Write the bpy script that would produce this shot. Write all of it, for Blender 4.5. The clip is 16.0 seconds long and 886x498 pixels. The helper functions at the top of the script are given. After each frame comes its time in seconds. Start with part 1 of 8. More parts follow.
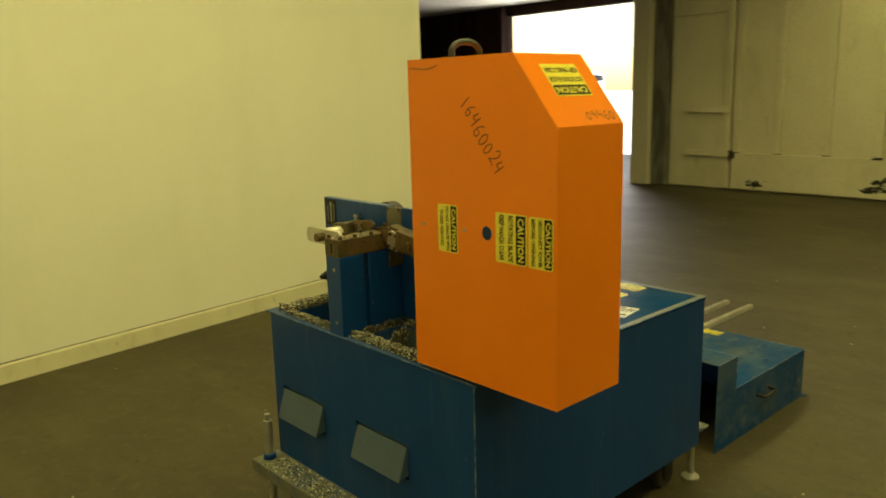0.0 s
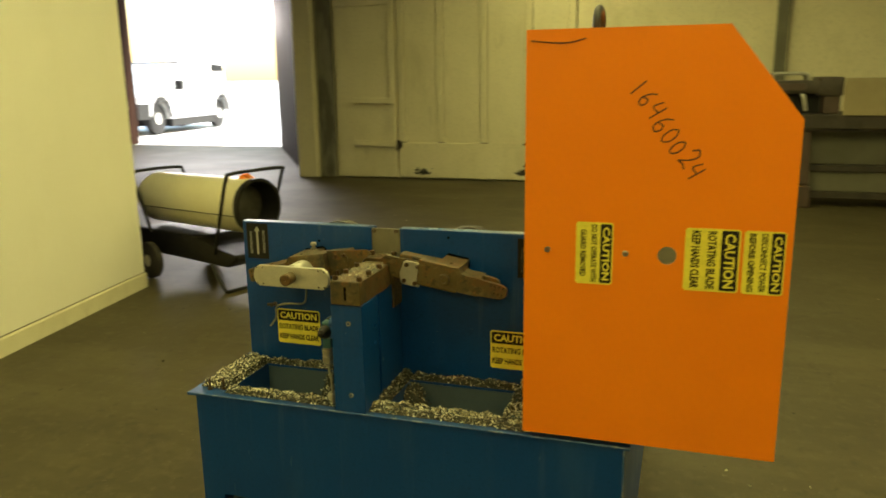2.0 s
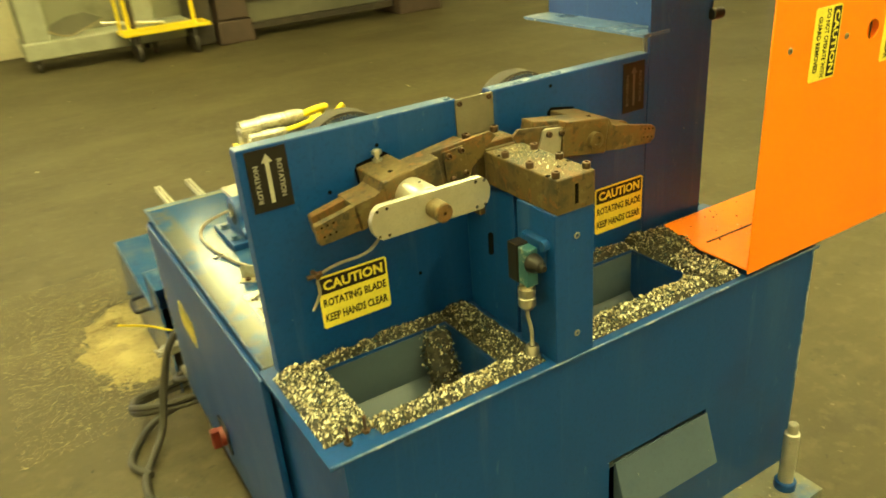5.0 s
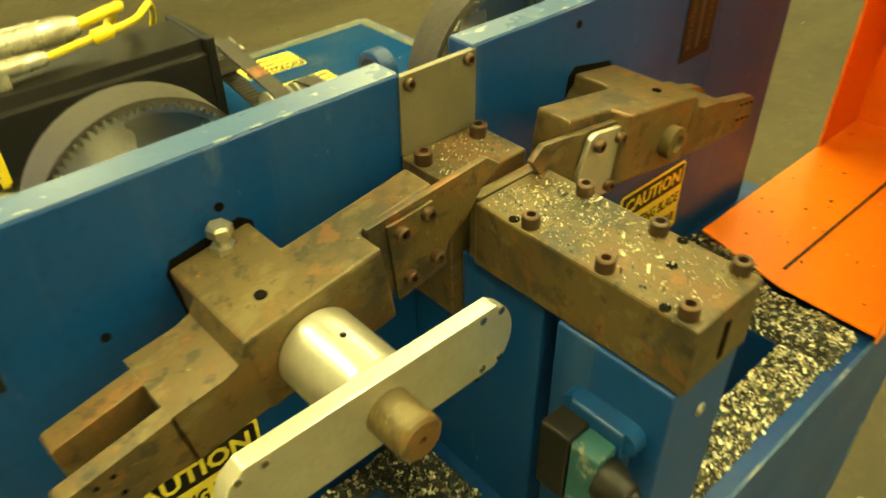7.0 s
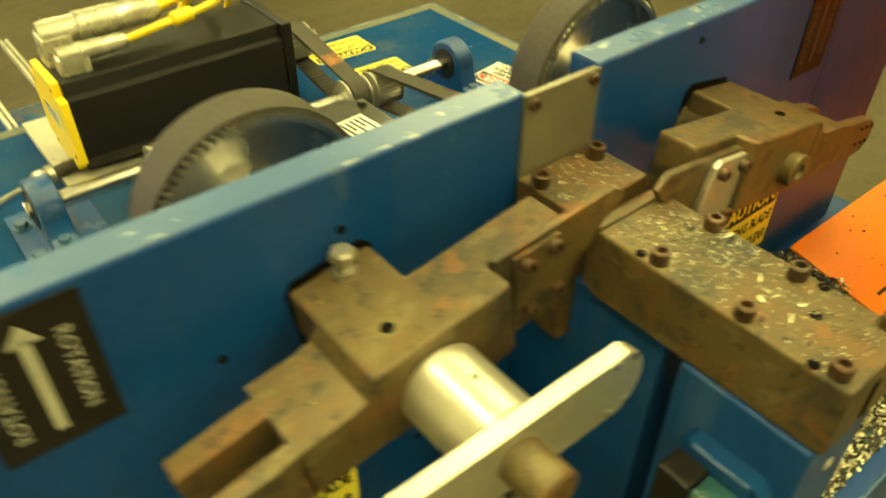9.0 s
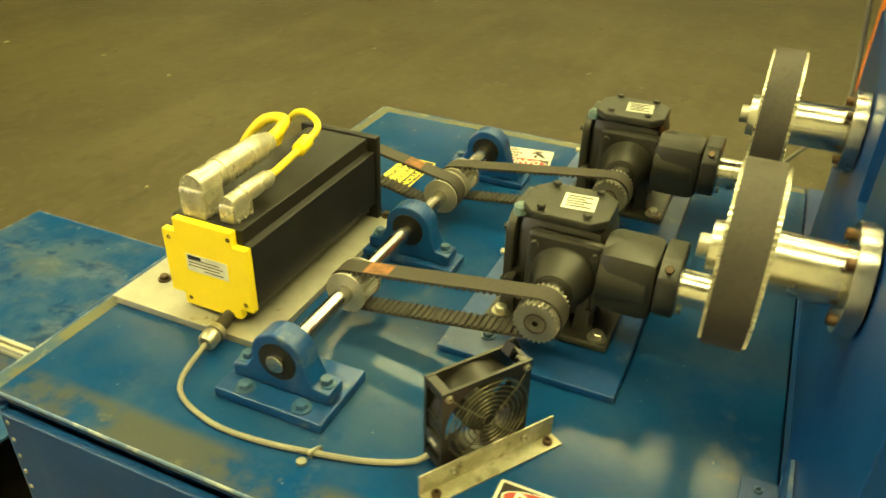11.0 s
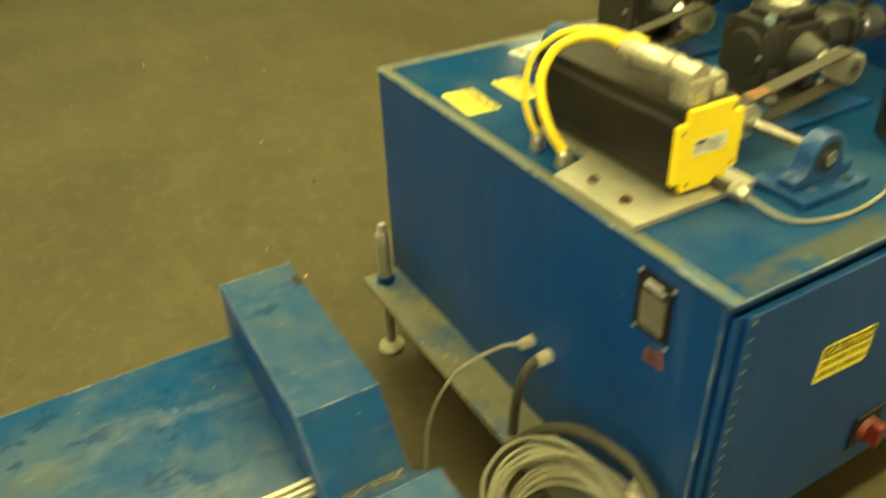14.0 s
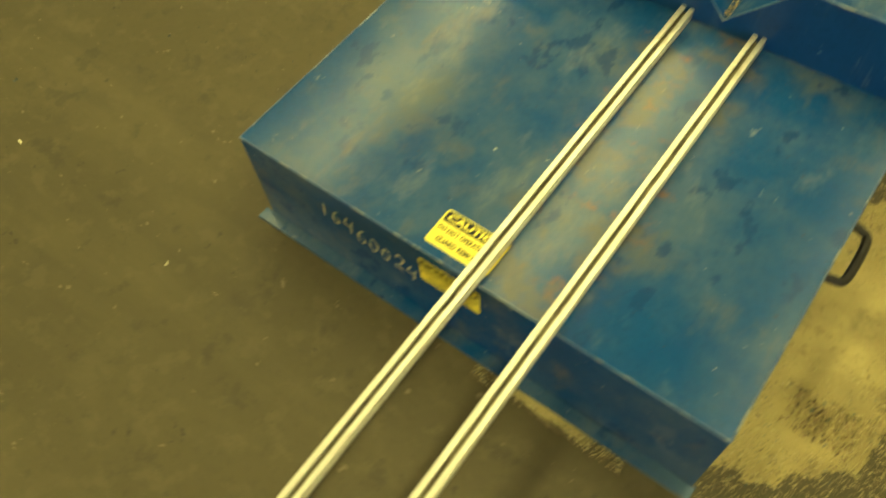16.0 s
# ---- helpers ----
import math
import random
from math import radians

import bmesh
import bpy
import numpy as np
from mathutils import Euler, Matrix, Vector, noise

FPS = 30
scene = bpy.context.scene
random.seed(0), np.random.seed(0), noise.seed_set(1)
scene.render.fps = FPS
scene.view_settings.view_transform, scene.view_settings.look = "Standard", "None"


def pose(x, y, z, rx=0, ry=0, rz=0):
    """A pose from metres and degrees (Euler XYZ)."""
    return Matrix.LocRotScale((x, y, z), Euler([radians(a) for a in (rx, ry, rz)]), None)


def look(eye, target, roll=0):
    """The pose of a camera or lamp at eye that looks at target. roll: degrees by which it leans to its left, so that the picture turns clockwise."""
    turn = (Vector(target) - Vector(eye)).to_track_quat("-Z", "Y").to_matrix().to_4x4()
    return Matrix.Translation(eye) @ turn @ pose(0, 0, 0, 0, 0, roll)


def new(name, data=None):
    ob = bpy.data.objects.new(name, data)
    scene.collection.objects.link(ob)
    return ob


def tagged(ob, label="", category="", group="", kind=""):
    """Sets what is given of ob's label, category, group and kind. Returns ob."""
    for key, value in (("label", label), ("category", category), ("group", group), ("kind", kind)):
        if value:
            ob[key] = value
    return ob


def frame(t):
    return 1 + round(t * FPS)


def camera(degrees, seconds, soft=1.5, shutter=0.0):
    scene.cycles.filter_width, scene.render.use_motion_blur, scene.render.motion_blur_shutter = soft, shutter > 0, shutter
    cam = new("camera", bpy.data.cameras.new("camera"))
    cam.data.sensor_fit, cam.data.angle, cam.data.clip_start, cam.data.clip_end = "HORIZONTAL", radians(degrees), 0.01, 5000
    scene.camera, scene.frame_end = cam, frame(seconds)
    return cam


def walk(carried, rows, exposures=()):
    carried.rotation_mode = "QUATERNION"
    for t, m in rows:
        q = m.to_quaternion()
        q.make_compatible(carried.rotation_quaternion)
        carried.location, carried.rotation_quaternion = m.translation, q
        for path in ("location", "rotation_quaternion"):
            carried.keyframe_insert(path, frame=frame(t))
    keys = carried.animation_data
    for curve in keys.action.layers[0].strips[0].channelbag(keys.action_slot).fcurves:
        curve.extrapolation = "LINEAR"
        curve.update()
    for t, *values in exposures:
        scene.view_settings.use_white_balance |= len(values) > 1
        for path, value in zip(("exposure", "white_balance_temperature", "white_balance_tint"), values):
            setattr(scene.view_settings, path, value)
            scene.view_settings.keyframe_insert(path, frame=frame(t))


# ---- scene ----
cam = camera(60.3, 16.0, soft=1.7, shutter=0.5)
PATH = [
    (0, (2.476, -1.651, 1.586), (1.032, -0.327, 1.185), -1.5),
    (0.5, (2.186, -1.791, 1.58), (0.93, -0.307, 1.113), -0.4),
    (1, (1.884, -1.782, 1.554), (0.78, -0.19, 1.054), 0.0),
    (1.5, (1.552, -1.775, 1.593), (0.63, -0.06, 1.134), -0.8),
    (2, (1.165, -1.823, 1.588), (0.574, 0.035, 1.146), -0.8),
    (2.5, (0.804, -1.782, 1.562), (0.459, 0.13, 1.088), -1.7),
    (3, (0.474, -1.745, 1.565), (0.396, 0.186, 1.049), -2.1),
    (3.2, (0.322, -1.74, 1.554), (0.368, 0.186, 1.017), -2.1),
    (5.3, (-0.292, -0.957, 1.538), (0.731, 0.502, 0.629), -4.4),
    (5.5, (-0.244, -0.868, 1.531), (0.86, 0.528, 0.617), -4.0),
    (6, (-0.129, -0.677, 1.51), (0.998, 0.657, 0.536), -3.1),
    (6.5, (-0.065, -0.526, 1.488), (1.105, 0.681, 0.403), -2.6),
    (7, (0.064, -0.412, 1.441), (1.124, 0.773, 0.227), -0.8),
    (7.5, (0.172, -0.366, 1.406), (1.04, 0.862, 0.088), -0.2),
    (8, (0.202, -0.38, 1.405), (0.994, 0.858, 0.049), -0.5),
    (8.5, (0.175, -0.389, 1.42), (1.008, 0.862, 0.101), -0.6),
    (9, (0.042, -0.342, 1.457), (1.015, 0.865, 0.194), 0.2),
    (9.5, (-0.148, -0.265, 1.498), (1.026, 0.876, 0.349), -0.5),
    (10, (-0.252, -0.165, 1.513), (1.051, 0.899, 0.43), -0.5),
    (10.2, (-0.281, -0.105, 1.503), (1.058, 0.916, 0.424), -0.2),
    (12.3, (-0.665, 0.725, 1.476), (1.077, 0.497, 0.519), 2.8),
    (12.5, (-0.64, 0.838, 1.481), (1.088, 0.48, 0.539), 2.6),
    (13, (-0.64, 1.096, 1.474), (1.048, 0.511, 0.575), 1.0),
    (13.5, (-0.664, 1.453, 1.478), (0.945, 0.653, 0.598), -0.2),
    (14, (-0.533, 1.71, 1.44), (0.93, 0.907, 0.337), -2.2),
    (14.5, (-0.391, 1.936, 1.422), (0.903, 1.204, 0.083), -5.4),
    (15, (-0.323, 2.256, 1.406), (0.786, 1.466, -0.059), -5.4),
    (15.5, (-0.147, 2.491, 1.382), (0.741, 1.709, -0.23), -5.7),
    (16, (0.072, 2.669, 1.357), (0.771, 1.914, -0.358), -6.9),
]
walk(cam, [(t, look(eye, target, roll)) for t, eye, target, roll in PATH],
     [(0.0, 1.68), (0.5, 2.08), (1.0, 2.28), (2.0, 2.02), (2.5, 2.25), (3.0, 2.78), (5.5, 3.32), (7.0, 3.05), (8.0, 2.74), (9.0, 2.88), (10.0, 3.02), (12.5, 2.88), (13.5, 2.95), (14.5, 2.95), (15.5, 2.55), (16.0, 2.48)])

# ---- world, light, exposure ----
world = bpy.data.worlds.new("world")
scene.world = world
world.use_nodes = True
wn = world.node_tree
sky = wn.nodes.new("ShaderNodeTexSky")
sky.sky_type, sky.sun_disc = "NISHITA", False
sky.sun_elevation, sky.sun_rotation = radians(52), radians(82)
sky.air_density, sky.dust_density, sky.ozone_density = 2.0, 1.0, 0.2
wn.nodes["Background"].inputs[1].default_value = 0.15
wn.links.new(sky.outputs[0], wn.nodes["Background"].inputs[0])
sun_data = bpy.data.lights.new("sun", "SUN")
sun_data.energy, sun_data.angle, sun_data.color = 5.0, radians(0.6), (1.0, 0.95, 0.86)
sun = new("sun", sun_data)
sun.matrix_world = look((0, 0, 30), (-23, -3, 0))
# area lamp added under the dock doorway's head to stand in for sky light
dock_data = bpy.data.lights.new("dock_sky", "AREA")
dock_data.shape, dock_data.size, dock_data.size_y, dock_data.energy, dock_data.color = "RECTANGLE", 3.8, 0.6, 105.0, (1.0, 0.90, 0.86)
dock_sky = new("dock_sky", dock_data)
dock_sky.matrix_world = look((-10.0, 14.5, 3.0), (-9.2, 9.0, 0.2))

LAMP_COLOUR = (0.95, 0.872, 0.328)
LAMP_POWER = 24.0
# Out of view: spans above the machine follow reflections, others are added for brightness
LAMP_ROWS = {-0.55: ((-7.2, -4.6), (-2.3, 1.2), (1.3, 4.8), (6.4, 9.0)), 1.36: ((-7.2, -4.6), (-2.3, 1.2), (5.0, 7.6)),
             3.25: ((-7.2, -4.6), (-2.3, 1.2), (1.3, 4.8)), 8.6: ((-7.2, -4.6), (-2.3, 1.2), (1.3, 4.8), (6.4, 9.0))}
CEILING = 3.85

# ---- building helpers ----
V = Vector


def thing(name, at, label, category, group="", kind=""):
    """An empty at the base of a thing that carries its parts."""
    ob = new(name)
    ob.empty_display_size = 0.1
    ob.location = at
    ob["origin"] = tuple(at)
    return tagged(ob, label, category, group, kind)


def origin_of(ob):
    while ob.parent:
        ob = ob.parent
    return V(ob["origin"]) if "origin" in ob else V((0, 0, 0))


def part(name, bm, material, parent=None, label="", angle=35, category="", kind="", group=""):
    """One mesh object; vertices come in world metres."""
    if parent:
        shift = origin_of(parent)
        for v in bm.verts:
            v.co -= shift
    me = bpy.data.meshes.new(name)
    bmesh.ops.recalc_face_normals(bm, faces=bm.faces)
    # broad flat faces keep their own normal beside narrow rounded edges
    for e in bm.edges:
        if len(e.link_faces) == 2:
            f, g = e.link_faces
            turn = f.normal.angle(g.normal, 0.0)
            a, b = f.calc_area(), g.calc_area()
            e.smooth = bool(angle) and turn < radians(angle) and not (turn > 0.14 and max(a, b) > 12 * min(a, b))
    for f in bm.faces:
        f.smooth = bool(angle)
    bm.to_mesh(me)
    bm.free()
    for m in material if isinstance(material, (list, tuple)) else (material,):
        me.materials.append(m)
    ob = new(name, me)
    ob.parent = parent
    return tagged(ob, label, category, group, kind)


def nb():
    return bmesh.new()


def box(bm, x0, x1, y0, y1, z0, z1, m=None, bevel=0.0, mi=0):
    vs = [bm.verts.new((x, y, z)) for x in (x0, x1) for y in (y0, y1) for z in (z0, z1)]
    fs = [bm.faces.new([vs[i] for i in q]) for q in ((0, 1, 3, 2), (4, 6, 7, 5), (0, 4, 5, 1), (2, 3, 7, 6), (0, 2, 6, 4), (1, 5, 7, 3))]
    for f in fs:
        f.material_index = mi
    bmesh.ops.recalc_face_normals(bm, faces=fs)
    if bevel:
        es = list({e for f in fs for e in f.edges})
        r = bmesh.ops.bevel(bm, geom=es, offset=bevel, segments=2, profile=0.5, affect="EDGES", clamp_overlap=True)
        vs = list({v for v in r["verts"]} | {v for v in vs if v.is_valid})
    if m is not None:
        bmesh.ops.transform(bm, matrix=m, verts=[v for v in vs if v.is_valid])
    return bm


def prism(bm, pts, axis, a0, a1, m=None, bevel=0.0, mi=0):
    """A polygon in the other two axes (in xyz order), drawn out along axis from a0 to a1."""
    def place(p, a):
        return {"x": (a, p[0], p[1]), "y": (p[0], a, p[1]), "z": (p[0], p[1], a)}[axis]
    lo = [bm.verts.new(place(p, a0)) for p in pts]
    hi = [bm.verts.new(place(p, a1)) for p in pts]
    n = len(pts)
    fs = [bm.faces.new(lo), bm.faces.new(list(reversed(hi)))]
    fs += [bm.faces.new((lo[i], lo[(i + 1) % n], hi[(i + 1) % n], hi[i])) for i in range(n)]
    for f in fs:
        f.material_index = mi
    bmesh.ops.recalc_face_normals(bm, faces=fs)
    vs = lo + hi
    if bevel:
        es = list({e for f in fs for e in f.edges})
        r = bmesh.ops.bevel(bm, geom=es, offset=bevel, segments=2, profile=0.5, affect="EDGES", clamp_overlap=True)
        vs = list(set(r["verts"]) | {v for v in vs if v.is_valid})
    if m is not None:
        bmesh.ops.transform(bm, matrix=m, verts=[v for v in vs if v.is_valid])
    return bm


def lathe(bm, p0, p1, profile, seg=32, mi=0):
    """Rings (distance along p0 -> p1, radius) round the axis p0 -> p1, closed where the radius is 0."""
    p0, p1 = V(p0), V(p1)
    d = (p1 - p0).normalized()
    u = d.orthogonal().normalized()
    w = d.cross(u)
    rings = []
    for a, r in profile:
        c = p0 + d * a
        if r <= 1e-6:
            rings.append([bm.verts.new(c)])
        else:
            rings.append([bm.verts.new(c + (u * math.cos(t) + w * math.sin(t)) * r) for t in (2 * math.pi * i / seg for i in range(seg))])
    for a, b in zip(rings, rings[1:]):
        for i in range(seg):
            j = (i + 1) % seg
            q = [a[i % len(a)], a[j % len(a)], b[j % len(b)], b[i % len(b)]]
            q = list(dict.fromkeys(q))
            if len(q) > 2:
                bm.faces.new(q).material_index = mi
    return bm


def cyl(bm, p0, p1, r, seg=24, bevel=0.0, mi=0):
    h = (V(p1) - V(p0)).length
    if bevel:
        prof = [(0, 0), (0, r - bevel), (bevel, r), (h - bevel, r), (h, r - bevel), (h, 0)]
    else:
        prof = [(0, 0), (0, r), (h, r), (h, 0)]
    return lathe(bm, p0, p1, prof, seg, mi)


def smooth_path(pts, n=10, closed=False):
    pts = [V(p) for p in pts]
    out = []
    k = len(pts)
    for i in range(k if closed else k - 1):
        p = [pts[(i + j) % k] if closed else pts[min(max(i + j, 0), k - 1)] for j in (-1, 0, 1, 2)]
        for s in range(n):
            t = s / n
            out.append(0.5 * ((2 * p[1]) + (p[2] - p[0]) * t + (2 * p[0] - 5 * p[1] + 4 * p[2] - p[3]) * t * t + (3 * p[1] - p[0] - 3 * p[2] + p[3]) * t ** 3))
    if not closed:
        out.append(pts[-1])
    return out


def tube(bm, pts, r, seg=10, n=10, closed=False, smooth=True, mi=0):
    path = smooth_path(pts, n, closed) if smooth else [V(p) for p in pts]
    k = len(path)
    up, rings = None, []
    for i, p in enumerate(path):
        a = path[(i - 1) % k] if closed else path[max(i - 1, 0)]
        b = path[(i + 1) % k] if closed else path[min(i + 1, k - 1)]
        d = (b - a).normalized()
        up = d.orthogonal().normalized() if up is None else (up - d * up.dot(d)).normalized()
        w = d.cross(up)
        rings.append([bm.verts.new(p + (up * math.cos(t) + w * math.sin(t)) * r) for t in (2 * math.pi * j / seg for j in range(seg))])
    for a, b in zip(rings, rings[1:] + ([rings[0]] if closed else [])):
        for j in range(seg):
            bm.faces.new((a[j], a[(j + 1) % seg], b[(j + 1) % seg], b[j])).material_index = mi
    if not closed:
        bm.faces.new(rings[0]).material_index = mi
        bm.faces.new(list(reversed(rings[-1]))).material_index = mi
    return bm


# ---- materials ----
def material(name, colour, rough=0.5, metal=0.0, second=None, scale=8.0, amount=0.5, fine=120.0, bump=0.1, spots=None, spot_scale=14.0, spot_level=0.62,
             spot_soft=0.06, stretch=(1, 1, 1), rough_var=0.12, coat=0.0, grain_dark=0.8, island=0.0, by_object=0.0, specular=0.5, layers=(), band=None):
    """Paint, metal or cloth with broad mottling, fine grain, relief and, where given, worn spots of another colour.
    A layer is (colour, scale, level, softness, opacity, stretch): dust, stain, scuff or rust above the rest."""
    m = bpy.data.materials.new(name)
    m.use_nodes = True
    nt = m.node_tree
    n, lk = nt.nodes, nt.links
    bsdf = n["Principled BSDF"]
    tc = n.new("ShaderNodeTexCoord")
    mp = n.new("ShaderNodeMapping")
    mp.inputs["Scale"].default_value = stretch
    lk.new(tc.outputs["Object"], mp.inputs[0])

    def noise_node(s, detail=4.0, r=0.55):
        t = n.new("ShaderNodeTexNoise")
        t.inputs["Scale"].default_value, t.inputs["Detail"].default_value, t.inputs["Roughness"].default_value = s, detail, r
        lk.new(mp.outputs[0], t.inputs["Vector"])
        return t

    def mix(a, b, fac):
        x = n.new("ShaderNodeMix")
        x.data_type = "RGBA"
        for sock, val in ((x.inputs[6], a), (x.inputs[7], b), (x.inputs[0], fac)):
            if hasattr(val, "is_output"):
                lk.new(val, sock)
            else:
                sock.default_value = (*val, 1) if isinstance(val, tuple) else val
        return x.outputs[2]

    def ramp(v, lo, hi):
        r = n.new("ShaderNodeMapRange")
        r.interpolation_type = "SMOOTHSTEP"
        r.inputs[1].default_value, r.inputs[2].default_value = lo, hi
        lk.new(v, r.inputs[0])
        return r.outputs[0]

    broad, grain = noise_node(scale), noise_node(fine, 3.0)
    second = second or tuple(c * 0.72 for c in colour)
    col = mix(colour, second, ramp(broad.outputs[0], 0.5 - 0.5 * (1.02 - amount) , 0.5 + 0.5 * (1.02 - amount)))
    col = mix(col, tuple(c * grain_dark for c in colour), ramp(grain.outputs[0], 0.45, 0.85))
    if spots:
        level = ramp(noise_node(spot_scale, 7.0, 0.65).outputs[0], spot_level, spot_level + spot_soft)
        col = mix(col, spots, level)
    for tint, size, lev, soft, opacity, pull in layers:
        lm = n.new("ShaderNodeMapping")
        lm.inputs["Scale"].default_value, lm.inputs["Location"].default_value = pull, (size * 0.37, lev * 5.1, opacity * 3.3)
        lk.new(tc.outputs["Object"], lm.inputs[0])
        t = noise_node(size, 6.0, 0.62)
        lk.new(lm.outputs[0], t.inputs["Vector"])
        r = n.new("ShaderNodeMapRange")
        r.interpolation_type = "SMOOTHSTEP"
        r.inputs[1].default_value, r.inputs[2].default_value, r.inputs[4].default_value = lev, lev + soft, opacity
        lk.new(t.outputs[0], r.inputs[0])
        col = mix(col, tint, r.outputs[0])
    if band:
        at, half, *stains = band
        sep, away = n.new("ShaderNodeSeparateXYZ"), n.new("ShaderNodeMath")
        lk.new(tc.outputs["Object"], sep.inputs[0])
        away.operation = "SUBTRACT"
        away.inputs[1].default_value = at
        lk.new(sep.outputs[0], away.inputs[0])
        size, near = n.new("ShaderNodeMath"), n.new("ShaderNodeMapRange")
        size.operation, near.interpolation_type = "ABSOLUTE", "SMOOTHSTEP"
        lk.new(away.outputs[0], size.inputs[0])
        near.inputs[1].default_value, near.inputs[2].default_value, near.inputs[3].default_value, near.inputs[4].default_value = half * 0.62, half, 1.0, 0.0
        lk.new(size.outputs[0], near.inputs[0])
        for grime, patch, lo, most in stains:
            share, thin = n.new("ShaderNodeMath"), n.new("ShaderNodeMath")
            share.operation = thin.operation = "MULTIPLY"
            thin.inputs[1].default_value = most
            lk.new(near.outputs[0], thin.inputs[0])
            lk.new(thin.outputs[0], share.inputs[0])
            lk.new(ramp(noise_node(patch, 6.0, 0.6).outputs[0], lo, lo + 0.16), share.inputs[1])
            col = mix(col, grime, share.outputs[0])
    if island or by_object:
        if island:
            src = n.new("ShaderNodeNewGeometry").outputs["Random Per Island"]
        else:
            src = n.new("ShaderNodeObjectInfo").outputs["Random"]
        hsv = n.new("ShaderNodeHueSaturation")
        mr = n.new("ShaderNodeMapRange")
        k = island or by_object
        mr.inputs[3].default_value, mr.inputs[4].default_value = 1 - k, 1 + k
        lk.new(src, mr.inputs[0])
        lk.new(mr.outputs[0], hsv.inputs["Value"])
        lk.new(col, hsv.inputs["Color"])
        col = hsv.outputs[0]
    lk.new(col, bsdf.inputs["Base Color"])
    rr = n.new("ShaderNodeMapRange")
    rr.inputs[3].default_value, rr.inputs[4].default_value = max(rough - rough_var, 0.03), min(rough + rough_var, 1)
    lk.new(broad.outputs[0], rr.inputs[0])
    lk.new(rr.outputs[0], bsdf.inputs["Roughness"])
    bsdf.inputs["Metallic"].default_value = metal
    bsdf.inputs["Coat Weight"].default_value = coat
    bsdf.inputs["Specular IOR Level"].default_value = specular
    if bump:
        b = n.new("ShaderNodeBump")
        b.inputs["Strength"].default_value, b.inputs["Distance"].default_value = bump, 0.002
        lk.new(grain.outputs[0], b.inputs["Height"])
        lk.new(b.outputs[0], bsdf.inputs["Normal"])
    return m


def emitter(name, colour, strength):
    m = bpy.data.materials.new(name)
    m.use_nodes = True
    e = m.node_tree.nodes.new("ShaderNodeEmission")
    e.inputs[0].default_value, e.inputs[1].default_value = (*colour, 1), strength
    m.node_tree.links.new(e.outputs[0], m.node_tree.nodes["Material Output"].inputs[0])
    return m


BLUE = material("blue_paint", (0.002, 0.039, 0.170), 0.36, specular=0.36, second=(0.003, 0.046, 0.188), rough_var=0.1, scale=5, bump=0.05, layers=(
    ((0.035, 0.09, 0.20), 9, 0.50, 0.3, 0.35, (1, 1, 0.2)), ((0.002, 0.02, 0.10), 4, 0.52, 0.2, 0.4, (1, 1, 1)), ((0.075, 0.125, 0.205), 26, 0.56, 0.14, 0.22, (1, 1, 0.07)), ((0.13, 0.19, 0.25), 30, 0.64, 0.08, 0.25, (1, 1, 0.3)), ((0.30, 0.36, 0.34), 60, 0.71, 0.03, 0.7, (1, 1, 0.8))))
BLUE_DECK = material("dusty_blue_paint", (0.003, 0.041, 0.150), 0.15, rough_var=0.06, specular=0.11, second=(0.005, 0.046, 0.150), scale=4, bump=0.05, grain_dark=0.9, layers=(
    ((0.070, 0.105, 0.115), 4, 0.42, 0.3, 0.36, (1, 1, 1)), ((0.17, 0.165, 0.095), 9, 0.58, 0.16, 0.32, (1, 1, 1)), ((0.002, 0.03, 0.14), 13, 0.62, 0.08, 0.35, (1, 1, 1)), ((0.06, 0.035, 0.015), 5, 0.66, 0.10, 0.35, (1, 1, 1)), ((0.40, 0.42, 0.34), 80, 0.70, 0.03, 0.7, (1, 1, 1))),
    band=(-0.545, 0.060, ((0.078, 0.074, 0.036), 9.0, 0.36, 0.70), ((0.13, 0.125, 0.08), 30.0, 0.60, 0.5)))
BLUE_WORN = material("worn_edge_blue", (0.070, 0.125, 0.245), 0.30, second=(0.05, 0.10, 0.22), scale=9, bump=0.06, layers=(
    ((0.02, 0.09, 0.28), 30, 0.60, 0.08, 0.6, (1, 1, 1)), ((0.46, 0.47, 0.42), 85, 0.61, 0.05, 0.8, (0.4, 1, 1))))
BLUE_GREY = material("faded_blue_grey_sheet", (0.058, 0.088, 0.128), 0.42, second=(0.048, 0.076, 0.115), scale=6, bump=0.06, layers=(
    ((0.30, 0.32, 0.28), 60, 0.68, 0.04, 0.6, (1, 1, 1)), ((0.03, 0.07, 0.12), 12, 0.58, 0.12, 0.4, (1, 1, 1))))
HOPPER_GREY = material("pale_hopper_sheet", (0.078, 0.108, 0.128), 0.45, second=(0.055, 0.082, 0.105), scale=7, bump=0.06, layers=(((0.02, 0.06, 0.11), 9, 0.54, 0.16, 0.6, (1, 1, 1)),))
BEAM_BLUE = material("dusty_beam_blue", (0.02, 0.07, 0.18), 0.5, second=(0.04, 0.085, 0.16), scale=8, bump=0.1, layers=(
    ((0.17, 0.155, 0.085), 7, 0.34, 0.2, 0.80, (1, 1, 1)), ((0.10, 0.09, 0.05), 16, 0.52, 0.12, 0.5, (1, 1, 1)), ((0.45, 0.42, 0.30), 70, 0.64, 0.04, 0.7, (1, 1, 1))))
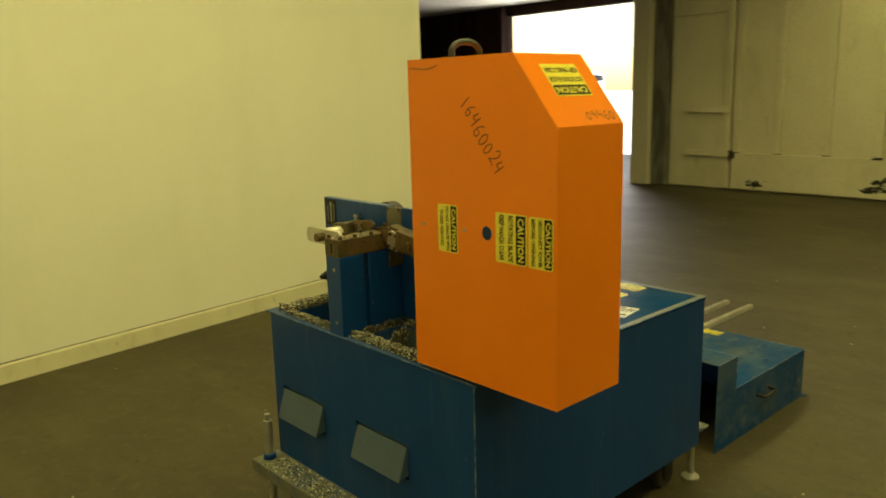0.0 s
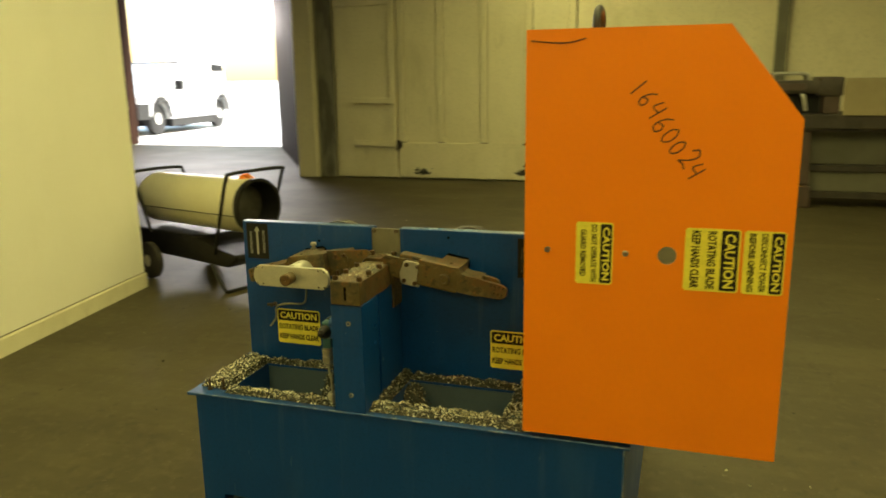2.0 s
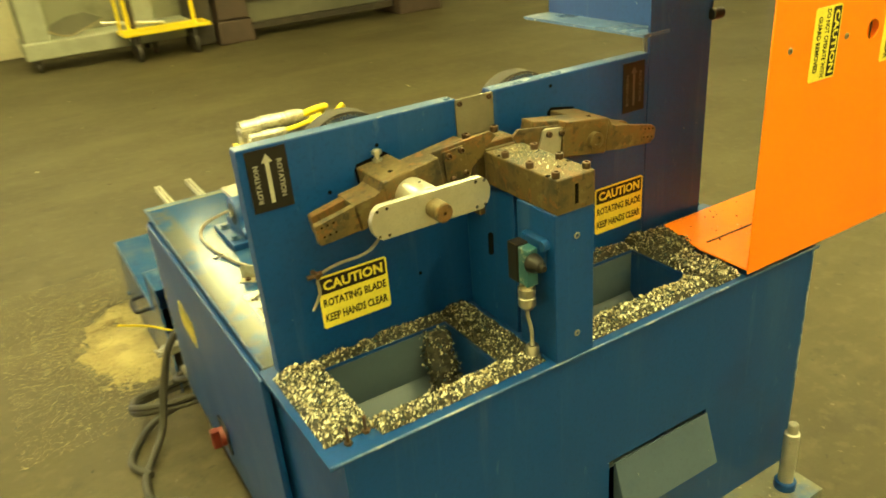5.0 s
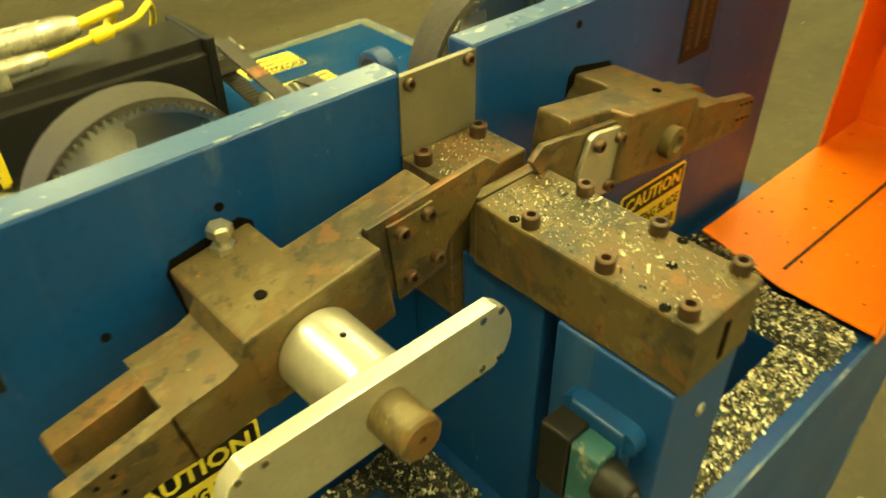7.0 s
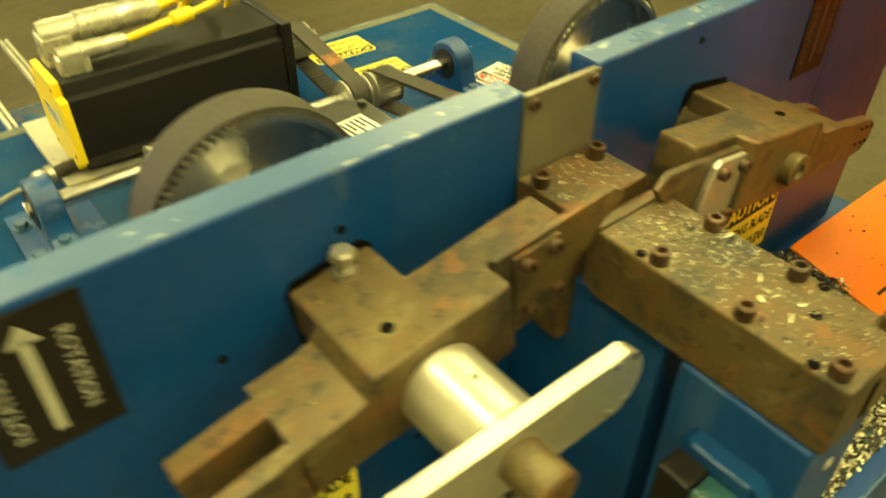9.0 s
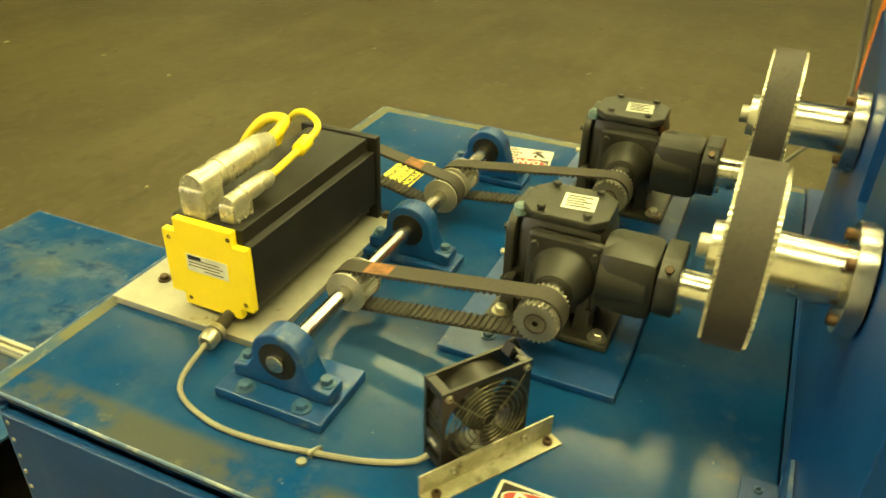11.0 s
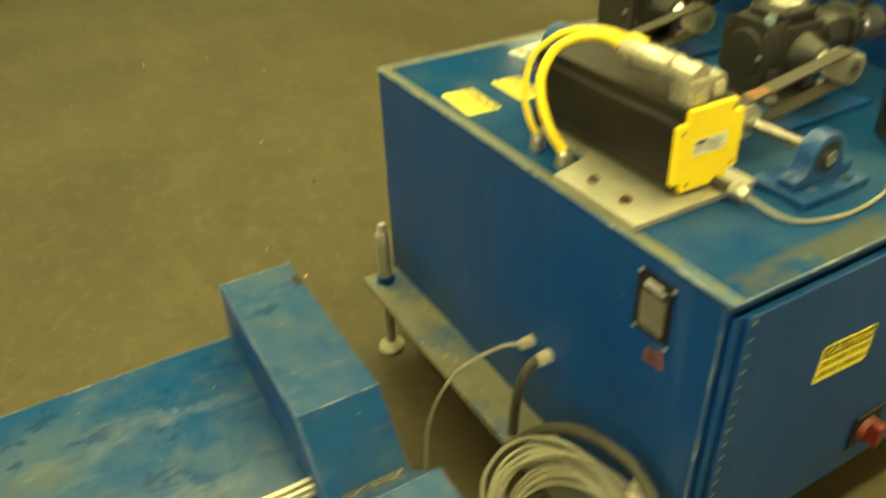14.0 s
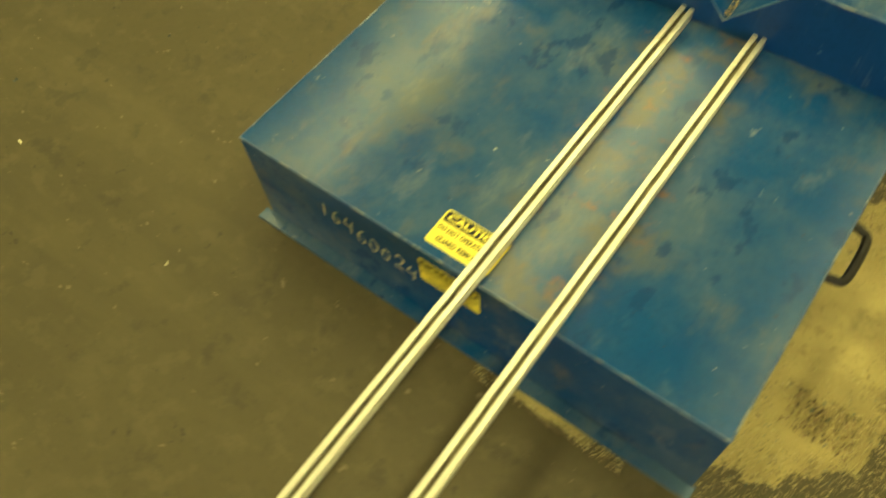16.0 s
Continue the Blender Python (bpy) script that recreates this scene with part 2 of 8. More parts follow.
DUST_EDGE = material("scraped_dusty_edge", (0.105, 0.105, 0.055), 0.45, second=(0.075, 0.085, 0.06), scale=8, bump=0.1, layers=(
    ((0.012, 0.060, 0.14), 6, 0.54, 0.10, 0.8, (1, 1, 1)), ((0.22, 0.21, 0.13), 26, 0.60, 0.08, 0.5, (1, 1, 1)), ((0.05, 0.03, 0.012), 30, 0.66, 0.05, 0.6, (1, 1, 1))))
EDGE_CHIP = material("chipped_paint_edge", (0.012, 0.06, 0.20), 0.4, second=(0.07, 0.13, 0.23), scale=12, bump=0.05, layers=(
    ((0.34, 0.35, 0.30), 22, 0.50, 0.14, 0.6, (1, 1, 1)),))
COVER_LAYERS = (
    ((0.105, 0.140, 0.150), 3.2, 0.38, 0.28, 0.42, (1, 1, 1)), ((0.002, 0.040, 0.165), 7, 0.52, 0.18, 0.45, (1.5, 0.8, 1)), ((0.105, 0.105, 0.065), 5.5, 0.53, 0.2, 0.45, (1, 1, 1)), ((0.002, 0.030, 0.125), 15, 0.58, 0.06, 0.6, (1, 0.6, 1)),
    ((0.11, 0.105, 0.065), 11, 0.55, 0.20, 0.35, (1.4, 0.6, 1)), ((0.16, 0.080, 0.028), 16, 0.685, 0.06, 0.32, (1, 1, 1)), ((0.24, 0.26, 0.23), 9, 0.54, 0.22, 0.30, (1.3, 0.6, 1)), ((0.26, 0.28, 0.26), 26, 0.67, 0.05, 0.35, (1.6, 0.7, 1)), ((0.50, 0.50, 0.42), 60, 0.715, 0.02, 0.8, (1, 1, 1)), ((0.05, 0.03, 0.015), 75, 0.69, 0.03, 0.6, (1, 1, 1)))
BLUE_COVER = material("scuffed_cover_blue", (0.004, 0.052, 0.182), 0.20, rough_var=0.09, specular=0.17, second=(0.004, 0.054, 0.178), scale=5, bump=0.06, layers=COVER_LAYERS)
# the top carries a band of grime and rust where the rails have lain
COVER_TOP = material("grimy_cover_blue", (0.004, 0.052, 0.182), 0.20, rough_var=0.09, specular=0.17, second=(0.004, 0.054, 0.178), scale=5, bump=0.06, layers=COVER_LAYERS, band=(-0.11, 0.15, ((0.105, 0.090, 0.042), 8.0, 0.48, 0.55), ((0.17, 0.080, 0.022), 21.0, 0.57, 0.65)))
ORANGE = material("orange_paint", (0.84, 0.215, 0.006), 0.30, rough_var=0.06, specular=0.35, second=(0.80, 0.197, 0.005), scale=3, fine=300, grain_dark=0.95, bump=0.03, layers=(((0.66, 0.155, 0.006), 2.5, 0.50, 0.25, 0.3, (1, 1, 1)), ))
STEEL_BROWN = material("oily_rusted_steel", (0.120, 0.083, 0.029), 0.46, 0.3, second=(0.084, 0.061, 0.025), scale=14, fine=260, bump=0.14, layers=(
    ((0.150, 0.062, 0.018), 17, 0.50, 0.14, 0.50, (1, 1, 1)), ((0.028, 0.027, 0.021), 13, 0.50, 0.12, 0.70, (1, 1, 1)), ((0.17, 0.135, 0.062), 34, 0.54, 0.10, 0.5, (0.6, 1, 1)), ((0.20, 0.085, 0.022), 48, 0.57, 0.08, 0.55, (1, 1, 1)),
    ((0.020, 0.019, 0.014), 60, 0.56, 0.07, 0.6, (1, 1, 1)), ((0.26, 0.21, 0.12), 190, 0.65, 0.05, 0.5, (1, 1, 1))))
STEEL = material("bright_steel", (0.62, 0.60, 0.55), 0.24, 1.0, scale=30, fine=300, bump=0.03)
ALU = material("brushed_aluminium", (0.70, 0.67, 0.56), 0.36, 0.85, second=(0.58, 0.55, 0.45), scale=20, fine=240, bump=0.06, layers=(((0.36, 0.33, 0.24), 24, 0.60, 0.12, 0.4, (1, 1, 1)),))
RAIL_ALU = material("handled_rail_aluminium", (0.66, 0.64, 0.56), 0.42, 0.65, second=(0.54, 0.52, 0.44), scale=9, fine=240, bump=0.05, layers=(((0.22, 0.19, 0.11), 18, 0.60, 0.10, 0.45, (1, 0.3, 1)),))
GREY_PLATE = material("dull_grey_steel_plate", (0.26, 0.24, 0.165), 0.36, 0.55, second=(0.20, 0.18, 0.12), scale=12, fine=240, bump=0.08, layers=(((0.08, 0.07, 0.045), 16, 0.52, 0.15, 0.5, (1, 1, 0.5)),))
PULLEY_ALU = material("turned_aluminium", (0.62, 0.60, 0.52), 0.27, 0.95, second=(0.56, 0.54, 0.46), scale=9, amount=0.3, fine=300, bump=0.04)
ALU_DULL = material("dull_aluminium_plate", (0.46, 0.44, 0.37), 0.45, 0.6, scale=14, fine=240, bump=0.08, spots=(0.22, 0.19, 0.12), spot_scale=24, spot_level=0.64)
BLACK_METAL = material("black_paint", (0.009, 0.008, 0.007), 0.46, specular=0.35, scale=10, fine=200, bump=0.06)
GEAR_PAINT = material("dark_grey_casting", (0.019, 0.0185, 0.0145), 0.42, second=(0.027, 0.026, 0.020), scale=14, fine=90, bump=0.25, layers=(((0.055, 0.050, 0.034), 11, 0.52, 0.2, 0.35, (1, 1, 1)),))
FAN_PLASTIC = material("black_fan_frame", (0.011, 0.0095, 0.0075), 0.32, second=(0.016, 0.014, 0.011), scale=20, fine=200, bump=0.05)
GRILLE_WIRE = material("tarnished_wire", (0.17, 0.155, 0.105), 0.34, 0.85, scale=40, bump=0.03)
BRACKET_ALU = material("stained_aluminium_angle", (0.52, 0.49, 0.37), 0.38, 0.7, second=(0.36, 0.33, 0.22), scale=30, amount=0.85, fine=240, bump=0.1, layers=(((0.12, 0.10, 0.05), 45, 0.58, 0.1, 0.7, (1, 1, 1)),))
RUBBER = material("black_rubber_belt", (0.028, 0.024, 0.018), 0.7, second=(0.045, 0.038, 0.028), scale=20, fine=200, bump=0.15, layers=(((0.13, 0.055, 0.02), 9, 0.62, 0.1, 0.6, (1, 1, 1)),))
YELLOW = material("yellow_plastic", (0.84, 0.64, 0.010), 0.4, second=(0.78, 0.585, 0.010), scale=6, grain_dark=0.93, bump=0.03)
CABLE_GREY = material("grey_cable", (0.27, 0.255, 0.195), 0.6, scale=30, bump=0.05)
CABLE_DARK = material("dark_cable", (0.052, 0.049, 0.038), 0.6, scale=30, bump=0.05)
FLOOR_MAT = material("worn_concrete_floor", (0.064, 0.0515, 0.0225), 0.60, second=(0.050, 0.0405, 0.0185), scale=0.9, amount=0.7, fine=45, bump=0.25, specular=0.35, layers=(
    ((0.096, 0.079, 0.037), 1.6, 0.50, 0.2, 0.5, (0.35, 1.4, 1)), ((0.098, 0.082, 0.040), 2.6, 0.54, 0.14, 0.25, (0.6, 1.6, 1)), ((0.040, 0.032, 0.017), 2.2, 0.56, 0.12, 0.30, (0.6, 1.7, 1)), ((0.086, 0.071, 0.036), 7, 0.52, 0.2, 0.45, (1, 1, 1)), ((0.032, 0.025, 0.016), 3.3, 0.58, 0.14, 0.45, (1, 1, 1)),
    ((0.092, 0.076, 0.040), 16, 0.52, 0.14, 0.40, (1, 1, 1)), ((0.030, 0.024, 0.014), 11, 0.58, 0.10, 0.45, (1, 1, 1)), ((0.024, 0.019, 0.013), 26, 0.66, 0.04, 0.6, (1, 1, 1)), ((0.17, 0.145, 0.09), 34, 0.67, 0.03, 0.6, (1, 1, 1))))
PALE_FLOOR_MAT = material("pinkish_floor", (0.20, 0.15, 0.115), 0.6, second=(0.17, 0.13, 0.10), scale=1.2, fine=45, bump=0.2, layers=(((0.12, 0.09, 0.065), 3, 0.52, 0.2, 0.5, (1, 1, 1)),))
WALL_MAT = material("cream_wall_paint", (0.84, 0.80, 0.68), 0.55, second=(0.81, 0.77, 0.65), scale=1.6, fine=320, bump=0.02, layers=(
    ((0.70, 0.66, 0.53), 2, 0.46, 0.3, 0.3, (1, 1, 0.2)), ((0.74, 0.69, 0.5), 6, 0.50, 0.3, 0.2, (1, 1, 0.6))))
DOOR_MAT = material("old_cream_paint", (0.72, 0.655, 0.45), 0.6, second=(0.66, 0.60, 0.405), scale=1.2, amount=0.6, fine=30, bump=0.12, layers=(
    ((0.48, 0.425, 0.26), 1.7, 0.50, 0.28, 0.5, (1, 1, 0.45)), ((0.34, 0.29, 0.17), 6, 0.60, 0.14, 0.35, (1, 1, 0.2)), ((0.12, 0.10, 0.06), 26, 0.70, 0.04, 0.6, (1, 1, 0.6))))
WEATHERED = material("weathered_post", (0.20, 0.19, 0.15), 0.8, second=(0.10, 0.095, 0.075), scale=9, amount=0.9, fine=60, bump=0.4, stretch=(1, 1, 0.2))
DARK_WOOD = material("dark_brown_boards", (0.032, 0.015, 0.008), 0.8, specular=0.05, second=(0.010, 0.006, 0.005), scale=5, fine=50, bump=0.3, stretch=(1, 1, 0.1))
CEIL_MAT = material("ceiling_paint", (0.55, 0.52, 0.42), 0.8, scale=1)
OUT_GROUND = material("sunlit_pavement", (0.78, 0.77, 0.74), 0.85, scale=1, bump=0.1)

# ---- setting ----
bm = nb()
bmesh.ops.create_grid(bm, x_segments=1, y_segments=1, size=0.5)
for v in bm.verts:
    v.co = V((v.co.x * 36 - 4, v.co.y * 26.3 + 1.3, 0))
part("floor", bm, FLOOR_MAT, label="worn brown concrete floor with dust and scuffs", category="floor", kind="structure")
# paler pinkish area of the floor, on a slightly raised sheet
bm = nb()
box(bm, -2.0, 13.99, -11.79, -4.0, -0.05, 0.004)
part("floor_slab", bm, PALE_FLOOR_MAT, label="paler pinkish stretch of floor beside the brown floor", category="floor", kind="structure", angle=0)
bm = nb()
bmesh.ops.create_grid(bm, x_segments=1, y_segments=1, size=0.5)
for v in bm.verts:
    v.co = V((v.co.x * 700, v.co.y * 700 + 100, -0.03))
part("ground", bm, OUT_GROUND, label="sunlit pale pavement outside the open doorway", category="ground", kind="structure")


def wall(name, a, b, thick, height, mat, label, z0=0.0):
    """A straight wall whose seen face runs from a to b; its thickness lies to the left of that way."""
    a, b = V((*a, 0)), V((*b, 0))
    d = (b - a)
    ang = math.atan2(d.y, d.x)
    bm = nb()
    box(bm, 0, d.length, 0, thick, z0, height, Matrix.Translation(a) @ Matrix.Rotation(ang, 4, "Z"))
    return part(name, bm, mat, label=label, category="wall", kind="structure", angle=0)


JAMB = -12.2
WX = lambda y: -2.522 - 0.131 * (y - 0.6)
wall("wall_west", (WX(-9), -9), (WX(3.01), 3.01), 0.14, CEILING, WALL_MAT, "smooth pale yellow partition wall with a baseboard")
bm = nb()
L = math.hypot(WX(3.01) - WX(-9), 12.01)
prism(bm, ((0, 0), (0.0, 0.116), (-0.010, 0.116), (-0.018, 0.106), (-0.018, 0)), "x", 0, L)
# the profile lies in y and z; y points away from the wall
bmesh.ops.transform(bm, matrix=Matrix.Translation((WX(-9), -9, 0)) @ Matrix.Rotation(math.atan2(12.01, WX(3.01) - WX(-9)), 4, "Z"), verts=bm.verts)
BASE_MAT = material("scuffed_baseboard_paint", (0.70, 0.65, 0.46), 0.55, second=(0.60, 0.55, 0.38), scale=3, fine=300, bump=0.03, layers=(((0.42, 0.36, 0.22), 6, 0.52, 0.2, 0.5, (1, 1, 0.4)), ((0.16, 0.13, 0.08), 30, 0.66, 0.06, 0.5, (1, 1, 0.4))))
part("baseboard", bm, BASE_MAT, label="scuffed cream baseboard along the partition wall", category="baseboard", kind="structure", angle=0)
bm = nb()
prism(bm, ((0.0, 0.1170), (-0.0035, 0.1170), (-0.0035, 0.1210), (0.0, 0.1210)), "x", 0, L)
bmesh.ops.transform(bm, matrix=Matrix.Translation((WX(-9), -9, 0)) @ Matrix.Rotation(math.atan2(12.01, WX(3.01) - WX(-9)), 4, "Z"), verts=bm.verts)
part("trim", bm, DARK_WOOD, label="dark open joint above the baseboard", category="trim", kind="structure", angle=0)
wall("wall_north", (-4.85, 9.62), (14, 9.62), 0.2, CEILING, DOOR_MAT, "old cream-painted board wall with door panels")
# plain walls added to close the room where no wall is known
wall("wall_east", (14, 9.6), (14, -12), 0.2, CEILING, WALL_MAT, "plain cream wall")
wall("wall_south", (14, -11.8), (-22, -11.8), 0.2, CEILING, WALL_MAT, "plain cream wall")
wall("wall_far_west", (-22, -11.8), (-22, 14.4), 0.2, CEILING, WALL_MAT, "plain wall")
wall("wall_passage", (-8.0, 14.4), (-4.86, 9.6), 0.15, CEILING, DARK_WOOD, "dark brown boarded passage wall")
wall("wall_dock_left", (-22, 14.4), (JAMB, 14.4), 0.25, CEILING, DARK_WOOD, "dark brown boarded wall beside the dock door")
wall("wall_dock_top", (JAMB, 14.4), (-8.0, 14.4), 0.25, CEILING, DARK_WOOD, "dark header above the dock doorway", z0=3.58)
# the ceiling is unseen, added to close the room
bm = nb()
box(bm, -22.2, 14.2, -12, 14.65, CEILING, CEILING + 0.15)
part("ceiling", bm, CEIL_MAT, label="plain painted ceiling", category="ceiling", kind="structure", angle=0)

LAMP_GLOW = emitter("lamp_tube", LAMP_COLOUR, 2.0)
WHITE_METAL = material("white_enamel", (0.75, 0.73, 0.66), 0.4, scale=10)
for x, spans in LAMP_ROWS.items():
    for y0, y1 in spans:
        for k in range(2):
            a = y0 + (y1 - y0) / 2 * k
            b = a + (y1 - y0) / 2 - 0.02
            m = (a + b) / 2
            lamp = thing("ceiling_light", (x, m, CEILING - 0.12), "long white fluorescent ceiling light, switched on", "ceiling light", "ceiling lights")
            bm = nb()
            prism(bm, ((-0.21, 0.0), (-0.14, 0.12), (0.14, 0.12), (0.21, 0.0), (0.20, 0.0), (0.13, 0.11), (-0.13, 0.11), (-0.20, 0.0)), "y", a - m, b - m, Matrix.Translation((x, m, CEILING - 0.12)))
            part("reflector", bm, WHITE_METAL, lamp, angle=0)
            for t in (-0.08, 0.08):
                bm = nb()
                cyl(bm, (x + t, a + 0.03, CEILING - 0.07), (x + t, b - 0.03, CEILING - 0.07), 0.013, 12)
                part("tube", bm, LAMP_GLOW, lamp)
        d = bpy.data.lights.new("ceiling_light_glow", "AREA")
        d.shape, d.size, d.size_y, d.energy, d.color = "RECTANGLE", 0.24, y1 - y0, LAMP_POWER * (y1 - y0) / 5.4, LAMP_COLOUR
        o = new("ceiling_light_glow", d)
        o.location = (x, (y0 + y1) / 2, CEILING - 0.13)

# ---- the machine: cabinet ----
DECK = 0.80
X0, X1, YF, YB, ZB = -0.005, 1.075, -0.265, 0.985, 0.19
machine = thing("cutting_machine", (0.53, 0.36, 0.0), "blue twin-arm rotary blade cutting machine with its orange guard open", "machine")


def sheet(bm, x0, x1, y0, y1, z0, z1, holes, mi=0, axis="z"):
    """A slab with rectangular holes (u0, u1, v0, v1), built from strips, in the plane across axis."""
    if axis == "z":
        us, vs = sorted({x0, x1, *[h[i] for h in holes for i in (0, 1)]}), sorted({y0, y1, *[h[i] for h in holes for i in (2, 3)]})
    else:
        us, vs = sorted({x0, x1, *[h[i] for h in holes for i in (0, 1)]}), sorted({z0, z1, *[h[i] for h in holes for i in (2, 3)]})
    w0, w1 = (z0, z1) if axis == "z" else (y0, y1)
    solid = {}
    for i in range(len(us) - 1):
        for j in range(len(vs) - 1):
            cu, cv = (us[i] + us[i + 1]) / 2, (vs[j] + vs[j + 1]) / 2
            solid[i, j] = not any(h[0] < cu < h[1] and h[2] < cv < h[3] for h in holes)
    grid = {}

    def vert(i, j, k):
        if (i, j, k) not in grid:
            w = (w0, w1)[k]
            grid[i, j, k] = bm.verts.new((us[i], vs[j], w) if axis == "z" else (us[i], w, vs[j]))
        return grid[i, j, k]

    for (i, j), s in solid.items():
        if not s:
            continue
        for k in (0, 1):
            bm.faces.new([vert(i, j, k), vert(i + 1, j, k), vert(i + 1, j + 1, k), vert(i, j + 1, k)]).material_index = mi
        for di, dj, a, b in ((-1, 0, (i, j), (i, j + 1)), (1, 0, (i + 1, j), (i + 1, j + 1)), (0, -1, (i, j), (i + 1, j)), (0, 1, (i, j + 1), (i + 1, j + 1))):
            if not solid.get((i + di, j + dj), False):
                bm.faces.new([vert(*a, 0), vert(*b, 0), vert(*b, 1), vert(*a, 1)]).material_index = mi
    return bm


HOPPERS = ((0.07, 0.315, -0.205, -0.030), (0.50, 0.785, -0.195, -0.035))
CHUTES = ((0.056, 0.324, 0.405, 0.522), (0.514, 0.780, 0.405, 0.522))
bm = nb()
sheet(bm, -0.028, X1 + 0.012, YF - 0.004, 0.035, DECK - 0.006, DECK, HOPPERS)
part("tub_top", bm, BLUE, machine, angle=0)
bm = nb()
sheet(bm, X0, X1, YF, YF + 0.006, ZB, DECK - 0.006, CHUTES, axis="y")
part("front_panel", bm, BLUE, machine, angle=0)
bm = nb()
box(bm, X1 - 0.006, X1, YF + 0.006, YB, ZB, DECK - 0.006)
part("side_panel", bm, BLUE, machine, angle=0)
bm = nb()
box(bm, X0, X0 + 0.006, YF + 0.006, YB, ZB, DECK - 0.006)
part("side_panel", bm, BLUE, machine, angle=0)
bm = nb()
box(bm, X0 + 0.006, X1 - 0.006, YB - 0.006, YB, ZB, DECK - 0.006)
part("rear_panel", bm, BLUE, machine, angle=0)
bm = nb()
box(bm, X0 + 0.006, X1 - 0.006, YF + 0.006, YB - 0.006, ZB, ZB + 0.006)
part("bottom_panel", bm, BLUE, machine, angle=0)
# the rim along the door side has lost its paint to scraping and dust
bm = nb()
box(bm, X0 - 0.012, X1 + 0.004, 0.037, YB + 0.001, DECK - 0.012, DECK, bevel=0.003)
deck = part("deck_plate", bm, BLUE_DECK, machine, "dusty blue deck plate with scraped edges")
# paint scraped off along the rims of deck, tub and cabinet
for b6 in ((X0 - 0.009, X1 - 0.020, YB - 0.022, YB - 0.001), (X1 - 0.020, X1 + 0.001, 0.042, YB - 0.001)):
    bm = nb()
    box(bm, *b6, DECK - 0.001, DECK + 0.0004)
    part("scraped_rim", bm, DUST_EDGE, deck, "scraped dusty paint along the rim", angle=0)
for a, b in (((-0.028, YF - 0.004, DECK), (X1 + 0.012, YF - 0.004, DECK)), ((X1 + 0.004, 0.04, DECK - 0.001), (X1 + 0.004, YB + 0.001, DECK - 0.001)), ((X0 - 0.012, YB + 0.001, DECK - 0.001), (X1 + 0.004, YB + 0.001, DECK - 0.001)),
             ((X0 - 0.012, 0.04, DECK - 0.001), (X0 - 0.012, YB + 0.001, DECK - 0.001)), ((X1, YF, ZB), (X1, YF, DECK - 0.006)), ((X0, YB, ZB), (X0, YB, DECK - 0.012))):
    bm = nb()
    cyl(bm, a, b, 0.0022, 8)
    part("worn_rim", bm, EDGE_CHIP, machine)
for h, c in zip(HOPPERS, CHUTES):
    x0, x1, y0, y1 = h
    for a, b, cc, d in ((x0 - 0.004, x0, y0, y1), (x1, x1 + 0.004, y0, y1), (x0 - 0.004, x1 + 0.004, y1, y1 + 0.004)):
        bm = nb()
        box(bm, a, b, cc, d, 0.42, DECK - 0.007)
        # back wall gets the paler sheet, side walls keep the blue
        part("hopper_wall", bm, BLUE if b - a < 0.01 else HOPPER_GREY, machine, angle=0)
    bm = nb()
    prism(bm, ((y0, 0.793), (y0 - 0.004, 0.793), (y0 - 0.004, 0.55), (y0, 0.55)), "x", x0, x1)
    part("hopper_wall", bm, BLUE_GREY, machine, angle=0)
    bm = nb()
    prism(bm, ((y1, 0.70), (YF + 0.01, 0.50), (YF + 0.01, 0.494), (y1, 0.694)), "x", x0, x1)
    part("hopper_floor", bm, HOPPER_GREY, machine, angle=0)
    bm = nb()
    x0, x1 = c[0], c[1]
    prism(bm, ((YF - 0.001, 0.514), (YF - 0.037, 0.408), (YF - 0.040, 0.409), (YF - 0.004, 0.515)), "x", x0 + 0.012, x1 - 0.001)
    lip = part("discharge_lip", bm, BLUE_GREY, machine, "sloping scuffed blue discharge lip")
    for xc in (x0 + 0.012, x1 - 0.004):
        bm = nb()
        prism(bm, ((YF - 0.0006, 0.512), (YF - 0.0006, 0.420), (YF - 0.0345, 0.412)), "x", xc, xc + 0.003)
        part("cheek", bm, BLUE_GREY, lip)

# mounting plates behind the cutters, upright and hood
bm = nb()
prism(bm, ((0, DECK), (0.850, DECK), (0.850, 1.202), (0.467, 1.202), (0.467, 1.07), (0.392, 1.07), (0.392, 1.202), (0, 1.202)), "y", 0.0, 0.029, bevel=0.0015)
part("mounting_plate", bm, BLUE, machine, "thick blue mounting plate with scraped top edge")
bm = nb()
box(bm, 0.001, 0.391, 0.0015, 0.0275, 1.2022, 1.2030)
box(bm, 0.468, 0.849, 0.0015, 0.0275, 1.2022, 1.2030)
part("worn_edge", bm, BLUE_WORN, machine, "paint worn pale along the top edge", angle=0)
bm = nb()
box(bm, 0.854, 1.03, 0.002, 0.008, DECK, 1.43)
upright = part("upright", bm, BLUE, machine, "folded blue sheet-metal upright with a boxed hood", angle=0)
for name, b6 in (("hood_top", (0.905, 1.03, 0.008, 0.38, 1.424, 1.43)), ("hood_side", (0.905, 0.911, 0.008, 0.38, 1.24, 1.424)), ("hood_side", (1.024, 1.03, 0.008, 0.38, 1.24, 1.424)), ("hood_back", (0.911, 1.024, 0.374, 0.38, 1.24, 1.424))):
    bm = nb()
    box(bm, *b6)
    part(name, bm, BLUE, upright, angle=0)
bm = nb()
box(bm, 0.832, 0.9045, -0.002, 0.38, 1.234, 1.24)
part("hood_flange", bm, BLUE_WORN, machine, angle=0)

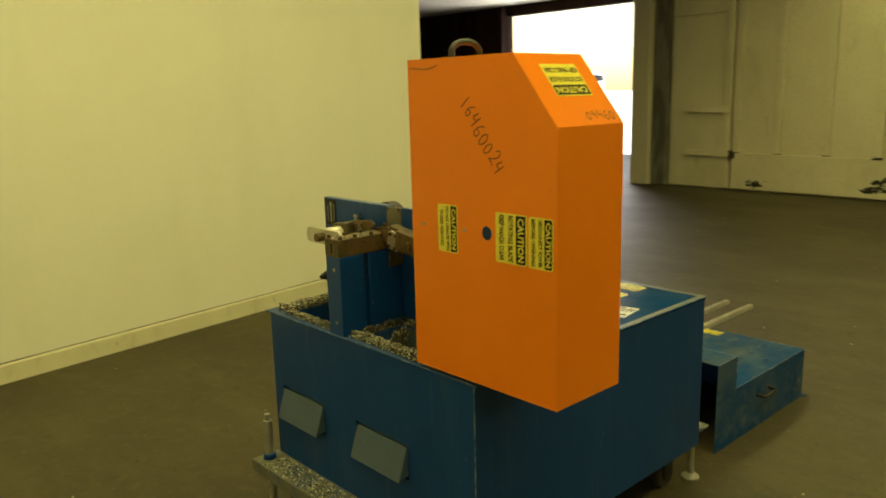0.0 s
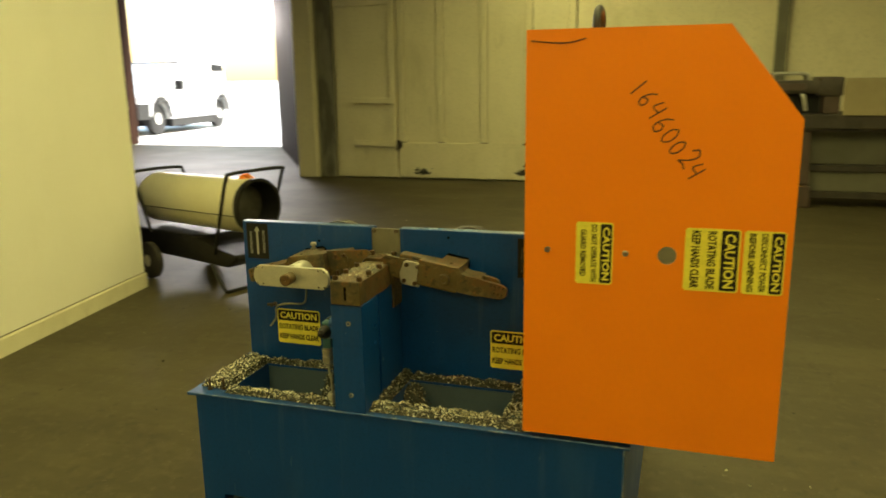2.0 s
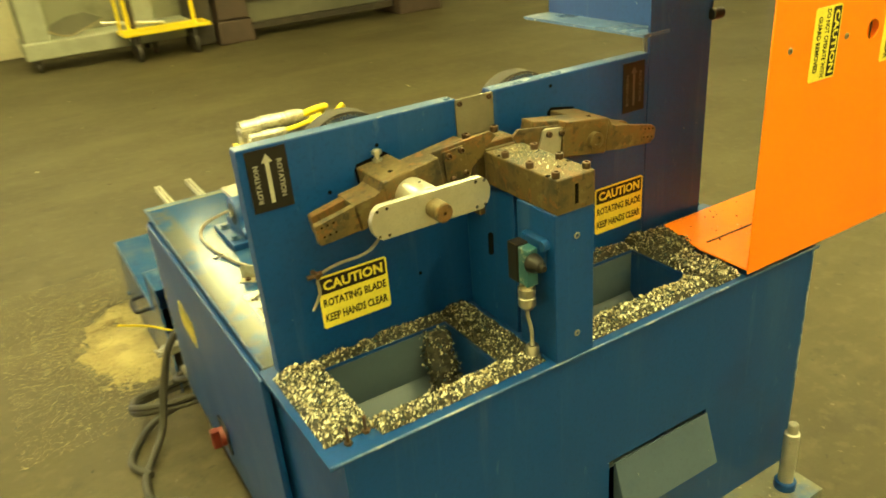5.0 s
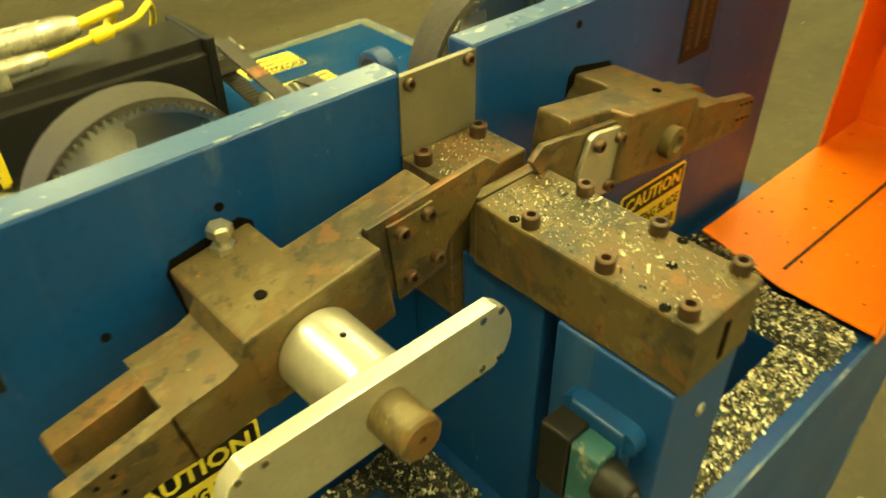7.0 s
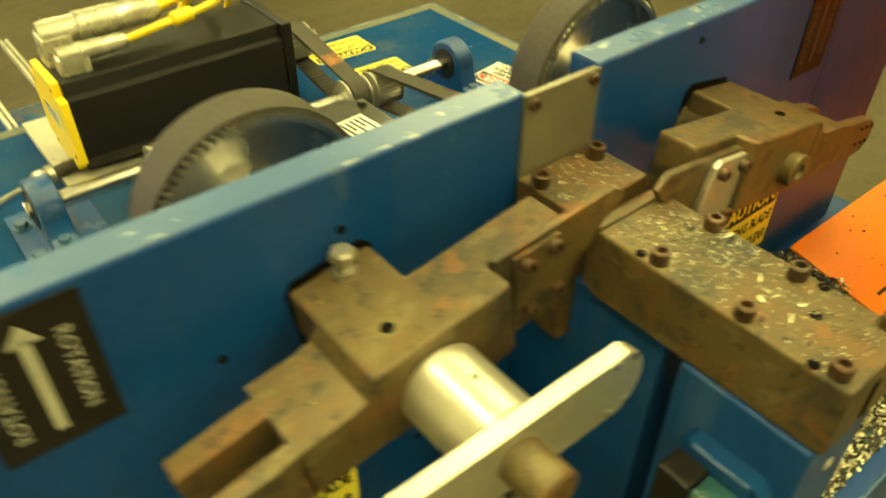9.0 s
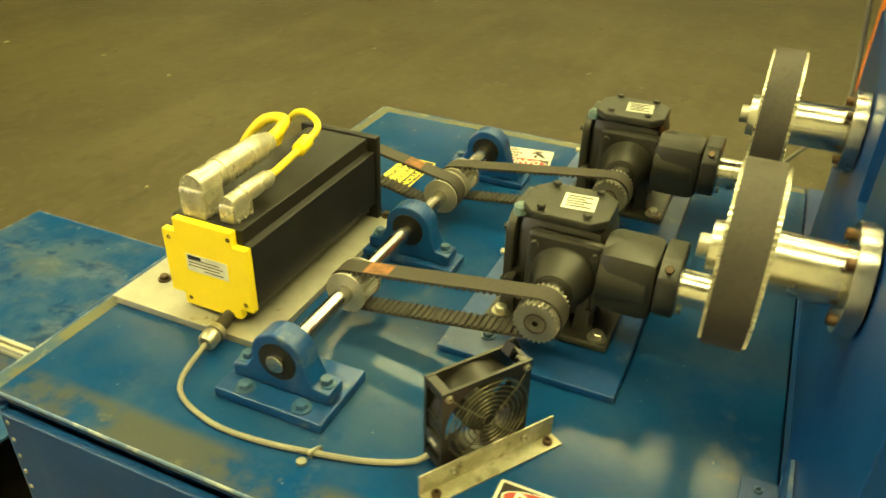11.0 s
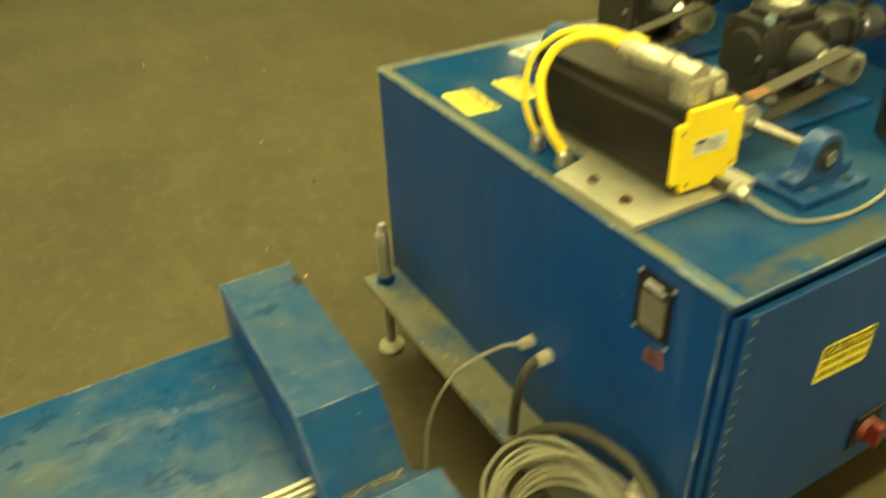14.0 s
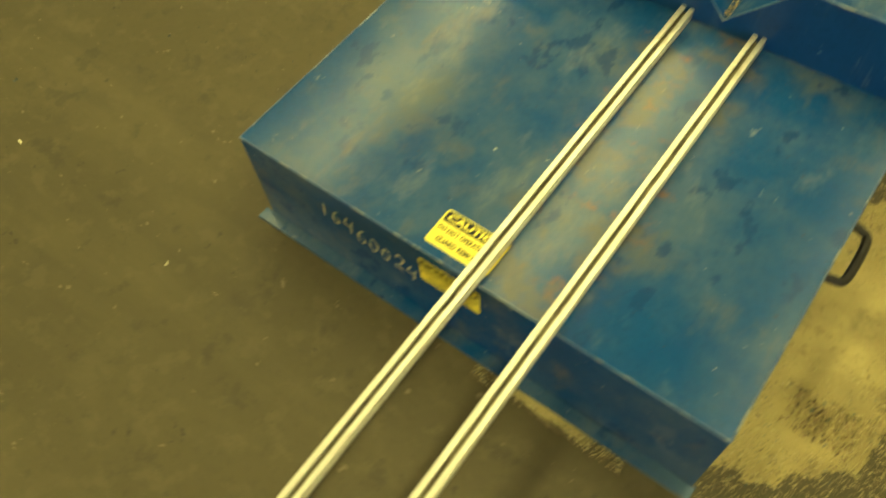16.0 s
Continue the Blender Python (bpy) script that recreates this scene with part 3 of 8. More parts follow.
# post with the steel bed-knife block
bm = nb()
box(bm, 0.390, 0.4695, -0.266, -0.168, DECK, 1.0695, bevel=0.002)
part("post", bm, BLUE, machine)
bm = nb()
box(bm, 0.3925, 0.4685, -0.2695, -0.080, 1.07, 1.1275, bevel=0.0025)
part("knife_block", bm, STEEL_BROWN, machine, "oily brown steel bed-knife block")

# orange guard
GX0, GX1, GXI = 0.853, 1.371, 1.233
GY0, GY1, GZ0, GZ1 = -0.276, -0.016, 0.815, 1.675
GC = (1.235, 1.502)


def pierced(bm, outline, hole, y0, y1):
    """A sheet in x and z with one round hole (cx, cz, r), from y0 to y1."""
    k = 28
    ring = [(hole[0] + hole[2] * math.cos(2 * math.pi * i / k), hole[1] + hole[2] * math.sin(2 * math.pi * i / k)) for i in range(k)]
    rows = []
    for y in (y0, y1):
        loops = [[bm.verts.new((a, y, b)) for a, b in pts] for pts in (outline, ring)]
        edges = [bm.edges.new((lp[i], lp[(i + 1) % len(lp)])) for lp in loops for i in range(len(lp))]
        bmesh.ops.triangle_fill(bm, use_beauty=True, edges=edges)
        rows.append(loops)
    for a, b in zip(*rows):
        for i in range(len(a)):
            m = (i + 1) % len(a)
            bm.faces.new((a[i], a[m], b[m], b[i]))


bm = nb()
pierced(bm, ((GX0, GZ0), (GX1, GZ0), (GX1, GC[1]), (GC[0], GZ1), (GX0, GZ1)), (1.142, 1.232, 0.0185), GY0, GY0 + 0.003)
guard = part("guard", bm, ORANGE, machine, "orange sheet-metal guard swung open, with handwriting", angle=0)
inner = [(GX1, GZ0), (GX1, GC[1]), (GC[0], GZ1), (GX0, GZ1)]
for name, (xa, za), (xb, zb) in zip(("side_panel", "sloped_panel", "top_panel"), inner, inner[1:]):
    d = V((xb - xa, 0, zb - za)).normalized()
    nrm = V((-d.z, 0, d.x)) * 0.003
    bm = nb()
    prism(bm, ((xa, za), (xb, zb), (xb + nrm.x, zb + nrm.z), (xa + nrm.x, za + nrm.z)), "y", GY0 + 0.003, GY1)
    part(name, bm, ORANGE, guard, angle=0)
bm = nb()
prism(bm, ((GX0 + 0.01, GY0 + 0.003), (GX1 - 0.003, GY0 + 0.003), (GX1 - 0.003, GY1), (0.90, GY1), (GX0 + 0.012, -0.15)), "z", GZ0, GZ0 + 0.003)
part("floor_panel", bm, ORANGE, guard, angle=0)
bm = nb()
prism(bm, ((GXI, GZ0 + 0.003), (GX1 - 0.003, GZ0 + 0.003), (GX1 - 0.003, GC[1]), (GXI, GC[1] + 0.10)), "y", GY1 - 0.003, GY1)
part("return_panel", bm, ORANGE, guard, angle=0)
bm = nb()
box(bm, GX1 - 0.0046, GX1 - 0.003, -0.1415, -0.138, GZ0 + 0.004, GC[1])
part("seam", bm, RUBBER, guard, angle=0)

# beams with levelling feet
for y0, y1, ly in ((YF - 0.115, YF + 0.0, -0.325), (YB, YB + 0.105, 1.04)):
    bm = nb()
    prism(bm, ((y0, 0.225), (y1 - 0.001, 0.225), (y1 - 0.001, 0.235), (y0, 0.235)), "x", -0.02, 1.06)
    prism(bm, ((y0, 0.19), (y0 + 0.006, 0.19), (y0 + 0.006, 0.225), (y0, 0.225)), "x", -0.02, 1.06)
    part("foot_beam", bm, BEAM_BLUE, machine, "dusty blue foot beam", angle=0)
    for lx in (0.05, 1.015) if ly > 0 else (0.02, 1.0):
        bm = nb()
        lathe(bm, (lx, ly, 0.02), (lx, ly, 1), ((0, 0), (0, 0.014), (0.218, 0.014), (0.218, 0.0165), (0.368, 0.0165), (0.370, 0.011), (0.392, 0.011), (0.394, 0.009), (0.394, 0)), 22)
        lathe(bm, (lx, ly, 0), (lx, ly, 1), ((0, 0), (0, 0.036), (0.012, 0.036), (0.026, 0.018), (0.03, 0)), 24)
        foot = part("levelling_foot", bm, ALU_DULL, machine, "steel levelling screw on a round pad")
        bm = nb()
        lathe(bm, (lx, ly, 0.2352), (lx, ly, 1), ((0, 0.0168), (0, 0.024), (0.018, 0.024), (0.020, 0.022), (0.020, 0.0168)), 24)
        part("collar", bm, BLUE, foot, "blue painted collar")

# floor cover with a notched end
cover = thing("machine_cover", (0.48, 1.75, 0.0), "removed blue sheet-metal drive cover lying on the floor", "machine cover")
CX0, CX1, CY0, CY1, CY2, CZ1, CZ2 = -0.011, 0.983, 1.303, 1.473, 2.207, 0.256, 0.408
VN = (0.25, 0.372, 0.492)
for name, b6 in (("top_panel", (CX0, CX1, CY1, CY2, CZ1 - 0.004, CZ1)), ("end_panel", (CX0, CX1, CY2 - 0.004, CY2, 0.0, CZ1 - 0.004)), ("step_top", (CX0, VN[0], CY0, CY1 - 0.004, CZ2 - 0.004, CZ2)), ("step_top", (VN[2], CX1, CY0, CY1 - 0.004, CZ2 - 0.004, CZ2))):
    bm = nb()
    box(bm, *b6)
    part(name, bm, COVER_TOP if name == "top_panel" else BLUE_COVER, cover, angle=0)
for x in (CX0, CX1 - 0.004):
    bm = nb()
    prism(bm, ((CY0, 0.0), (CY2 - 0.004, 0.0), (CY2 - 0.004, CZ1 - 0.004), (CY1 - 0.004, CZ1 - 0.004), (CY1 - 0.004, CZ2 - 0.004), (CY0, CZ2 - 0.004)), "x", x, x + 0.004)
    part("side_panel", bm, BLUE_COVER, cover, angle=0)
front = ((CX0, CZ1 - 0.004), (CX1, CZ1 - 0.004), (CX1, CZ2), (VN[2], CZ2), (VN[1], 0.282), (VN[0], CZ2), (CX0, CZ2))
bm = nb()
prism(bm, front, "y", CY1 - 0.004, CY1)
part("step_panel", bm, BLUE, cover, angle=0)
for a, s_ in ((VN[0], -1), (VN[2], 1)):
    bm = nb()
    prism(bm, ((a, CZ2), (VN[1] + s_ * 0.0002, 0.282), (VN[1] + s_ * 0.0002, 0.276), (a + s_ * 0.004, CZ2 - 0.004)), "y", CY0, CY1 - 0.004)
    part("notch_panel", bm, BLUE_COVER, cover, angle=0)
for a, b in (((CX0, CY1, CZ1), (CX0, CY2, CZ1)), ((CX1, CY1, CZ1), (CX1, CY2, CZ1)), ((CX0, CY2, CZ1), (CX1, CY2, CZ1)), ((CX0, CY0, CZ2), (CX0, CY1, CZ2)), ((CX1, CY0, CZ2), (CX1, CY1, CZ2)), ((CX0, CY1, CZ2), (VN[0], CY1, CZ2)),
             ((VN[2], CY1, CZ2), (CX1, CY1, CZ2)), ((VN[0], CY1, CZ2), (VN[1], CY1, 0.282)), ((VN[2], CY1, CZ2), (VN[1], CY1, 0.282)), ((VN[0], CY0, CZ2), (VN[0], CY1, CZ2)), ((VN[2], CY0, CZ2), (VN[2], CY1, CZ2)), ((CX0, CY1, CZ1), (CX0, CY1, CZ2)), ((CX1, CY1, CZ1), (CX1, CY1, CZ2))):
    bm = nb()
    cyl(bm, a, b, 0.0017, 8)
    part("worn_rim", bm, EDGE_CHIP, cover)
SLOT_DARK = material("dark_slot_strip", (0.17, 0.145, 0.08), 0.8, second=(0.09, 0.075, 0.04), scale=20, amount=0.8)
for x in (0.446, 0.296):
    bm = nb()
    z = CZ1 + 0.0005
    half = ((0.0135, 0), (0.0135, 0.009), (0.0115, 0.010), (0.0115, 0.014), (0.0135, 0.015), (0.0135, 0.024), (0.010, 0.0245), (0.0042, 0.0235), (0.0042, 0.017), (0.007, 0.016), (0.007, 0.010))
    prism(bm, [(x + a, z + b) for a, b in half] + [(x - a, z + b) for a, b in reversed(half)], "y", 1.4745, 2.735)
    rail = thing("rail", (x, 1.4745, z), "long slotted aluminium rail laid across the blue cover", "rail", "rails on the cover")
    part("extrusion", bm, RAIL_ALU, rail)
    # dark strip on the slot floor puts the groove's darkness into colour
    bm = nb()
    box(bm, x - 0.0065, x + 0.0065, 1.476, 2.7335, z + 0.0102, z + 0.0108)
    part("slot_grime", bm, SLOT_DARK, rail, "dark strip on the floor of the slot", angle=0)

# ---- lettering and labels ----
_glyphs = {}


def glyphs(text, fat):
    """Vertices and faces of a word in the built-in font, scaled to a box one high, with its width."""
    if (text, fat) not in _glyphs:
        cu = bpy.data.curves.new("word", "FONT")
        cu.body, cu.resolution_u, cu.fill_mode, cu.offset = text, 2, "FRONT", fat
        ob = new("word", cu)
        dg = bpy.context.evaluated_depsgraph_get()
        me = bpy.data.meshes.new_from_object(ob.evaluated_get(dg))
        co = [v.co.copy() for v in me.vertices]
        fa = [tuple(p.vertices) for p in me.polygons]
        bpy.data.objects.remove(ob)
        bpy.data.curves.remove(cu)
        bpy.data.meshes.remove(me)
        x0, x1, y0, y1 = min(c.x for c in co), max(c.x for c in co), min(c.y for c in co), max(c.y for c in co)
        h = y1 - y0
        _glyphs[text, fat] = [((c.x - x0) / h, (c.y - y0) / h) for c in co], fa, (x1 - x0) / h
    return _glyphs[text, fat]


class Sheet:
    """A flat label at a corner o, with u along its width and v up; slots of colour laid a little above each other."""

    def __init__(self, o, u, v):
        self.bm, self.o, self.u, self.v = nb(), V(o), V(u).normalized(), V(v).normalized()
        self.n = self.u.cross(self.v)

    def at(self, x, y, h):
        return self.o + self.u * x + self.v * y + self.n * h

    def slab(self, x0, x1, y0, y1, h, mi, thick=0.0006, corner=0.0):
        pts = [(x0, y0), (x1, y0), (x1, y1), (x0, y1)]
        if corner:
            c = corner
            pts = [(x0 + c, y0), (x1 - c, y0), (x1, y0 + c), (x1, y1 - c), (x1 - c, y1), (x0 + c, y1), (x0, y1 - c), (x0, y0 + c)]
        lo = [self.bm.verts.new(self.at(*p, h - thick)) for p in pts]
        hi = [self.bm.verts.new(self.at(*p, h)) for p in pts]
        self.bm.faces.new(hi).material_index = mi
        self.bm.faces.new(list(reversed(lo))).material_index = mi
        k = len(pts)
        for i in range(k):
            self.bm.faces.new((lo[i], lo[(i + 1) % k], hi[(i + 1) % k], hi[i])).material_index = mi

    def poly(self, pts, h, mi):
        self.bm.faces.new([self.bm.verts.new(self.at(*p, h)) for p in pts]).material_index = mi

    def ring(self, cx, cy, rx, ry, h, mi, k=40):
        self.poly([(cx + rx * math.cos(2 * math.pi * i / k), cy + ry * math.sin(2 * math.pi * i / k)) for i in range(k)], h, mi)

    def word(self, text, x0, x1, y0, y1, h, mi, fat=0.034):
        co, fa, w = glyphs(text, fat)
        sx, sy = (x1 - x0) / w, (y1 - y0)
        vs = [self.bm.verts.new(self.at(x0 + x * sx, y0 + y * sy, h)) for x, y in co]
        for f in fa:
            if len(set(f)) > 2:
                self.bm.faces.new([vs[i] for i in f]).material_index = mi

    def stroke(self, pts, w, h, mi):
        """A pen line."""
        path = [V((x, y, 0)) for x, y in pts]
        left, right = [], []
        for i, p in enumerate(path):
            d = (path[min(i + 1, len(path) - 1)] - path[max(i - 1, 0)]).normalized()
            q = V((-d.y, d.x, 0)) * w / 2
            left.append(self.bm.verts.new(self.at(p.x + q.x, p.y + q.y, h)))
            right.append(self.bm.verts.new(self.at(p.x - q.x, p.y - q.y, h)))
        for i in range(len(path) - 1):
            self.bm.faces.new((left[i], right[i], right[i + 1], left[i + 1])).material_index = mi

    def done(self, name, mats, parent, label):
        ob = part(name, self.bm, mats, parent, label, angle=0)
        return ob


LAB_YELLOW = material("label_yellow", (0.80, 0.69, 0.065), 0.45, second=(0.74, 0.62, 0.06), scale=40, bump=0.02)
LAB_BLACK = material("label_black", (0.012, 0.010, 0.008), 0.45, specular=0.25, scale=40, bump=0.02)
LAB_WHITE = material("label_white", (0.74, 0.72, 0.62), 0.45, scale=40, bump=0.02)
LAB_FADED = material("faded_print", (0.27, 0.26, 0.22), 0.5, second=(0.16, 0.15, 0.13), scale=60, bump=0.02)
LAB_ARROW = material("scuffed_white_print", (0.40, 0.385, 0.31), 0.5, second=(0.22, 0.21, 0.17), scale=60, bump=0.02)
LAB_DIM = material("worn_print", (0.075, 0.065, 0.055), 0.5, second=(0.035, 0.030, 0.026), scale=60, bump=0.02)
LAB_RED = material("label_red", (0.36, 0.022, 0.012), 0.45, scale=40, bump=0.02)
HOLE = material("dark_bore", (0.006, 0.005, 0.004), 0.95, specular=0.05, bump=0.0)
INK = material("black_marker", (0.05, 0.025, 0.015), 0.6, scale=40, bump=0.0)
CHALK = material("yellow_grease_pencil", (0.45, 0.42, 0.26), 0.7, scale=60, bump=0.0, spots=(0.03, 0.10, 0.17), spot_scale=90, spot_level=0.5)
LABEL_MATS = (LAB_YELLOW, LAB_BLACK, LAB_WHITE, LAB_RED, LAB_FADED)
DO_NOT = ("DO NOT OPERATE WITH", "GUARD REMOVED")
ROTATING = ("ROTATING BLADE", "KEEP HANDS CLEAR")
DISCONNECT = ("DISCONNECT POWER", "BEFORE OPENING")


def caution(parent, o, u, v, w, h, lines, label="yellow and black caution label"):
    s = Sheet(o, u, v)
    s.slab(0, w, 0, h, 0.0009, 0, 0.0009, 0.004)
    head = h * 0.66
    s.slab(w * 0.025, w * 0.975, head, h * 0.965, 0.0012, 1, 0.0002, 0.002)
    s.word("CAUTION", w * 0.07, w * 0.93, head + h * 0.06, h * 0.915, 0.0015, 0)
    for k, line in enumerate(lines):
        top = head - h * 0.09 - k * h * 0.29
        wide = 0.92 if len(line) > 13 else 0.76
        s.word(line, w * (0.5 - wide / 2), w * (0.5 + wide / 2), top - h * 0.16, top, 0.0013, 1)
    return s.done("caution_label", LABEL_MATS, parent, label)


def danger(parent, o, u, v, w, h, label="white, red and black danger label"):
    s = Sheet(o, u, v)
    s.slab(0, w, 0, h, 0.0009, 2, 0.0009, 0.002)
    s.slab(w * 0.03, w * 0.97, h * 0.55, h * 0.96, 0.0012, 1, 0.0002)
    s.ring(w * 0.5, h * 0.755, w * 0.445, h * 0.198, 0.0014, 2)
    s.ring(w * 0.5, h * 0.755, w * 0.43, h * 0.180, 0.0016, 3)
    s.word("DANGER", w * 0.165, w * 0.835, h * 0.64, h * 0.87, 0.0018, 2)
    for k, (line, x0, x1) in enumerate((("KEEP", 0.55, 0.84), ("HANDS", 0.50, 0.92), ("AWAY", 0.55, 0.86))):
        s.word(line, w * x0, w * x1, h * (0.380 - 0.150 * k), h * (0.505 - 0.150 * k), 0.0013, 1, 0.055)
    s.slab(w * 0.62, w * 0.92, h * 0.045, h * 0.065, 0.0012, 1, 0.0002)
    s.slab(w * 0.06, w * 0.40, h * 0.045, h * 0.055, 0.0012, 4, 0.0002)
    # pictogram: a pinched glove shape between two rollers, kept as plain strokes
    s.poly([(w * 0.10, h * 0.42), (w * 0.14, h * 0.45), (w * 0.30, h * 0.24), (w * 0.36, h * 0.26), (w * 0.34, h * 0.18), (w * 0.25, h * 0.15), (w * 0.20, h * 0.20)], 0.0013, 1)
    s.poly([(w * 0.16, h * 0.17), (w * 0.20, h * 0.10), (w * 0.34, h * 0.10), (w * 0.30, h * 0.15)], 0.0013, 1)
    s.poly([(w * 0.24, h * 0.46), (w * 0.29, h * 0.46), (w * 0.29, h * 0.33), (w * 0.24, h * 0.33)], 0.0013, 1)
    return s.done("danger_label", LABEL_MATS, parent, label)


def rotation_plate(parent, o, w, h, ink, print_mat):
    s = Sheet(o, (1, 0, 0), (0, 0, 1))
    s.slab(0, w, 0, h, 0.0012, 1, 0.0012)
    s.slab(w * 0.45, w * 0.55, h * 0.12, h * 0.80, 0.0015, ink, 0.0002)
    s.poly([(w * 0.36, h * 0.78), (w * 0.64, h * 0.78), (w * 0.5, h * 0.92)], 0.0015, ink)
    ob = s.done("rotation_plate", (*LABEL_MATS, LAB_DIM, LAB_ARROW), parent, "black rotation plate with a pale arrow")
    for k, xx in enumerate((0.20, 0.80)):
        t = Sheet(V(o) + V((w * (xx + (0.07 if k == 0 else -0.07)), 0, h * (0.14 if k == 0 else 0.80))), (0, 0, 1) if k == 0 else (0, 0, -1), (-1, 0, 0) if k == 0 else (1, 0, 0))
        t.word("ROTATION", 0, h * 0.62, 0, w * 0.13, 0.0014, 0)
        t.done("lettering", (print_mat,), ob, "")
    return ob


DIGITS = {
    "1": [[(0.45, 1.0), (0.55, 0.0)]],
    "6": [[(0.75, 1.0), (0.4, 0.75), (0.2, 0.35), (0.3, 0.05), (0.65, 0.0), (0.8, 0.25), (0.6, 0.45), (0.25, 0.35)]],
    "4": [[(0.35, 1.0), (0.15, 0.5), (0.75, 0.5)], [(0.75, 0.95), (0.65, 0.0)]],
    "0": [[(0.5, 0.95), (0.2, 0.7), (0.2, 0.25), (0.5, 0.02), (0.8, 0.3), (0.78, 0.7), (0.5, 0.95)]],
    "2": [[(0.15, 0.75), (0.4, 1.0), (0.75, 0.8), (0.55, 0.4), (0.15, 0.05), (0.5, 0.1), (0.9, 0.0)]],
    "9": [[(0.75, 0.75), (0.5, 0.98), (0.2, 0.75), (0.4, 0.5), (0.75, 0.7), (0.7, 0.0)]],
}


def handwriting(parent, o, u, v, text, size, step, pen, mat, label, wobble=0.12):
    s, r = Sheet(o, u, v), random.Random(7)
    for k, ch in enumerate(text):
        dy, sc = r.uniform(-wobble, wobble) * size, r.uniform(0.88, 1.12)
        for line in DIGITS[ch]:
            pts = smooth_path([(k * step + x * step * 0.92 * sc, dy + y * size * sc, 0) for x, y in line], 6) if len(line) > 2 else [V((k * step + x * step * sc, dy + y * size * sc, 0)) for x, y in line]
            s.stroke([(p.x, p.y) for p in pts], pen, 0.0006, 0)
    return s.done("handwriting", (mat,), parent, label)


# ---- fasteners ----
BOLT_DARK = material("dark_bolt", (0.075, 0.055, 0.035), 0.42, 0.7, second=(0.13, 0.07, 0.035), scale=60, bump=0.05)
BOLT_ZINC = material("zinc_bolt", (0.50, 0.47, 0.38), 0.35, 0.9, scale=60, bump=0.05)


def socket_bolt(parent, at, axis=(0, 0, 1), r=0.0075, h=0.011, mat=None):
    at, d = V(at), V(axis).normalized()
    bm = nb()
    lathe(bm, at, at + d, ((0, 0), (0, r), (h - 0.001, r), (h, r - 0.001), (h, r * 0.52), (h - 0.005, r * 0.5), (h - 0.005, 0)), 18)
    return part("bolt", bm, mat or BOLT_DARK, parent)


def hex_bolt(parent, at, axis=(0, 0, 1), r=0.008, h=0.007, mat=None, washer=True):
    at, d = V(at), V(axis).normalized()
    bm = nb()
    if washer:
        lathe(bm, at, at + d, ((0, 0), (0, r * 1.45), (0.002, r * 1.45), (0.002, 0)), 18)
    lathe(bm, at + d * 0.002, at + d, ((0, 0), (0, r), (h, r), (h + 0.001, r * 0.85), (h + 0.001, 0)), 6)
    return part("bolt", bm, mat or BOLT_ZINC, parent)


def gland(parent, at, axis, r=0.014, mat=None):
    at, d = V(at), V(axis).normalized()
    bm = nb()
    lathe(bm, at, at + d, ((0, 0), (0, r * 1.1), (0.009, r * 1.1), (0.009, r * 0.85), (0.014, r * 0.85), (0.014, r), (0.026, r), (0.031, r * 0.75), (0.031, r * 0.45), (0.02, r * 0.4), (0.02, 0)), 16)
    return part("cable_gland", bm, mat or BOLT_ZINC, parent, "metal cable gland")


# ---- cutter arms, block, guard fittings ----
ARM_Y0, ARM_Y1 = -0.098, -0.045
PIVOT_X, PIVOT_Z, MID_X = 0.228, 1.10, 0.429


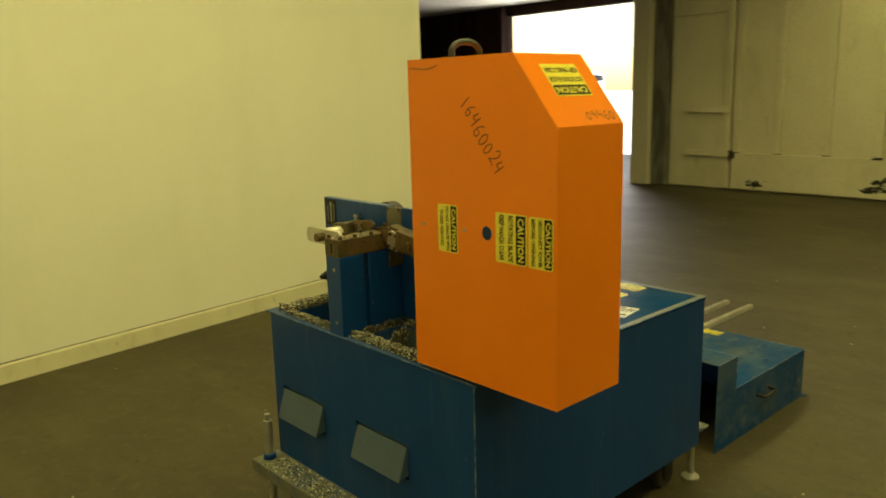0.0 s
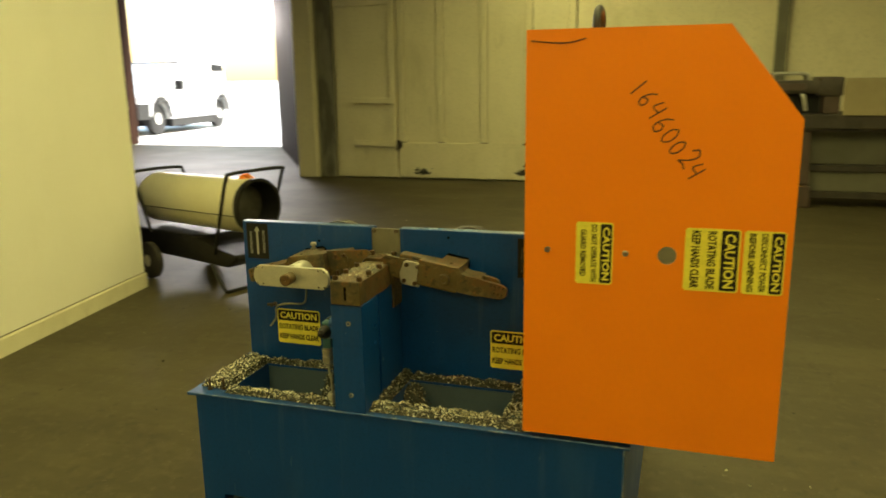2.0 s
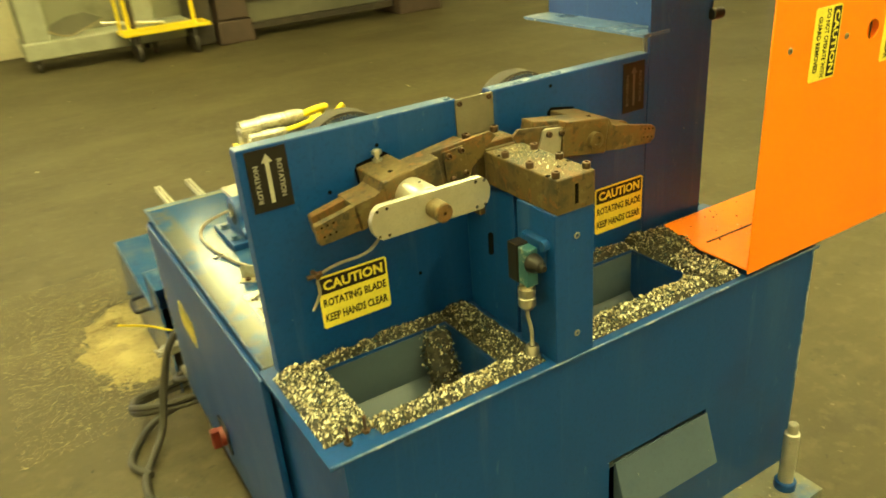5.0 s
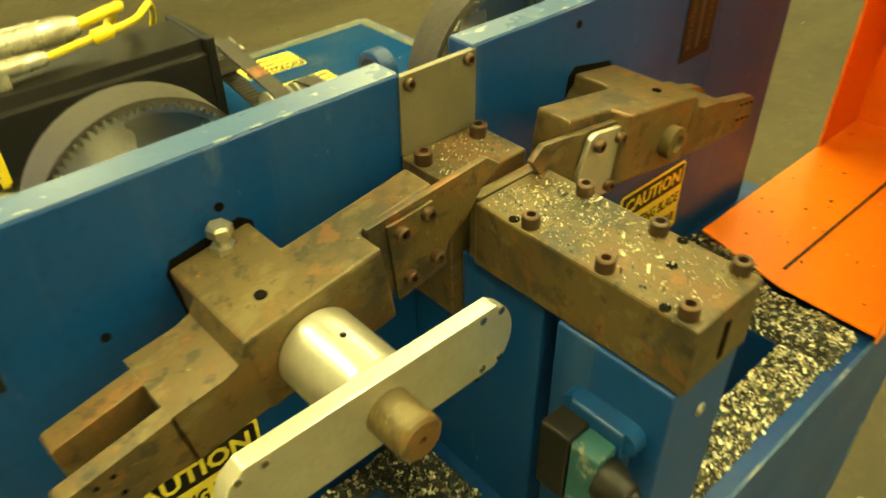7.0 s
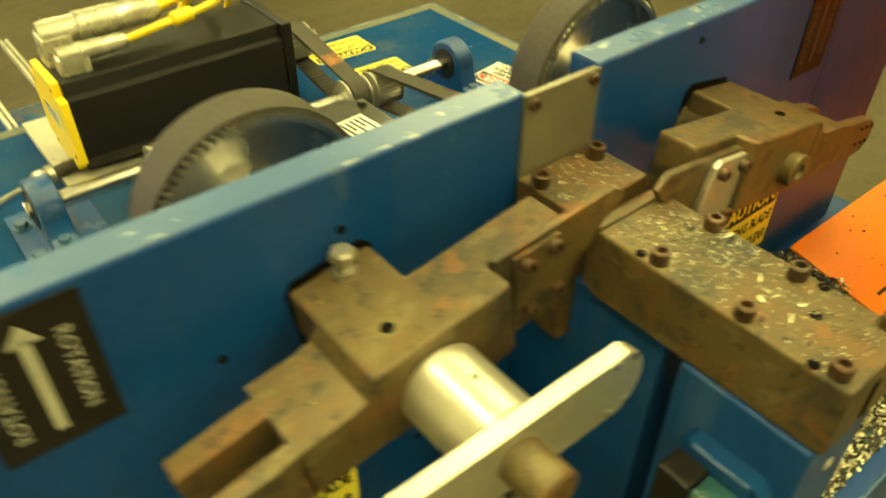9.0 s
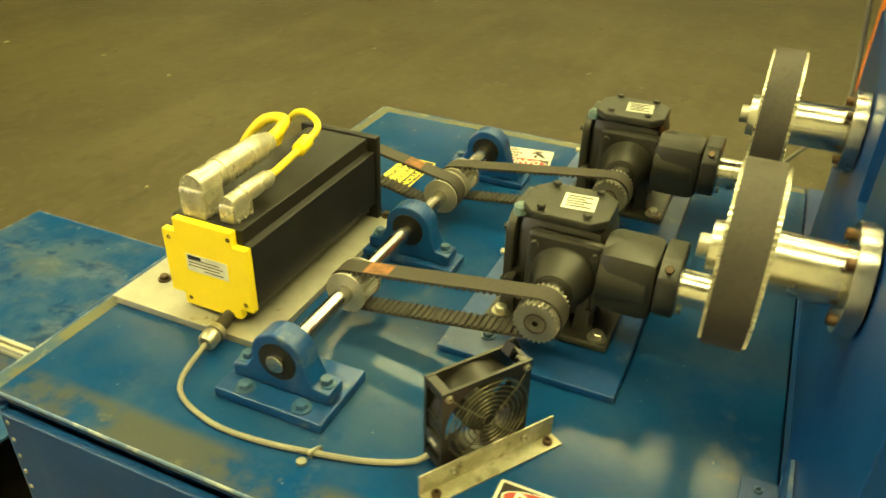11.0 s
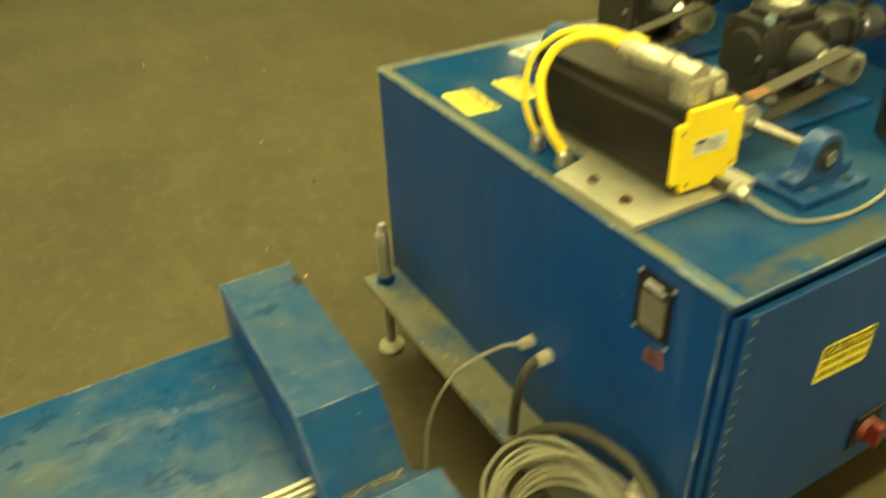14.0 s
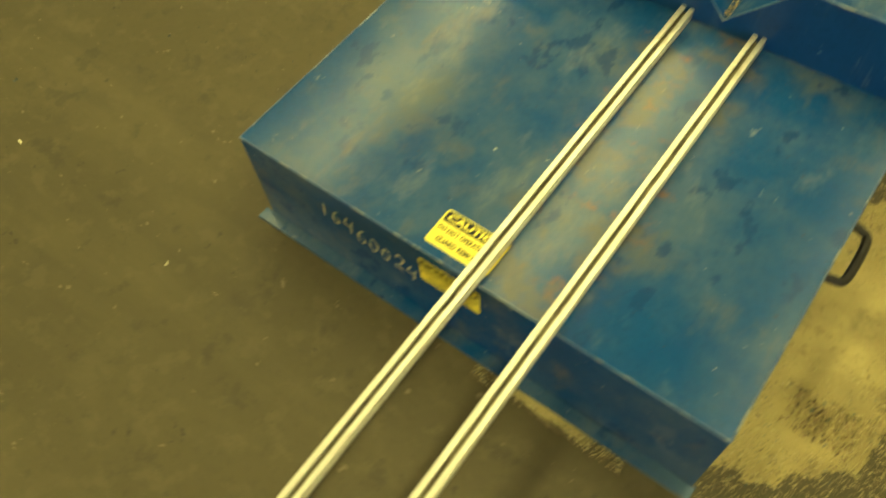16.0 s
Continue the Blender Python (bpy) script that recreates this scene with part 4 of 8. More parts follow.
def cutter_arm(mirror):
    """The arm on its tilted axis; u runs towards the knife, w up; mirrored for the second arm."""
    tilt = radians(8.6)
    m = Matrix.Translation((PIVOT_X, 0, PIVOT_Z)) @ Matrix.Rotation(-tilt, 4, "Y")
    if mirror:
        m = Matrix.Translation((2 * MID_X - 0.012, 0, 0)) @ Matrix.Scale(-1, 4, (1, 0, 0)) @ m
    top, low = 0.037, -0.028

    bm = nb()
    # body seen from above: wide block with a rear lug, narrower towards the knife
    lug = ((-0.034, -0.004), (0.028, -0.004), (0.028, ARM_Y1))
    nose, yn = (0.128, -0.080) if mirror else (0.136, -0.074)
    outline = (*lug, (nose, ARM_Y1), (nose, yn), (0.071, yn), (0.071, ARM_Y0), (-0.034, ARM_Y0))
    prism(bm, outline, "z", low, top, m, bevel=0.0025)
    arm = part("cutter_arm", bm, STEEL_BROWN, machine, "oily brown machined steel cutter arm with a forked tail")
    bm = nb()
    for y0, y1, end in (((-0.056, -0.042, -0.130), (-0.098, -0.086, -0.158)) if mirror else ((-0.062, -0.044, -0.148), (-0.098, -0.085, -0.158))):
        k = 0.010 if mirror else 0.003
        prism(bm, ((end, low + 0.009 + k), (end + k, low + 0.009), (-0.085, low + 0.005), (-0.085, top - 0.017), (end + k, top - 0.021), (end + 0.2 * k, top - 0.021 - 0.5 * k), (end, top - 0.021 - k)), "y", y0, y1, m, 0.0012)
    prism(bm, ((-0.0335, low + 0.004), (-0.0335, top - 0.003), (-0.041, top - 0.013), (-0.052, top - 0.016), (-0.088, top - 0.016), (-0.088, low + 0.004)), "y", -0.098, -0.036, m)
    part("fork", bm, STEEL_BROWN, arm)
    for k in range(3):
        for w in (-0.006, 0.010):
            bm = nb()
            p = m @ V((-0.148 + 0.010 * k, -0.0985, w))
            cyl(bm, p, p + V((0, -0.0008, 0)), 0.0017, 10)
            part("screw_hole", bm, HOLE, arm)
    # knife on the front face of the nose
    bm = nb()
    if mirror:
        prism(bm, ((0.052, low - 0.004), (0.052, top - 0.008), (0.164, top - 0.010), (0.175, top - 0.022), (0.139, low + 0.004)), "y", -0.0865, -0.0805, m, 0.0006)
    else:
        prism(bm, ((0.0725, low + 0.002), (0.0735, top + 0.003), (0.184, top - 0.004), (0.196, top - 0.016), (0.175, 0.010), (0.161, -0.004), (0.1385, -0.015), (0.130, low - 0.004)), "y", -0.0800, -0.0742, m, 0.0006)
    part("knife", bm, STEEL_BROWN, arm, "stained knife blade")
    if mirror:
        bm = nb()
        prism(bm, ((0.064, -0.036), (0.108, -0.036), (0.114, -0.030), (0.119, -0.010), (0.112, 0.022), (0.106, 0.026), (0.064, 0.026)), "y", -0.0925, -0.087, m, 0.0008)
        part("knife_clamp", bm, ALU, arm, "bright metal knife clamp")
        spots = ((0.073, 0.017), (0.102, 0.016), (0.075, -0.027), (0.104, -0.026))
        front = -0.0925
    else:
        bm = nb()
        prism(bm, ((0.084, low - 0.006), (0.087, top - 0.003), (0.128, top - 0.006), (0.131, low - 0.004)), "y", -0.0830, -0.0802, m, 0.0006)
        part("knife_clamp", bm, STEEL_BROWN, arm)
        spots = ((0.0966, 0.024), (0.121, 0.025), (0.0964, -0.0176), (0.122, -0.0164))
        front = -0.0830
    for u, w in spots:
        socket_bolt(arm, m @ V((u, front, w)), (0, -1, 0), 0.0055, 0.006)
    bm = nb()
    p = m @ V((-0.005, -0.072, top))
    cyl(bm, p - V((0, 0, 0.001)), p + V((0, 0, 0.0006)), 0.0045, 12)
    part("screw_hole", bm, HOLE, arm)
    # flat black patch on the plate, painted as the shaded gap behind the lug
    bm = nb()
    prism(bm, ((-0.036, low), (0.030, low), (0.032, top - 0.004), (0.024, top + 0.0045), (-0.030, top + 0.003), (-0.036, top - 0.006)), "y", -0.0012, -0.0004, m)
    part("clearance_opening", bm, HOLE, arm, angle=0)
    # rear hub through the plate
    bm = nb()
    cyl(bm, (m @ V((0, 0, 0))) + V((0, -0.044, 0)), (m @ V((0, 0, 0))) + V((0, -0.001, 0)), 0.034, 28)
    part("hub", bm, STEEL_BROWN, arm)
    return arm, m


arm, _ = cutter_arm(False)
bm = nb()
p = V((0.224, -0.016, 1.134))
cyl(bm, p, p + V((0, 0, 0.015)), 0.0045, 12)
lathe(bm, p + V((0, 0, 0.002)), p + V((0, 0, 1)), ((0, 0), (0, 0.0085), (0.005, 0.0085), (0.005, 0)), 6)
lathe(bm, p + V((0, 0, 0.015)), p + V((0, 0, 1)), ((0, 0), (0, 0.009), (0.006, 0.009), (0.008, 0.007), (0.008, 0)), 6)
part("bolt", bm, BOLT_ZINC, arm, "bright raised hex bolt")
arm2, _ = cutter_arm(True)
bm = nb()
lathe(bm, (2 * MID_X - 0.012 - PIVOT_X, -0.098, PIVOT_Z), (2 * MID_X - 0.012 - PIVOT_X, -1, PIVOT_Z), ((0, 0), (0, 0.015), (0.010, 0.015), (0.011, 0.013), (0.011, 0.008), (0.007, 0.007), (0.007, 0)), 22)
part("pivot_nut", bm, STEEL_BROWN, arm2)

# white hub and bar on the first arm
PB = (0.236, 1.099)
bm = nb()
cyl(bm, (PB[0], -0.158, PB[1]), (PB[0], -0.098, PB[1]), 0.029, 40, 0.0015)
hub = part("drive_hub", bm, ALU, machine, "pale machined aluminium hub")
bm = nb()
cyl(bm, (PB[0] + 0.002, -0.128, PB[1] + 0.0285), (PB[0] + 0.002, -0.128, PB[1] + 0.0294), 0.0023, 12)
part("set_screw", bm, HOLE, hub)
bm = nb()
c = 0.011
L0, L1, B0, B1 = 0.130, 0.340, 1.072, 1.126
mid, half = (B0 + B1) / 2, (B1 - B0) / 2
pts = []
for end, sgn in ((L1, 1), (L0, -1)):
    for k in range(-4, 5):
        v = sgn * k / 4
        pts.append((end - sgn * 0.012 * v * v - sgn * (0.004 if abs(v) == 1 else 0), mid + half * v))
prism(bm, pts, "y", -0.170, -0.158, bevel=0.0008)
bar = part("drive_bar", bm, ALU, machine, "pale aluminium drive bar with screw holes at both ends")
for x, z in ((0.141, 1.079), (0.141, 1.119), (0.157, 1.078), (0.157, 1.120), (0.329, 1.079), (0.329, 1.119), (0.313, 1.078), (0.313, 1.120)):
    bm = nb()
    lathe(bm, (x, -0.1700, z), (x, -1, z), ((0, 0.0010), (0, 0.0029), (0.0004, 0.0029), (0.0004, 0.0010)), 14)
    rim_ = part("hole_rim", bm, STEEL, bar)
    bm = nb()
    cyl(bm, (x + 0.0003, -0.1697, z - 0.0003), (x + 0.0003, -0.1703, z - 0.0003), 0.0016, 10)
    part("screw_hole", bm, HOLE, rim_)
bm = nb()
lathe(bm, (PB[0], -0.170, PB[1]), (PB[0], -1, PB[1]), ((0, 0), (0, 0.0155), (0.029, 0.0155), (0.031, 0.0135), (0.031, 0.003), (0.026, 0.0025), (0.026, 0)), 28)
part("shaft_end", bm, STEEL_BROWN, machine, "brown steel shaft end")

# block details
bm = nb()
box(bm, 0.388, 0.470, -0.0605, -0.002, 1.005, 1.134, bevel=0.002)
anvil = part("anvil_block", bm, STEEL_BROWN, machine, "oily brown steel anvil block")
for x, y in ((0.396, -0.020), (0.457, -0.018)):
    socket_bolt(anvil, (x, y, 1.134))
block = next(o for o in machine.children if o.name.startswith("knife_block"))
for x, y in ((0.401, -0.128), (0.4605, -0.128), (0.4595, -0.194), (0.400, -0.194), (0.462, -0.2555), (0.401, -0.2565)):
    socket_bolt(block, (x, y, 1.1275), r=0.0068, h=0.010)
for x, y in ((0.398, -0.115), (0.4635, -0.211), (0.397, -0.243), (0.435, -0.222)):
    bm = nb()
    cyl(bm, (x, y, 1.1270), (x, y, 1.1281), 0.004, 12)
    part("screw_hole", bm, HOLE, block)
bm = nb()
box(bm, 0.4275, 0.4335, -0.2705, -0.2690, 1.082, 1.114)
part("slot", bm, HOLE, block, angle=0)
bm = nb()
prism(bm, ((0.398, 1.070), (0.466, 1.070), (0.466, 1.128), (0.398, 1.128)), "y", -0.0795, -0.0695, bevel=0.001)
part("bed_knife", bm, STEEL_BROWN, block)
bm = nb()
box(bm, 0.3895, 0.4685, -0.0024, -0.0004, 1.1345, 1.201)
box(bm, 0.3925, 0.4665, -0.0004, 0.003, 1.09, 1.201)
cov = part("cover_plate", bm, GREY_PLATE, machine, "grey steel cover plate between the mounting plates", angle=0)
for x, z in ((0.3975, 1.194), (0.459, 1.195)):
    socket_bolt(cov, (x, -0.0022, z), (0, -1, 0), 0.005, 0.005)
# second half of the post, behind a gap
bm = nb()
prism(bm, ((-0.149, DECK), (-0.001, DECK), (-0.001, 1.004), (-0.0615, 1.004), (-0.0615, 1.0695), (-0.149, 1.0695)), "x", 0.398, 0.466, bevel=0.002)
web = part("post_web", bm, BLUE, machine)
bm = nb()
prism(bm, [(-0.079 + 0.0075 * math.cos(a) + 0.005 * (0.5 - math.sin(a)), 0.953 + 0.0075 * math.sin(a) + (0.016 if math.sin(a) > 0 else -0.016)) for a in [i * math.pi / 8 + 0.02 for i in range(16)]], "x", 0.3972, 0.3985)
part("slot", bm, HOLE, web, angle=0)
post = next(o for o in machine.children if o.name == "post")
for x, z in ((0.434, 1.025), (0.434, 0.845)):
    socket_bolt(post, (x, -0.2655, z), (0, -1, 0), 0.006, 0.002, BOLT_ZINC)
for z in (1.00, 0.955):
    socket_bolt(post, (0.4693, -0.19, z), (1, 0, 0), 0.006, 0.003, BLUE)

BLUE_CAST = material("blue_cast_housing", (0.003, 0.052, 0.20), 0.34, second=(0.003, 0.038, 0.15), scale=20, bump=0.12, fine=80, layers=(((0.18, 0.22, 0.22), 25, 0.56, 0.15, 0.4, (1, 1, 1)),))
# limit switch on the post
TEAL = material("teal_plastic", (0.022, 0.10, 0.125), 0.5, scale=40, bump=0.1, spots=(0.20, 0.22, 0.18), spot_scale=60, spot_level=0.60)
bm = nb()
box(bm, 0.352, 0.374, -0.243, -0.2185, 0.948, 1.015, bevel=0.003)
switch = part("limit_switch", bm, TEAL, machine, "worn teal limit switch with a metal cable fitting")
bm = nb()
box(bm, 0.351, 0.375, -0.218, -0.192, 0.948, 1.016, bevel=0.002)
part("bracket", bm, BLACK_METAL, switch)
bm = nb()
for a in (0.0, 1.0):
    cyl(bm, (0.377, -0.245 + 0.046 * a, 1.0 + 0.016), (0.3978, -0.245 + 0.046 * a, 1.016), 0.010, 16)
box(bm, 0.3742, 0.3978, -0.245, -0.199, 0.975, 1.026, bevel=0.002)
part("mount", bm, BLUE_CAST, switch)
bm = nb()
lathe(bm, (0.362, -0.243, 0.992), (0.362, -1, 0.992), ((0, 0), (0, 0.016), (0.004, 0.0165), (0.012, 0.014), (0.017, 0.0105), (0.023, 0.0095), (0.025, 0.006), (0.031, 0.005), (0.031, 0)), 24)
part("knob", bm, BLACK_METAL, switch)
bm = nb()
lathe(bm, (0.360, -0.229, 0.950), (0.360, -0.229, 0), ((0, 0), (0, 0.011), (0.008, 0.011), (0.008, 0.0145), (0.018, 0.0145), (0.019, 0.013), (0.024, 0.013), (0.025, 0.0145), (0.040, 0.0145), (0.047, 0.009), (0.047, 0)), 22)
part("cable_fitting", bm, BOLT_ZINC, switch)
bm = nb()
tube(bm, ((0.360, -0.229, 0.905), (0.360, -0.229, 0.89), (0.366, -0.230, 0.86), (0.367, -0.230, 0.815)), 0.0035, 8)
part("cable", bm, CABLE_GREY, switch)
gland(machine, (0.367, -0.230, 0.800), (0, 0, 1), 0.012)

# loose sensor wire on the plate
bm = nb()
tube(bm, ((0.214, -0.052, 1.066), (0.206, -0.038, 1.020), (0.184, -0.016, 0.983), (0.134, -0.008, 0.975), (0.104, -0.007, 0.968), (0.092, -0.007, 0.957), (0.092, -0.008, 0.932), (0.074, -0.012, 0.906)), 0.0028, 8)
part("sensor_wire", bm, CABLE_GREY, machine, "grey sensor wire hanging loose")
bm = nb()
cyl(bm, (0.088, -0.001, 0.971), (0.088, -0.024, 0.971), 0.005, 12)
cyl(bm, (0.072, -0.015, 0.970), (0.098, -0.015, 0.972), 0.0045, 12)
part("wire_clamp", bm, BOLT_DARK, machine)

rotation_plate(machine, (0.012, -0.0005, 1.098), 0.066, 0.100, 6, LAB_FADED)
rotation_plate(machine, (0.781, -0.0005, 1.092), 0.058, 0.100, 5, LAB_DIM)
caution(machine, (0.092, -0.0005, 0.857), (1, 0, 0), (0, 0, 1), 0.132, 0.100, ROTATING)
caution(machine, (0.711, -0.0005, 0.845), (1, 0, 0), (0, 0, 1), 0.133, 0.102, ROTATING)
for x, z in ((0.065, 1.155), (0.2335, 1.158), (0.14, 1.10), (0.29, 0.90), (0.60, 1.185)):
    bm = nb()
    cyl(bm, (x, -0.0008, z), (x, 0.001, z), 0.0035, 12)
    part("screw_hole", bm, HOLE, machine)

# guard writing and fittings
GF = GY0 - 0.0002
caution(guard, (0.961, GF, 1.294), (0, 0, -1), (1, 0, 0), 0.130, 0.075, DO_NOT)
caution(guard, (1.175, GF, 1.291), (0, 0, -1), (1, 0, 0), 0.127, 0.103, ROTATING)
caution(guard, (1.284, GF, 1.290), (0, 0, -1), (1, 0, 0), 0.126, 0.075, DISCONNECT)
sl = V((GC[0] - GX1, 0, GZ1 - GC[1])).normalized()
caution(guard, V((GX1, -0.073, GC[1])) + sl * 0.185 + V((0.0004, 0, 0.0003)), (0, -1, 0), -sl, 0.136, 0.098, ROTATING)
handwriting(guard, (1.052, GF, 1.562), (0.585, 0, -0.811), (0.811, 0, 0.585), "16460024", 0.041, 0.0280, 0.0028, INK, "black marker numerals")
handwriting(guard, V((GX1, -0.150, GC[1])) + sl * 0.016 + V((0.0003, 0, 0.0002)), (0, 1, 0), sl, "09460", 0.026, 0.023, 0.0024, INK, "black marker numerals")
for x in (0.902, 1.061):
    socket_bolt(guard, (x, GY0, 1.232), (0, -1, 0), 0.006, 0.002, BOLT_ZINC)
bm = nb()
tube(bm, ((0.985, -0.235, GZ1), (0.985, -0.232, GZ1 + 0.024), (0.985, -0.205, GZ1 + 0.040), (0.985, -0.160, GZ1 + 0.040), (0.985, -0.133, GZ1 + 0.024), (0.985, -0.130, GZ1)), 0.0080, 12, 6)
part("handle", bm, GEAR_PAINT, guard, "dark metal pull handle")
bm = nb()
prism(bm, ((0.90, -0.135), (GX1 - 0.005, -0.138), (GX1 - 0.005, -0.1415), (0.90, -0.139)), "z", GZ0 + 0.003, GZ0 + 0.0045)
part("seam", bm, LAB_BLACK, guard, angle=0)
bm = nb()
tube(bm, ((GX0 + 0.01, GF - 0.0003, 1.653), (0.93, GF - 0.0003, 1.648), (0.97, GF - 0.0003, 1.656)), 0.0012, 6)
part("scratch", bm, INK, guard)

# latch and cable on the upright
bm = nb()
cyl(bm, (1.02, -0.004, 1.252), (1.05, -0.004, 1.252), 0.012, 16, 0.002)
part("latch_knob", bm, BLACK_METAL, machine)
bm = nb()
tube(bm, ((0.885, 0.05, 1.232), (0.885, 0.042, 1.18), (0.888, 0.034, 1.10), (0.892, 0.032, 1.05), (0.892, 0.05, 0.99), (0.885, 0.09, 0.94), (0.870, 0.13, 0.88), (0.86, 0.16, 0.80)), 0.0035, 8)
part("switch_cable", bm, CABLE_GREY, machine)

# ---- drive deck ----


BOLT_BLUE = material("blue_painted_bolt", (0.020, 0.075, 0.18), 0.38, second=(0.06, 0.11, 0.17), scale=60)


def pillow_block(x, plate):
    y, zc, z0 = 0.627, 0.862, 0.8
    body0 = z0 + (0.016 if plate else 0.012)
    bm = nb()
    if plate:
        box(bm, x - 0.049, x + 0.062, y - 0.079, y + 0.079, z0, z0 + 0.0155, bevel=0.002)
    else:
        box(bm, x - 0.028, x + 0.028, y - 0.082, y + 0.082, z0, z0 + 0.0115, bevel=0.002)
    base = part("bearing_base", bm, BLUE_CAST, machine)
    bm = nb()
    arch = [(y - 0.072, body0), (y + 0.072, body0), (y + 0.072, body0 + 0.018), (y + 0.050, body0 + 0.022)]
    arch += [(y + 0.040 * math.cos(radians(a)), zc + 0.040 * math.sin(radians(a))) for a in range(-10, 191, 12)]
    arch += [(y - 0.050, body0 + 0.022), (y - 0.072, body0 + 0.018)]
    prism(bm, arch, "x", x - 0.017, x + 0.017, bevel=0.003)
    house = part("pillow_block", bm, BLUE_CAST, machine, "blue cast pillow block bearing")
    bm = nb()
    lathe(bm, (x - 0.0185, y, zc), (x + 1, y, zc), ((0, 0.013), (0, 0.027), (0.037, 0.027), (0.037, 0.013)), 28)
    part("bearing_ring", bm, BLACK_METAL, house)
    for s in (-1, 1):
        hex_bolt(house, (x, y + s * 0.059, body0 + 0.019), mat=BOLT_BLUE)
        if plate:
            hex_bolt(base, (x - 0.033, y + s * 0.042, z0 + 0.0155), r=0.009, mat=BOLT_BLUE)


for x, plate in ((0.146, True), (0.505, False), (0.842, False)):
    pillow_block(x, plate)
bm = nb()
cyl(bm, (0.121, 0.627, 0.862), (0.870, 0.627, 0.862), 0.0125, 24, 0.001)
part("drive_shaft", bm, STEEL, machine, "bright steel drive shaft")


def toothed_pulley(a, b, r, teeth):
    """An open ring of teeth from a to b; gives the mesh, its two rings of vertices and its axis."""
    a, b = V(a), V(b)
    d = (b - a).normalized()
    u = d.orthogonal().normalized()
    w = d.cross(u)
    bm = nb()
    rows = []
    for c in (a, b):
        ring = []
        for i in range(teeth * 4):
            t = 2 * math.pi * i / (teeth * 4)
            rr = r if i % 4 in (0, 1) else r * 0.955 if r > 0.05 else r * 0.90
            ring.append(bm.verts.new(c + (u * math.cos(t) + w * math.sin(t)) * rr))
        rows.append(ring)
    k = teeth * 4
    for i in range(k):
        bm.faces.new((rows[0][i], rows[0][(i + 1) % k], rows[1][(i + 1) % k], rows[1][i]))
    return bm, rows, d


PULLEY_STEEL = material("cut_pulley_steel", (0.44, 0.42, 0.34), 0.36, 0.8, second=(0.32, 0.30, 0.24), scale=30, fine=240, bump=0.06)


def small_pulley(at, d, width, r, teeth, parent, label="toothed steel pulley"):
    a, d = V(at), V(d).normalized()
    bm, rows, _ = toothed_pulley(a, a + d * width, r, teeth)
    bm.faces.new(rows[0])
    bm.faces.new(list(reversed(rows[1])))
    ob = part("pulley", bm, PULLEY_STEEL, parent, label, angle=30)
    bm = nb()
    lathe(bm, a - d * 0.0012, a + d, ((0, r * 0.44), (0, r * 0.50), (0.001, r * 0.50), (0.001, r * 0.44)), 24)
    part("bore_edge", bm, BOLT_DARK, ob)
    bm = nb()
    lathe(bm, a - d * 0.0006, a + d, ((0, 0), (0, r * 0.44), (0.0004, r * 0.44), (0.0004, 0)), 24)
    part("shaft_end", bm, GREY_PLATE, ob)
    bm = nb()
    q = a - d * 0.0010
    lathe(bm, q, q + d, ((0, 0), (0, r * 0.14), (0.0003, r * 0.14), (0.0003, 0)), 12)
    part("centre_hole", bm, HOLE, ob)
    return ob


BELT_MARK = material("faded_orange_print", (0.26, 0.105, 0.030), 0.7, second=(0.10, 0.05, 0.02), scale=60, amount=0.8, bump=0.1)


